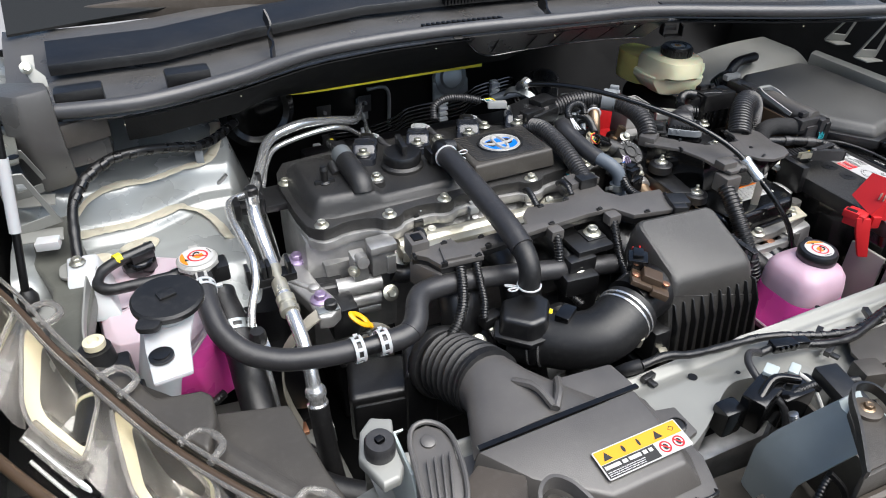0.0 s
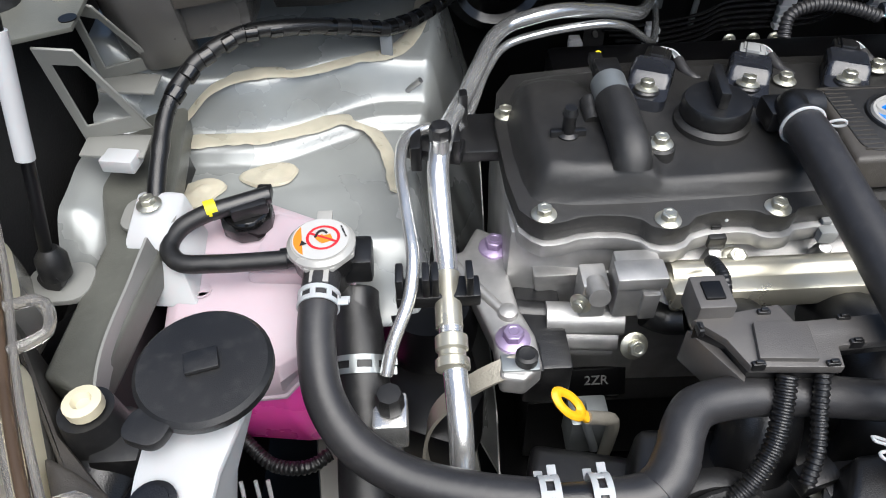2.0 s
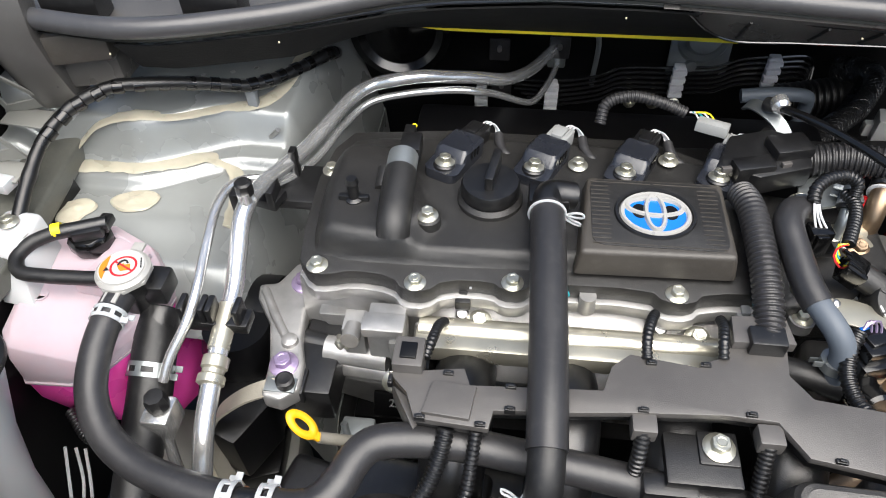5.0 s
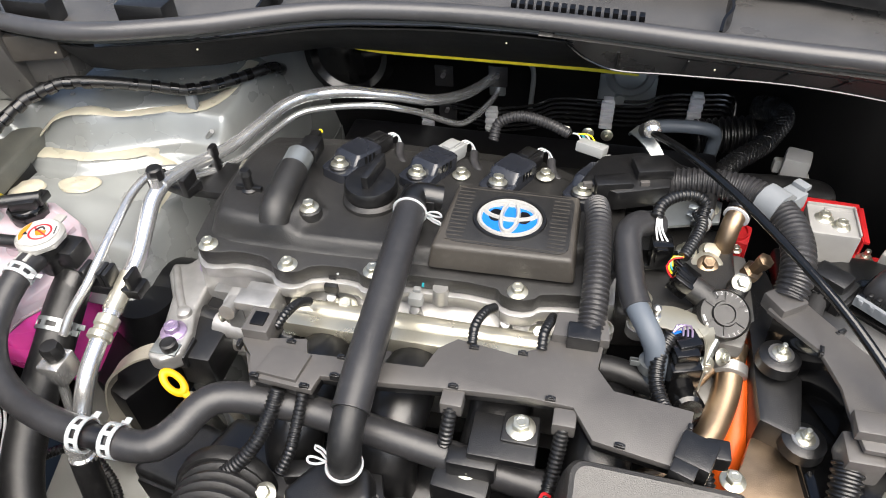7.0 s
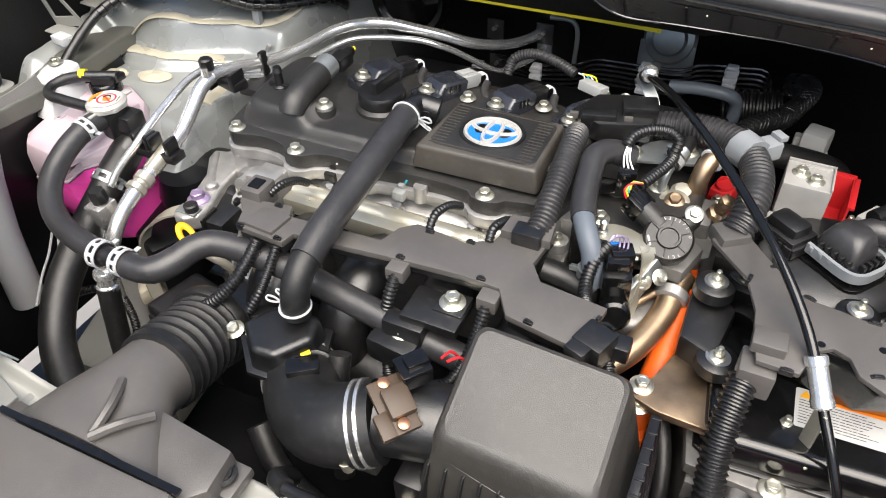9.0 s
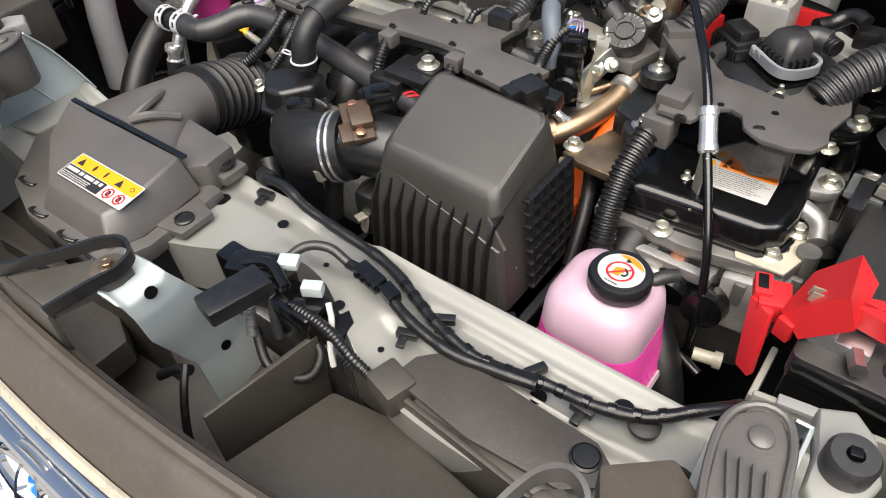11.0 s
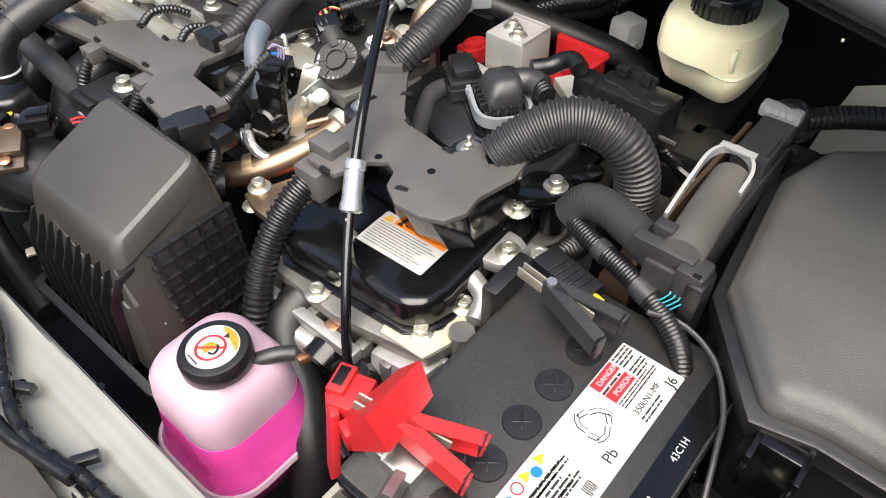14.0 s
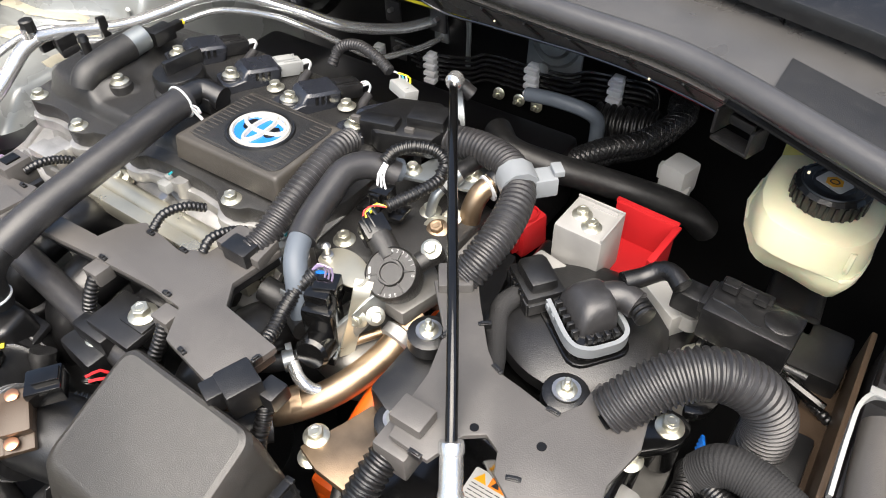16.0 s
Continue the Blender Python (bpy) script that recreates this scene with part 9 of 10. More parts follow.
def support(u, v):
    x = -0.47 + 0.94 * u
    y0 = 0.092 + 0.0 * x
    y1 = beam_front_y(x)
    y = y0 + (y1 - y0) * v
    z = 0.73
    z += 0.009 * smooth(0.072, 0.088, y) - 0.028 * smooth(0.088, 0.094, y)
    z -= 0.007 * smooth(0.066, 0.058, y) * smooth(0.03, 0.04, y) * smooth(0.12, 0.17, x) * smooth(0.36, 0.31, x)
    z += 0.008 * smooth(-0.16, -0.12, x) * smooth(0.03, -0.03, x) * smooth(0.075, 0.05, y)
    z -= 0.010 * smooth(0.035, 0.02, y) * smooth(0.10, 0.13, x)
    z -= 0.006 * smooth(-0.05, -0.02, x) * smooth(0.06, 0.04, x) * smooth(0.03, 0.05, y)
    z += 0.02 * smooth(0.38, 0.46, abs(x))
    return (x, y, z)


def sz(x, y):
    return support((x + 0.47) / 0.94, (0.092 - y) / (0.092 - beam_front_y(x)))[2]


part("beam_top", shell(support, 150, 40, 0.0015), "silver", rs, sharp=60)
part("beam_rear", shell(lambda u, v: (-0.47 + 0.94 * u, 0.0925, support(u, 0)[2] - 0.06 * v), 40, 2, 0.0015), "silver", rs)
part("beam_front", shell(lambda u, v: tuple(Vector(support(u, 1)) + Vector((0, 0.004 * v, -0.07 * v))), 90, 2, 0.0015), "silver", rs)
for x, y, r in ((-0.135, 0.046, 0.009), (-0.049, 0.055, 0.006), (0.07, 0.011, 0.006), (0.21, 0.0895, 0.0045), (0.272, 0.036, 0.0075), (0.02, 0.045, 0.003), (0.15, 0.05, 0.006), (0.335, 0.064, 0.009), (0.13, 0.0, 0.003)):
    part("hole_rim", lathe([(r, 0), (r, 0.0006)], (x, y, sz(x, y) + 0.0012), seg=18), "dark", rs, "dark punched hole")
part("large_opening", prism([(0.075, -0.005), (0.085, -0.025), (0.10, -0.02), (0.095, 0.004), (0.082, 0.012)], sz(0.085, -0.005) - 0.002, sz(0.085, -0.005) + 0.0015, 0.0003), "dark", rs, "dark pressed opening")
for s in (-1, 1):
    ends = tagged(part("support_end_%s" % ("right" if s > 0 else "left"), loft([[(s * 0.40, 0.09, z), (s * 0.50, 0.06, z + 0.01), (s * 0.52, -0.02, z + 0.01), (s * 0.40, -0.03, z)] for z in (0.66, 0.735)], 0.006), "silver"), "silver end of radiator support", "body panel", kind="structure")
    bw = thing("rubber_grommet", (s * 0.395, 0.025, 0.74), "black rubber grommet in radiator support", "grommet", "support grommets")
    part("grommet", lathe([(0.016, 0), (0.016, 0.004), (0.012, 0.006), (0.010, -0.002), (0.004, 0.0), (0.004, 0.004), (0, 0.004)], (s * 0.395, 0.022, 0.737), seg=24), "rubber", bw)

# loom lying on the beam
ll = thing("front_loom", (0.15, 0.06, 0.73), "black taped wiring loom along radiator support", "wiring loom")
RUN = [(-0.105, 0.088, 0.752), (-0.07, 0.085, 0.757), (-0.04, 0.079, 0.752), (0.0, 0.076, 0.748), (0.045, 0.073, 0.746), (0.075, 0.07, 0.745), (0.105, 0.062, 0.744), (0.135, 0.05, 0.743), (0.165, 0.039, 0.742), (0.212, 0.031, 0.74), (0.25, 0.036, 0.74), (0.275, 0.042, 0.74), (0.319, 0.046, 0.742), (0.356, 0.058, 0.745), (0.387, 0.084, 0.75), (0.405, 0.105, 0.745), (0.41, 0.13, 0.72)]
part("loom_run", tube(RUN, 0.0054, 12, 0.004, wobble=0.16), "tape", ll)
part("loom_branch", tube([(0.052, 0.047, 0.746), (0.08, 0.045, 0.75), (0.104, 0.039, 0.748), (0.148, 0.026, 0.744), (0.193, 0.022, 0.741), (0.229, 0.028, 0.741), (0.27, 0.036, 0.742)], 0.0055, 10, 0.004, wobble=0.16), "tape", ll)
part("loom_plug", join(box((0.085, 0.042, 0.752), (0.034, 0.016, 0.013), 0.002, rz=-12), box((0.112, 0.038, 0.75), (0.02, 0.014, 0.012), 0.002, rz=-18), *[box((0.075 + 0.008 * i, 0.034 - 0.001 * i, 0.755), (0.004, 0.003, 0.006), 0.0005) for i in range(4)]), "gloss", ll)
part("loom_loop", tube([(0.052, 0.047, 0.747), (0.03, 0.045, 0.757), (0.012, 0.03, 0.76), (0.008, 0.0, 0.752), (0.02, -0.025, 0.735), (0.03, -0.035, 0.70)], 0.0048, 10), "hose", ll)
part("loom_end", tube([(-0.105, 0.088, 0.752), (-0.12, 0.095, 0.745), (-0.125, 0.105, 0.73), (-0.13, 0.12, 0.70)], 0.009, 12), "rubber", ll)
for x, y, rz in ((0.148, 0.018, 20), (0.31, 0.04, 0), (0.26, 0.05, 60), (-0.1, 0.078, 10), (0.165, 0.05, 30)):
    part("loom_clip", join(box((x, y, 0.738), (0.02, 0.008, 0.008), 0.001, rz=rz), box((x, y - 0.008, 0.736), (0.008, 0.014, 0.004), 0.001, rz=rz)), "black", ll)
for i in range(6, 14):
    for k in (0.3, 0.8):
        part("tape_wrap", lathe([(0.005, -0.004), (0.0061, -0.003), (0.0061, 0.003), (0.005, 0.004)], Vector(RUN[i]).lerp(Vector(RUN[i + 1]), k), Vector(RUN[i + 1]) - Vector(RUN[i]), 10), "gloss", ll)
part("beam_grommet", lathe([(0.013, 0), (0.013, 0.004), (0.009, 0.006)], (0.356, 0.055, 0.737), seg=20), "rubber", ll)
conduit([(0.02, -0.02, 0.735), (0.05, -0.02, 0.742), (0.09, -0.022, 0.742), (0.13, -0.03, 0.735), (0.165, -0.03, 0.722)], 0.0055, "black corrugated conduit ahead of radiator support")

# plastic plate on the beam
pl = solid("seal_plate", prism([(0.165, -0.025), (0.17, 0.003), (0.185, 0.019), (0.22, 0.024), (0.335, 0.02), (0.35, 0.01), (0.352, -0.012), (0.33, -0.03), (0.25, -0.035)], 0.735, 0.7395, 0.0015), "soft", "flat dark plastic sealing plate on beam", "plate")
pc2 = solid("push_clip", join(lathe([(0.0125, 0), (0.0125, 0.002), (0.0105, 0.003), (0.0098, 0.0015), (0.0098, 0.004), (0, 0.0045)], (0.333, 0.003, 0.7392), seg=28)), "black", "round black push clip in plate", "clip")
solid("plate_box", box((0.168, -0.028, 0.728), (0.035, 0.03, 0.03), 0.004, rz=-15), "soft", "dark plastic box end beside plate", "box")

# basin panels between beam and grille
bs = thing("air_guide", (0.1, -0.1, 0.6), "dark plastic air guide panels behind grille", "air guide")
part("guide_floor", shell(lambda u, v: (-0.5 + 1.0 * u, -0.19 + 0.17 * v, 0.60 + 0.02 * math.sin(u * 7) + 0.03 * v), 12, 4, 0.003), "soft", bs)
part("guide_slope", prism([(0.07, -0.16), (0.10, -0.04), (0.16, -0.03), (0.27, -0.045), (0.33, -0.10), (0.32, -0.17)], 0.655, 0.68, 0.006), "soft", bs)
for c, d, rz in (((0.22, -0.034, 0.70), (0.2, 0.006, 0.06), -5), ((0.06, -0.08, 0.67), (0.006, 0.12, 0.1), -8), ((-0.2, -0.11, 0.66), (0.25, 0.006, 0.1), 5)):
    part("guide_wall", box(c, d, 0.002, rz=rz), "soft", bs)
part("guide_left", prism([(-0.42, -0.17), (-0.40, -0.09), (-0.16, -0.095), (-0.10, -0.12), (-0.10, -0.17)], 0.655, 0.69, 0.006), "soft", bs)
part("radiator_core", join(box((0, 0.01, 0.55), (0.8, 0.03, 0.2), 0.002), *[box((0.04 + 0.0045 * i, -0.008, 0.64), (0.0018, 0.006, 0.07), 0) for i in range(16)]), "steel", bs)

# grille panel
gp = thing("grille_panel", (0, -0.21, 0.7), "grey-brown plastic grille top panel", "grille panel")


def gy(x):
    return -0.178 + 0.25 * x * x


part("panel_top", loft([[(x, gy(x), 0.802), (x, gy(x) - 0.012, 0.815), (x, gy(x) - 0.024, 0.815), (x, gy(x) - 0.048, 0.79), (x, gy(x) - 0.05, 0.775), (x, gy(x) - 0.01, 0.77)] for x in [-0.5 + 0.05 * i for i in range(21)]], 0.0), "bumper", gp, sharp=50)
part("panel_lip", tube([(x, gy(x) - 0.012, 0.815) for x in [-0.5 + 0.1 * i for i in range(11)]], 0.006, 8, 0.02), "bumper", gp)
part("chrome_strip", tube([(x, gy(x) - 0.056, 0.758) for x in [-0.45 + 0.09 * i for i in range(11)]], 0.007, 10, 0.02), "chrome", gp, "bright chrome strip")
part("beige_strip", ribbon([(x, gy(x) - 0.053, 0.784) for x in [-0.5 + 0.1 * i for i in range(11)]], 0.01, 0.003, (0, 0.5, 1), 0.02), "sealer", gp)
part("grille_back", shell(lambda u, v: (-0.5 + u, gy(-0.5 + u) - 0.056 - 0.03 * v, 0.77 - 0.3 * v), 16, 3, 0.003), "dark", gp)
for k in range(3):
    part("grille_bar", tube([(x, gy(x) - 0.068 - 0.008 * k, 0.74 - 0.04 * k) for x in [-0.45 + 0.09 * i for i in range(11)]], 0.008, 8, 0.03, squash=0.5), "chrome", gp, "chrome grille bar")
fe = thing("front_emblem", (-0.02, -0.27, 0.68), "chrome oval front emblem with blue fields", "emblem")
fem = Matrix.Translation((-0.012, -0.262, 0.70)) @ pose(0, 0, 0, 62, 0, 0)
part("emblem_ground", moved(prism(ellipse(0, 0, 0.07, 0.048, 40), 0, 0.002, 0), fem), "blue", fe)
for a, b, cx, cy, w in ((0.074, 0.05, 0, 0, 0.009), (0.058, 0.022, 0, 0.014, 0.009), (0.022, 0.042, 0, 0, 0.008)):
    part("emblem_ring", moved(oval_ring(cx, cy, a, b, w, 0.002, 0.009), fem), "chrome", fe, "chrome oval ring")

# hood latch
ht = thing("hood_latch", (-0.03, -0.04, 0.7), "black hood latch on pale grey bracket", "latch")
LP = [((-0.030, -0.106, 0.838), (-0.028, -0.146, 0.838)), ((0.0, -0.104, 0.84), (0.002, -0.144, 0.84)), ((0.010, -0.10, 0.832), (0.012, -0.142, 0.832)), ((0.010, -0.09, 0.812), (0.012, -0.138, 0.812)), ((0.002, -0.072, 0.775), (0.003, -0.132, 0.772)), ((-0.012, -0.048, 0.725), (-0.012, -0.112, 0.72)), ((-0.018, -0.036, 0.69), (-0.018, -0.098, 0.685)), ((-0.018, -0.036, 0.62), (-0.018, -0.095, 0.61))]


def latch_sheet(u, v):
    f = u * (len(LP) - 1)
    i = min(len(LP) - 2, int(f))
    a, b = Vector(LP[i][0]).lerp(Vector(LP[i + 1][0]), f - i), Vector(LP[i][1]).lerp(Vector(LP[i + 1][1]), f - i)
    p = a.lerp(b, v)
    p.z += 0.006 * (math.exp(-(v / 0.08) ** 2) + math.exp(-((1 - v) / 0.08) ** 2))
    return tuple(p)


part("latch_plate", shell(latch_sheet, 40, 18, 0.0025), "primer", ht, "pale grey-blue pressed bracket plate", sharp=60)
part("hole_rim", lathe([(0.0055, 0), (0.0055, 0.001)], (0.0128, -0.118, 0.832), (1, 0, 0.2), 16), "dark", ht, "punched hole")
part("hole_rim", lathe([(0.0055, 0), (0.0055, 0.001)], (-0.0155, -0.067, 0.69), (1, 0, 0.1), 16), "dark", ht, "punched hole")
for c, d, rz in (((-0.005, -0.012, 0.74), (0.06, 0.03, 0.05), 20), ((-0.05, -0.008, 0.73), (0.03, 0.025, 0.04), 0), ((0.045, -0.012, 0.72), (0.05, 0.035, 0.05), 0)):
    part("latch_block", box(c, d, 0.005, rz=rz), "gloss", ht)
part("latch_hook", tube([(-0.02, -0.02, 0.76), (0.01, -0.01, 0.77), (0.04, -0.02, 0.765)], 0.006, 10), "gloss", ht)
part("latch_lever", loft([at_height([(0.018, -0.092), (0.046, -0.098), (0.060, -0.042), (0.030, -0.036)], z) for z in (0.790, 0.806)], 0.003), "black", ht)
part("latch_spring", tube([(0.012, -0.045, 0.745), (0.016, -0.05, 0.73), (0.02, -0.055, 0.718)], 0.006, 10, ribs=(0.003, 0.0014)), "steel", ht, "small steel coil spring")
part("latch_plate_small", join(box((0.055, -0.002, 0.757), (0.02, 0.012, 0.012), 0.002, rz=30), box((0.02, 0.004, 0.766), (0.02, 0.016, 0.008), 0.002, rz=30)), "primer", ht)
part("latch_cable", tube([(0.055, -0.02, 0.715), (0.075, -0.025, 0.70), (0.075, -0.045, 0.685), (0.04, -0.06, 0.69), (0.01, -0.045, 0.71)], 0.005, 10), "rubber", ht)
part("white_wire", tube([(0.07, 0.0, 0.745), (0.082, -0.01, 0.735), (0.088, -0.022, 0.72), (0.096, -0.03, 0.70)], 0.003, 8), "lab_white", ht, "white sheet edge")
conduit([(-0.03, -0.13, 0.70), (-0.01, -0.12, 0.715), (0.005, -0.115, 0.72)], 0.005, "short corrugated conduit at latch bracket")
solid("latch_sensor_lead", tube([(0.0, -0.115, 0.725), (0.01, -0.13, 0.71), (0.015, -0.145, 0.67), (0.012, -0.15, 0.62)], 0.004, 8), "rubber", "thin black lead at latch bracket", "lead")
sb = thing("latch_support_strap", (-0.1, -0.13, 0.8), "dark plastic support strap with bolt", "strap")
part("strap_wall", ribbon([(-0.088, -0.182, 0.85), (-0.055, -0.145, 0.856), (-0.032, -0.116, 0.86), (-0.018, -0.108, 0.861), (-0.003, -0.113, 0.86), (0.001, -0.128, 0.858), (-0.006, -0.15, 0.855), (-0.016, -0.182, 0.85)], 0.011, 0.003, (0, 0, 1), 0.004), "black", sb)
part("strap_floor", prism([(-0.08, -0.178), (-0.034, -0.12), (-0.018, -0.112), (-0.005, -0.116), (-0.003, -0.13), (-0.018, -0.178)], 0.838, 0.846, 0.001), "soft", sb)
part("strap_pad", lathe([(0.0145, 0), (0.0145, 0.004), (0.012, 0.005)], (-0.018, -0.127, 0.846), seg=24), "bumper", sb)
bolt((-0.018, -0.127, 0.850), sb, 0.0085, (0, 0, 1), "brown")
part("strap_gusset", loft([[(-0.088, -0.184, 0.80), (-0.016, -0.184, 0.80), (-0.016, -0.178, 0.80), (-0.088, -0.178, 0.80)], [(-0.088, -0.182, 0.845), (-0.016, -0.182, 0.845), (-0.016, -0.178, 0.845), (-0.088, -0.178, 0.845)]], 0.001), "soft", sb)


def hood_side(s):
    """Ribbed bracket, rubber stop and ring lug at one end of the grille."""
    k = lambda pts: [(s * x, y) for x, y in pts][:: 1 if s > 0 else -1]
    rb_ = thing("ribbed_bracket", (s * 0.44, -0.04, 0.80), "ribbed black plastic bracket with bolt", "bracket", "grille end brackets")
    out = [(0.408, 0.005), (0.412, 0.022), (0.424, 0.032), (0.437, 0.031), (0.446, 0.018), (0.452, -0.01), (0.462, -0.062), (0.438, -0.08), (0.418, -0.045)]
    part("bracket_top", loft([at_height(k(out), 0.80), at_height(k(out), 0.848, 0.1, 0.0), at_height(k(shrink(out, 0.95)), 0.853, 0.1, 0.0)], 0.002), "grey", rb_)
    part("bracket_rim", tube([(s * x, y, 0.855 + 0.1 * y) for x, y in [out[7], out[8], out[0], out[1], out[2], out[3], out[4], out[5], out[6]]], 0.0026, 8), "grey", rb_)
    for i in range(4):
        xa, xb = 0.4165 + 0.0075 * i, 0.441 + 0.0055 * i
        part("rib", loft([[(s * xa, -0.008, z), (s * (xa + 0.0022), -0.008, z), (s * (xb + 0.0022), -0.072, z - 0.005), (s * xb, -0.072, z - 0.005)] for z in (0.852, 0.858)], 0.0006), "grey", rb_)
    part("rivet", lathe([(0.0075, 0), (0.0072, 0.0025), (0.0055, 0.0035), (0, 0.0036)], (s * 0.43, 0.012, 0.854), (0, -0.1, 1), 20), "grey", rb_, "grey flush rivet")
    st = thing("hood_stop", (s * 0.475, 0.02, 0.80), "white bracket with grey rubber hood stop", "hood stop", "hood stops")
    wp = [(0.45, 0.053), (0.469, 0.062), (0.484, 0.05), (0.494, 0.024), (0.483, -0.012), (0.466, -0.01), (0.459, 0.0), (0.458, 0.024)]
    part("stop_plate", loft([at_height(k(wp), 0.838), at_height(k(wp), 0.847, 0.1, 0.0), at_height(k(shrink(wp, 0.93)), 0.85, 0.1, 0.0)], 0.002), "silver", st, "pale painted plate")
    side = [(0.042, 0.846), (0.06, 0.82), (0.078, 0.785), (0.095, 0.745), (0.056, 0.736), (-0.01, 0.738), (-0.03, 0.75), (-0.02, 0.80), (-0.004, 0.838)]
    part("side_plate", loft([[(s * x, y, z) for y, z in side] for x in (0.451, 0.454)], 0.0008), "primer", st, "blue-grey painted side plate")
    part("side_flange", ribbon([(s * 0.449, y, z) for y, z in side[:4]], 0.012, 0.002, (1, 0, 0)), "primer", st)
    part("plate_hole", lathe([(0.0065, 0), (0.0065, 0.001)], (s * 0.4505, 0.034, 0.832), (-s, 0, 0), 18), "dark", st)
    part("pressed_bead", tube([(s * 0.4505, 0.0, 0.83), (s * 0.4505, 0.02, 0.79), (s * 0.4505, 0.045, 0.745)], 0.003, 8, squash=0.5), "primer", st)
    part("foot_plate", prism(k([(0.40, 0.06), (0.452, 0.075), (0.452, -0.02), (0.405, -0.01)]), 0.747, 0.751, 0.001), "silver", st)
    part("rubber_stop", lathe([(0.0145, 0), (0.0145, 0.016), (0.0125, 0.0195), (0.005, 0.0195), (0.0045, 0.012), (0, 0.012)], (s * 0.474, 0.022, 0.851), (0, -0.1, 1), 26), "hose", st, "grey rubber stop")
    part("stop_slot", box((s * 0.474, 0.022, 0.869), (0.007, 0.007, 0.004), 0.0008, rz=15), "dark", st)
    rg = thing("ring_lug", (s * 0.345, -0.09, 0.82), "dark plastic ring lug with bolt", "lug", "grille ring lugs")
    ro = [(0.320, -0.168), (0.332, -0.10), (0.34, -0.082), (0.352, -0.074), (0.366, -0.08), (0.373, -0.095), (0.381, -0.168)]
    part("ring_wall", ribbon([(s * x, y, 0.858 + 0.15 * (y + 0.07)) for x, y in ro], 0.016, 0.0035, (0, 0, 1), 0.004), "grey", rg)
    part("ring_floor", loft([at_height(k(shrink(ro, 0.93)), 0.80), at_height(k(shrink(ro, 0.93)), 0.846, 0.15, -0.07)], 0.002), "soft", rg)
    part("ring_rivet", lathe([(0.007, 0), (0.007, 0.002), (0.005, 0.003), (0, 0.003)], (s * 0.347, -0.092, 0.8445), seg=18), "grey", rg, "grey flush rivet")
    part("square_nut", box((s * 0.366, -0.098, 0.845), (0.009, 0.009, 0.005), 0.001, rz=20), "black", rg)
    bp2 = solid("lug_plate", loft([at_height(k([(0.36, -0.05), (0.395, -0.02), (0.425, -0.04), (0.43, -0.12), (0.378, -0.125), (0.375, -0.08)]), z) for z in (0.815, 0.842)], 0.004), "bumper", "dark plastic plate between lug and bracket", "plate", "grille end plates")
    if s > 0:
        writing("B", 0.014, Matrix.Translation((0.403, -0.07, 0.8425)) @ pose(0, 0, 0, 0, 0, 25), "connector", bp2, depth=0.0003)
    return rb_


hood_side(1)
hood_side(-1)


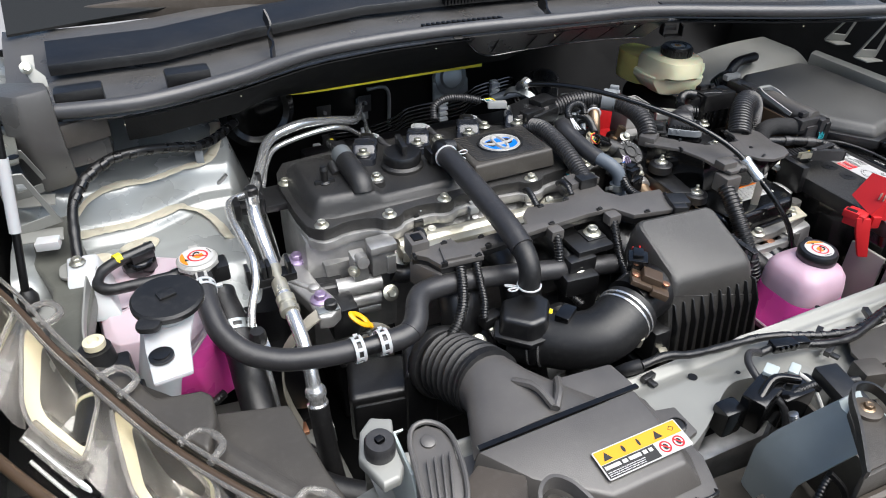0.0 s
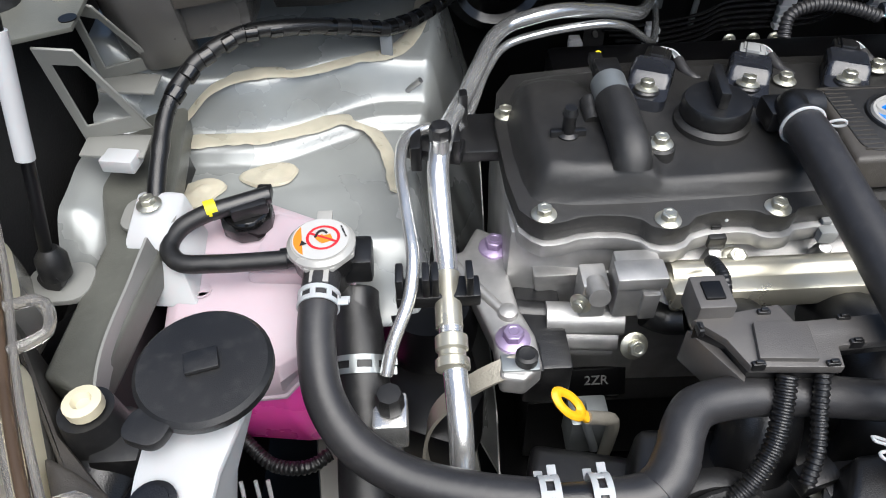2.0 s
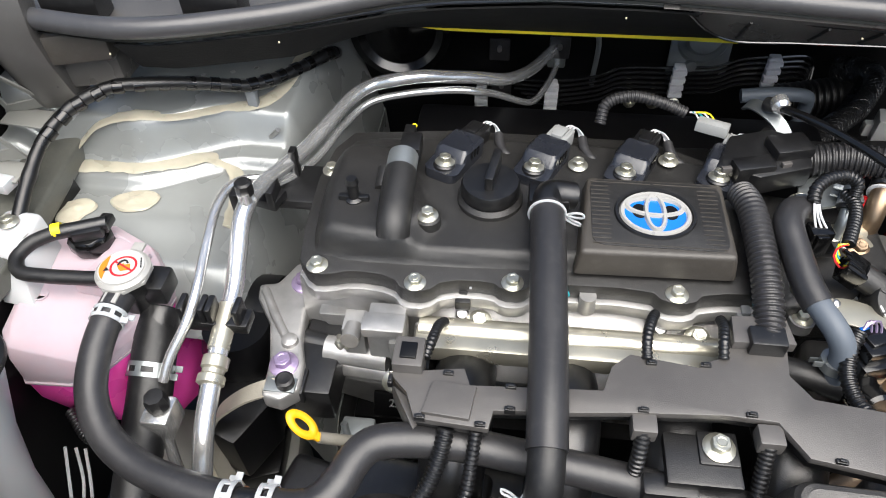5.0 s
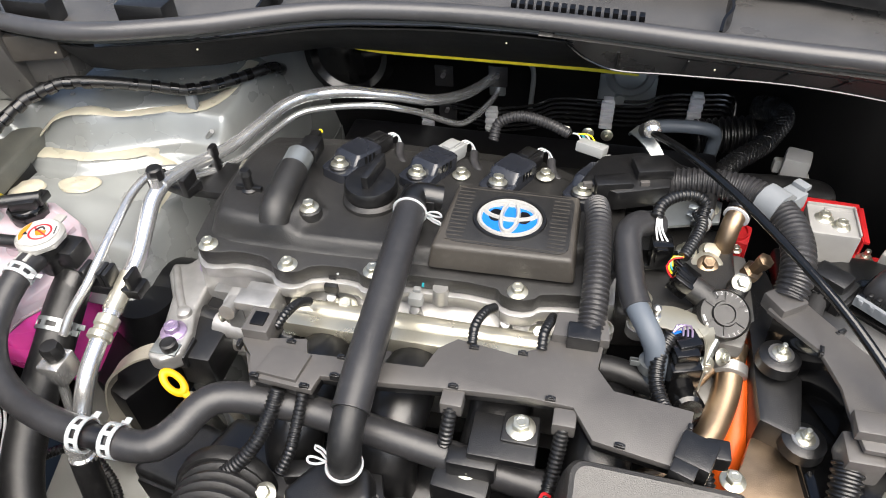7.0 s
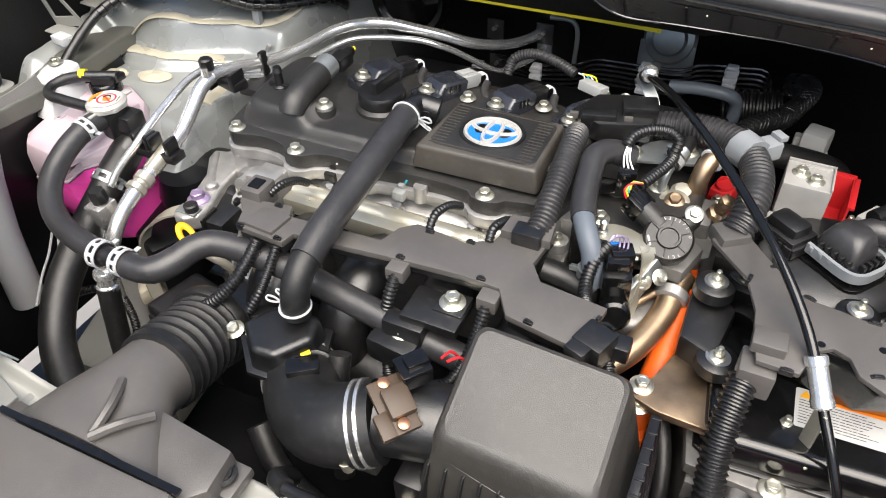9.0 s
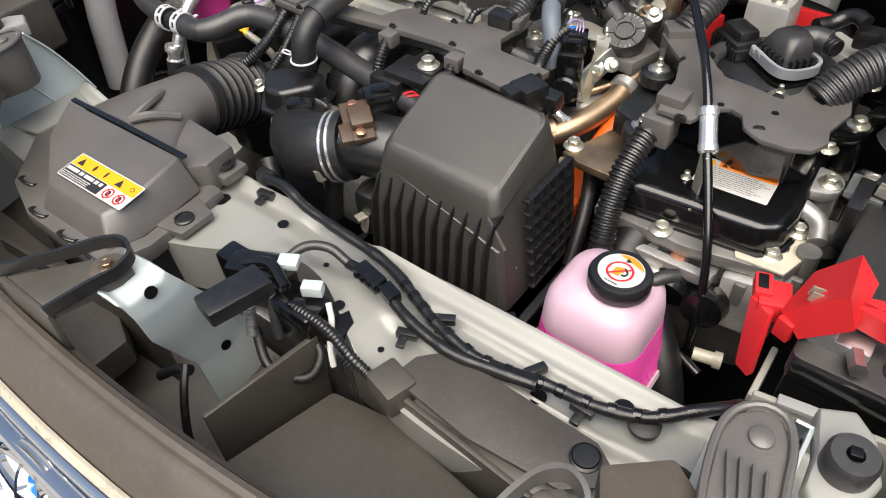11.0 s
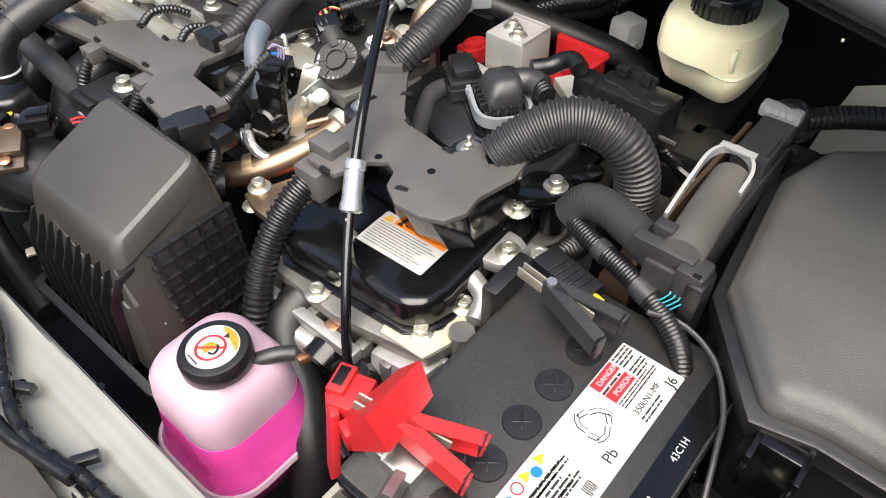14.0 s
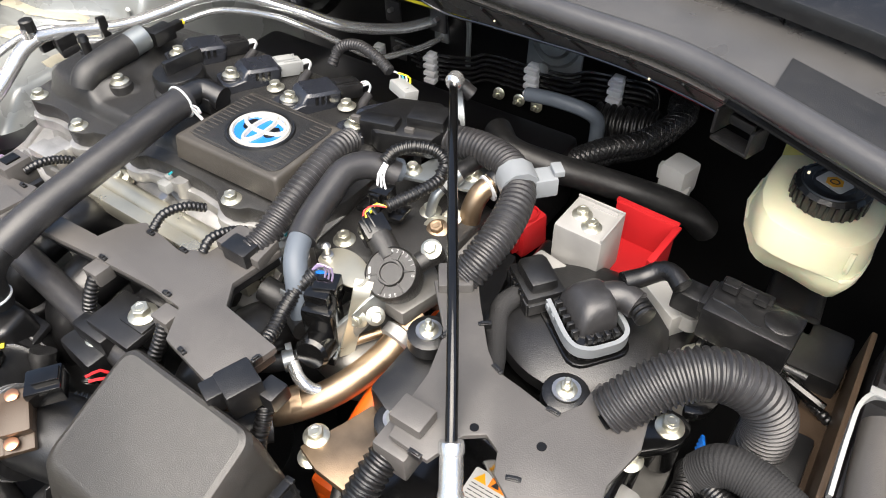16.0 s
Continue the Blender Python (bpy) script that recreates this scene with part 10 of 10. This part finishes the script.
def headlamp(s):
    """Lamp unit: clear lens, rim, reflector cups and lugs."""
    h = thing("headlamp", (s * 0.68, 0.12, 0.7), "clear headlamp with grey mirrored bowls and cream lips", "headlamp", "headlamps")
    edge = [(0.80, 0.405, 0.90), (0.765, 0.335, 0.897), (0.726, 0.246, 0.892), (0.68, 0.158, 0.885), (0.64, 0.088, 0.878), (0.58, 0.009, 0.868), (0.52, -0.055, 0.858), (0.46, -0.10, 0.848)]
    e = spline([(s * x, y, z) for x, y, z in edge], 0.02)
    n = len(e) - 1

    def lens(u, v):
        p = e[min(n, int(u * n + 0.5))]
        w = 0.16 - 0.09 * u
        a = v * 1.15
        return (p.x + s * w * math.sin(a) * 0.8, p.y - w * math.sin(a) * 0.75, p.z - 0.15 * (1 - math.cos(a)) - 0.02 * v)

    part("rim", tube([p + Vector((s * -0.003, 0.002, 0.002)) for p in e], 0.0024, 10, 0.012), "rimclear", h, "clear acrylic lens rim")
    part("rim_seal", tube([p + Vector((s * 0.004, -0.003, -0.003)) for p in e], 0.0036, 10, 0.012), "sensor", h, "dark brown tinted rim band")
    part("rim_edge", tube([p + Vector((s * 0.0075, -0.006, -0.001)) for p in e], 0.0022, 8, 0.012), "rimclear", h, "clear acrylic lens rim")

    def along(f):
        g = min(n - 1e-6, max(0.0, f * n))
        i = int(g)
        return e[i].lerp(e[i + 1], g - i)

    def glass_at(u, v):
        p = along(u)
        w, a = 0.16 - 0.09 * u, v * 1.15
        return Vector((p.x + s * w * math.sin(a) * 0.8, p.y - w * math.sin(a) * 0.75, p.z - 0.15 * (1 - math.cos(a)) - 0.02 * v))

    def cell(a, b):
        """A deep moulded bowl under the lens: cream flare, grey mirrored well, clear walls and a frosted strip."""

        def mouth(x, y):
            return glass_at(a + (b - a) * x + (0.14 - 0.09 * x) * y, 0.03 + 0.36 * y) + Vector((0, 0, -0.008))

        loop = rounded(-0.5, 0.5, -0.5, 0.5, 0.2, 5)

        def ring(k, cy, depth):
            return [mouth(0.5 + x * k, cy + y * k) + Vector((-s * 0.15 * depth, 0.35 * depth, -depth)) for x, y in loop]

        def well(stages):
            bm = bmesh.new()
            rows = [[bm.verts.new(p) for p in ring(*st)] for st in stages]
            for r0, r1 in zip(rows, rows[1:]):
                for i in range(len(loop)):
                    j = (i + 1) % len(loop)
                    bm.faces.new((r0[i], r0[j], r1[j], r1[i]))
            return bm, rows

        bm, _rows = well(((1.0, 0.5, 0.0), (0.96, 0.49, 0.008), (0.84, 0.42, 0.018), (0.78, 0.40, 0.022)))
        part("flare", bm, "beige", h, "cream bowl flare", sharp=60)
        bm, rows = well(((0.78, 0.40, 0.022), (0.73, 0.40, 0.032), (0.60, 0.42, 0.055), (0.40, 0.44, 0.07), (0.2, 0.45, 0.074)))
        bm.faces.new(rows[-1])
        rf = part("reflector", bm, "mirror", h, "dull mirrored reflector well", sharp=60)
        seat = mouth(0.55, 0.48) + Vector((0, 0.02, -0.062))
        part("bulb_seat", lathe([(0.012, 0), (0.010, 0.004), (0.006, 0.006), (0.006, 0.011), (0, 0.012)], seat, (s * 0.3, -0.5, 0.8), 14), "satin", rf, "bright bulb seat")
        outer = ring(1.03, 0.5, -0.002)
        part("clear_wall", tube(outer + outer[:1], 0.0024, 8, 0.008), "rimclear", h, "clear moulded edge")
        low = [mouth(x, 1.0) for x in (0.02, 0.25, 0.5, 0.75, 0.98)]
        drop = mouth(0.5, 1.0) - mouth(0.5, 0.8)
        part("clear_ledge", ribbon([q + drop * 0.35 + Vector((0, 0, -0.004)) for q in low], 0.022, 0.003, tuple(drop.normalized()), 0.01), "rimclear", h, "clear moulded ledge")
        fins = spline([q + drop * 0.85 + Vector((0, 0, -0.006)) for q in low], 0.0035)
        part("frosted_strip", join(*[box(tuple(q), (0.0026, 0.012, 0.007), 0.0008, rz=s * -40) for q in fins]), "clipwhite", h, "white frosted light strip")
        part("dark_shelf", ribbon([q + drop * 1.5 + Vector((0, 0, -0.016)) for q in low], 0.03, 0.004, tuple(drop.normalized()), 0.01), "gloss", h)
        part("ribbed_strip", tube([q + drop * 1.75 + Vector((0, 0, -0.010)) for q in low], 0.002, 8, ribs=(0.003, 0.0008)), "satin", h, "thin ribbed chrome strip")

    for a, b in ((0.0, 0.135), (0.17, 0.405), (0.43, 0.655), (0.685, 0.87)):
        cell(a, b)
    for b0, a1 in ((0.135, 0.17), (0.40, 0.44), (0.65, 0.69), (0.86, 0.97)):
        part("bezel", shell(lambda u, v: tuple(glass_at(b0 + 0.05 * v + (a1 - b0 + 0.09 * v) * u, 0.03 + 0.38 * v) + Vector((0, 0, -0.016 - 0.014 * math.sin(math.pi * u)))), 8, 8, 0.0015), "rimclear", h, "clear moulded bezel", sharp=70)
    part("outer_trim", tube([glass_at(u, 0.64) + Vector((0, 0, -0.004)) for u in (0.0, 0.15, 0.3, 0.45, 0.6, 0.75, 0.9)], 0.006, 10, 0.01), "sensor", h, "dark bronze outer trim")
    ln = part("lens", shell(lens, n, 10, 0.002), "lens", h, "clear plastic lens")
    ln.visible_shadow = False
    part("housing", shell(lambda u, v: tuple(Vector(lens(u, v)) + Vector((s * -0.012, 0.02, -0.13 - 0.01 * math.sin(u * 9)))), n, 6, 0.002), "black", h)
    for u in (0.2, 0.42, 0.64, 0.82):
        p = e[int(u * n)]
        t = (e[int(u * n) + 1] - e[int(u * n) - 1]).normalized()
        q = Vector((-t.y, t.x, 0)) * (-s)
        part("lens_tab", tube([p + t * -0.018, p + t * -0.014 + q * 0.02, p + t * 0.012 + q * 0.022, p + t * 0.018], 0.0038, 8), "rimclear", h, "clear lens tab")
    return h


headlamp(-1)
headlamp(1)
rc_ = tagged(part("lamp_side_cover_right", loft([[(x, y, z) for x, y in ((0.475, -0.03), (0.51, 0.02), (0.53, 0.075), (0.56, 0.13), (0.62, 0.165), (0.70, 0.24), (0.80, 0.37), (0.82, 0.34), (0.70, 0.2), (0.60, 0.06), (0.53, -0.03), (0.48, -0.07))] for z in (0.75, 0.828)], 0.008), "black"), "black plastic cover panel beside headlamp", "cover", kind="structure")
tagged(part("lamp_side_block_right", prism([(0.525, 0.045), (0.60, 0.06), (0.64, 0.14), (0.62, 0.18), (0.56, 0.15)], 0.74, 0.838, 0.012, 3), "soft"), "black plastic block beside headlamp", "cover", kind="structure")
tagged(part("bumper_cover", shell(lambda u, v: (-0.9 + 1.8 * u, -0.30 + 0.9 * abs(2 * u - 1) ** 2.6 * 0.55 - 0.06 * math.sin(v * 3), 0.70 - 0.5 * v), 30, 6, 0.003), "silver"), "silver front bumper cover", "bumper", kind="structure")

# ---- small hardware round the throttle and inverter ----
def hose_clip(at, direction, r, label, material="tin"):
    c = thing("hose_clip", at, label, "hose clip", "spring hose clips")
    part("band", lathe([(r, -0.005), (r + 0.0012, -0.005), (r + 0.0012, 0.005), (r, 0.005)], at, direction, 22), material, c)
    m = axis_pose(at, direction)
    for s in (-1, 1):
        part("ear", moved(box((r + 0.004, s * 0.004, s * 0.002), (0.009, 0.0016, 0.006), 0.0005), m), material, c)
    return c


hose_clip((0.075, 0.352, 0.765), (0.6, 0.8, 0.0), 0.0085, "bright spring clip on small coolant hose")
hose_clip((0.1125, 0.564, 0.851), (0.35, 0.85, 0.3), 0.0088, "bright spring clip on bent pipe")
hose_clip((0.105, 0.33, 0.752), (0.7, 0.7, 0.1), 0.0145, "brown spring clip on recirculation pipe", "brown")
hose_clip((0.068, 0.386, 0.812), (0.0, 0.1, 1.0), 0.012, "bright spring clip on bypass hose")
solid("throttle_tee_hose", tube([(0.08, 0.375, 0.79), (0.062, 0.383, 0.79), (0.04, 0.388, 0.792), (0.018, 0.386, 0.797)], 0.0125, 16), "rubber", "black hose tee below grey-blue hose", "hose")
solid("throttle_hose", tube([(0.082, 0.36, 0.765), (0.06, 0.34, 0.762), (0.045, 0.335, 0.76), (0.03, 0.34, 0.758)], 0.0082, 14, 0.005), "rubber", "short black coolant hose at throttle body", "hose")
solid("throttle_hose", tube([(0.135, 0.362, 0.76), (0.118, 0.342, 0.765), (0.105, 0.338, 0.775), (0.09, 0.345, 0.78)], 0.0058, 12, 0.004), "pipe", "bent bright pipe at throttle body", "pipe")
stay = thing("throttle_stay", (0.1, 0.4, 0.78), "bent steel stay with bolts beside throttle sensor", "bracket")
part("stay_plate", loft([[(0.108, 0.385, 0.772), (0.112, 0.383, 0.772), (0.132, 0.43, 0.80), (0.128, 0.432, 0.80)], [(0.104, 0.382, 0.80), (0.108, 0.38, 0.80), (0.13, 0.428, 0.826), (0.126, 0.43, 0.826)]], 0.001), "tin", stay)
part("stay_foot", box((0.1, 0.372, 0.777), (0.03, 0.016, 0.003), 0.001, rz=25), "tin", stay)
bolt((0.132, 0.412, 0.806), stay, 0.0095, (0.6, -0.5, 0.6))
bolt((0.092, 0.37, 0.7785), stay, 0.009)
plugb = thing("throttle_plug", (0.095, 0.395, 0.82), "black square sensor plug with violet wires", "connector")
part("plug_shell", join(box((0.094, 0.398, 0.83), (0.022, 0.02, 0.024), 0.002, rz=25), box((0.094, 0.388, 0.83), (0.012, 0.004, 0.018), 0.001, rz=25)), "gloss", plugb)
for i in range(3):
    part("wire", tube([(0.09 + 0.004 * i, 0.40, 0.841), (0.088 + 0.004 * i, 0.405, 0.85), (0.083 + 0.002 * i, 0.402, 0.853), (0.08, 0.397, 0.848)], 0.0011, 6), "purple", plugb, "violet wire")
for x, y, z in ((0.055, 0.44, 0.792), (0.02, 0.43, 0.79), (0.10, 0.46, 0.796)):
    part("bolt_seat", lathe([(0.012, 0), (0.012, 0.012)], (x, y, z), seg=16), "alu", tbd)
    bolt((x, y, z + 0.012), tbd, 0.0105)
fitting = thing("brass_fitting", (0.163, 0.525, 0.80), "brass temperature sensor in casting", "sensor")
part("hex_body", lathe([(0.011, 0), (0.011, 0.008), (0.007, 0.01), (0.007, 0.02), (0.0085, 0.022), (0.0085, 0.03), (0.004, 0.032)], (0.165, 0.528, 0.808), (0.35, -0.2, 1), 6), "brown", fitting)
egp = thing("valve_outlet_pipe", (0.155, 0.53, 0.82), "gold-tinted steel pipe rising behind valve motor", "pipe")
part("pipe_run", tube([(0.137, 0.548, 0.79), (0.138, 0.552, 0.812), (0.139, 0.556, 0.83), (0.143, 0.566, 0.845), (0.151, 0.582, 0.85)], 0.0105, 16, 0.004), "brown", egp)
part("pipe_flange", lathe([(0.017, 0), (0.017, 0.005), (0.0155, 0.006), (0.008, 0.0062)], (0.121, 0.524, 0.812), (0.05, -0.35, 1), 26), "rail", egp)
bolt((0.121, 0.5225, 0.8185), egp, 0.012, (0.05, -0.35, 1), material="brown")
part("hose_joint", lathe([(0.0125, 0), (0.0135, 0.002), (0.0135, 0.012), (0.0125, 0.014)], (0.148, 0.576, 0.848), (0.4, 0.85, 0.2), 22), "black", egp, "black joint collar")
part("joint_ring", lathe([(0.0114, 0), (0.0138, 0.0008), (0.0138, 0.0028), (0.0114, 0.0035)], (0.1455, 0.571, 0.846), (0.4, 0.85, 0.2), 22), "clipwhite", egp, "pale joint ring")
thp = thing("vacuum_pipe", (0.13, 0.52, 0.82), "thin steel pipe with pale spring clip", "pipe")
part("pipe_run", tube([(0.103, 0.53, 0.80), (0.103, 0.536, 0.82), (0.105, 0.543, 0.838), (0.109, 0.553, 0.846)], 0.0054, 12, 0.004), "tin", thp)
part("hose_end", tube([(0.107, 0.549, 0.843), (0.113, 0.565, 0.852), (0.119, 0.60, 0.852)], 0.0088, 14, 0.005), "rubber", thp, "black hose end")
part("pipe_clip", lathe([(0.0088, -0.004), (0.0104, -0.004), (0.0104, 0.004), (0.0088, 0.004)], (0.1095, 0.555, 0.8465), (0.35, 0.85, 0.4), 18), "connector", thp, "pale spring clip")
# wires and hoses low between engine and inverter
for pts, r, mt_, lab in (
    ([(0.16, 0.33, 0.73), (0.175, 0.30, 0.72), (0.185, 0.27, 0.70), (0.19, 0.24, 0.66)], 0.008, "rubber", "black rubber hose low behind filter box"),
    ([(0.21, 0.25, 0.70), (0.23, 0.235, 0.68), (0.27, 0.225, 0.66), (0.32, 0.215, 0.645), (0.36, 0.20, 0.64)], 0.005, "gloss", "thin black line low under inverter"),
    ([(0.20, 0.24, 0.68), (0.24, 0.225, 0.655), (0.29, 0.21, 0.64), (0.34, 0.20, 0.635)], 0.004, "bluehose", "thin blue-grey line low under inverter"),
):
    solid("low_line", tube(pts, r, 12, 0.006), mt_, lab, "hose", "low hoses")
conduit([(0.405, 0.40, 0.755), (0.412, 0.42, 0.75), (0.415, 0.45, 0.74), (0.41, 0.48, 0.72)], 0.012, "black corrugated conduit beside inverter bracket", pitch=0.005)
conduit([(0.43, 0.575, 0.79), (0.45, 0.565, 0.785), (0.475, 0.55, 0.782), (0.50, 0.545, 0.77)], 0.005, "thin ribbed lead from brake sensor")

# cowl furniture
patch = tagged(part("cowl_mat", loft([[(x, seal_y(x) + 0.02, 0.984), (x, seal_y(x) + 0.02, 0.987), (x, seal_y(x) + 0.085, 0.993), (x, seal_y(x) + 0.085, 0.99)] for x in (0.352, 0.40, 0.45, 0.52, 0.6, 0.7)], 0.001), "cover"), "black foam mat on cowl end", "mat", kind="structure")
part("cowl_seam", tube([(0.342, 0.689, 0.9795), (0.336, 0.715, 0.986), (0.328, 0.75, 0.991), (0.322, 0.79, 1.0)], 0.0016, 6), "dark", cowl)
for x in (0.298, 0.311, 0.324, -0.63, -0.61, -0.47, -0.45):
    part("cowl_slot", box((x, seal_y(x) + 0.028, 0.9795), (0.009, 0.014, 0.008), 0.001, rz=-15), "dark", cowl)
for k in range(2):
    for i in range(16):
        x = -0.12 + i * 0.0095
        part("vent_slot", box((x, seal_y(x) + 0.036 + 0.016 * k, 0.9885 + 0.004 * k), (0.006, 0.012, 0.008), 0.0006), "dark", cowl)
for x0, dy in ((0.10, 0.0), (-0.40, 0.01)):
    part("cowl_hook", ribbon([(x0, seal_y(x0) + 0.022, 0.995), (x0 + 0.004, seal_y(x0) + 0.04, 1.0), (x0 + 0.012, seal_y(x0) + 0.055, 1.004), (x0 + 0.01, seal_y(x0) + 0.075, 1.012), (x0 + 0.018, seal_y(x0) + 0.09, 1.02), (x0 + 0.016, seal_y(x0) + 0.12, 1.04)], 0.02, 0.003, (0, 0, 1)), "gloss", cowl)
part("cowl_band", loft([[(x, seal_y(x) + 0.13, 1.0), (x, seal_y(x) + 0.132, 1.016), (x, seal_y(x) + 0.20, 1.03), (x, seal_y(x) + 0.2, 1.015)] for x in (-0.7, -0.55, -0.4, -0.2, 0.0, 0.2, 0.4, 0.55, 0.7)], 0.002), "black", cowl)
clipf = thing("cowl_clip_frame", (0.33, 0.64, 0.955), "black plastic clip frame hanging below cowl", "clip frame")
for c, d in (((0.325, 0.632, 0.96), (0.003, 0.022, 0.022)), ((0.357, 0.617, 0.957), (0.003, 0.022, 0.022)), ((0.341, 0.62, 0.948), (0.034, 0.018, 0.003)), ((0.341, 0.63, 0.96), (0.022, 0.005, 0.008))):
    part("frame_bar", box(c, d, 0.001, rz=-20), "black", clipf)
bs2 = solid("brake_booster", lathe([(0.0, 0.0), (0.037, 0.002), (0.041, 0.008), (0.036, 0.016), (0.027, 0.019), (0.023, 0.026), (0.0, 0.03)][::-1], (0.031, 0.945, 0.803), (0, -1, 0.3), 40), "tin", "round galvanised blanking dome on firewall", "dome")
grom = solid("firewall_grommet", join(lathe([(0.07, 0.0), (0.072, 0.01), (0.06, 0.018), (0.05, 0.012), (0.03, 0.02), (0.0, 0.02)], (-0.395, 0.90, 0.82), (0.1, -1, 0.1), 36)), "gloss", "large round black grommet beside strut tower", "grommet")
loop = solid("firewall_pipe_frame", tube([(-0.115, 0.93, 0.72), (-0.115, 0.93, 0.80), (-0.125, 0.93, 0.81), (-0.16, 0.93, 0.81)], 0.004, 10), "tin", "bent grey wire frame at pipe flange", "bracket")
# black floors added under both lamps so the gaps between bowls look dark
lidc = part("lamp_dark_floor", prism([(-0.90, 0.44), (-0.80, 0.40), (-0.726, 0.246), (-0.64, 0.088), (-0.52, -0.055), (-0.60, -0.12), (-0.90, 0.1)], 0.70, 0.735, 0.004), "black", None)
tagged(lidc, "black floor added under the headlamp to darken its gaps", "panel", kind="structure")
lidr = part("lamp_dark_floor_right", prism([(0.90, 0.44), (0.80, 0.40), (0.726, 0.246), (0.64, 0.088), (0.52, -0.055), (0.60, -0.12), (0.90, 0.1)], 0.70, 0.735, 0.004), "black", None)
tagged(lidr, "black floor added under the headlamp to darken its gaps", "panel", kind="structure")
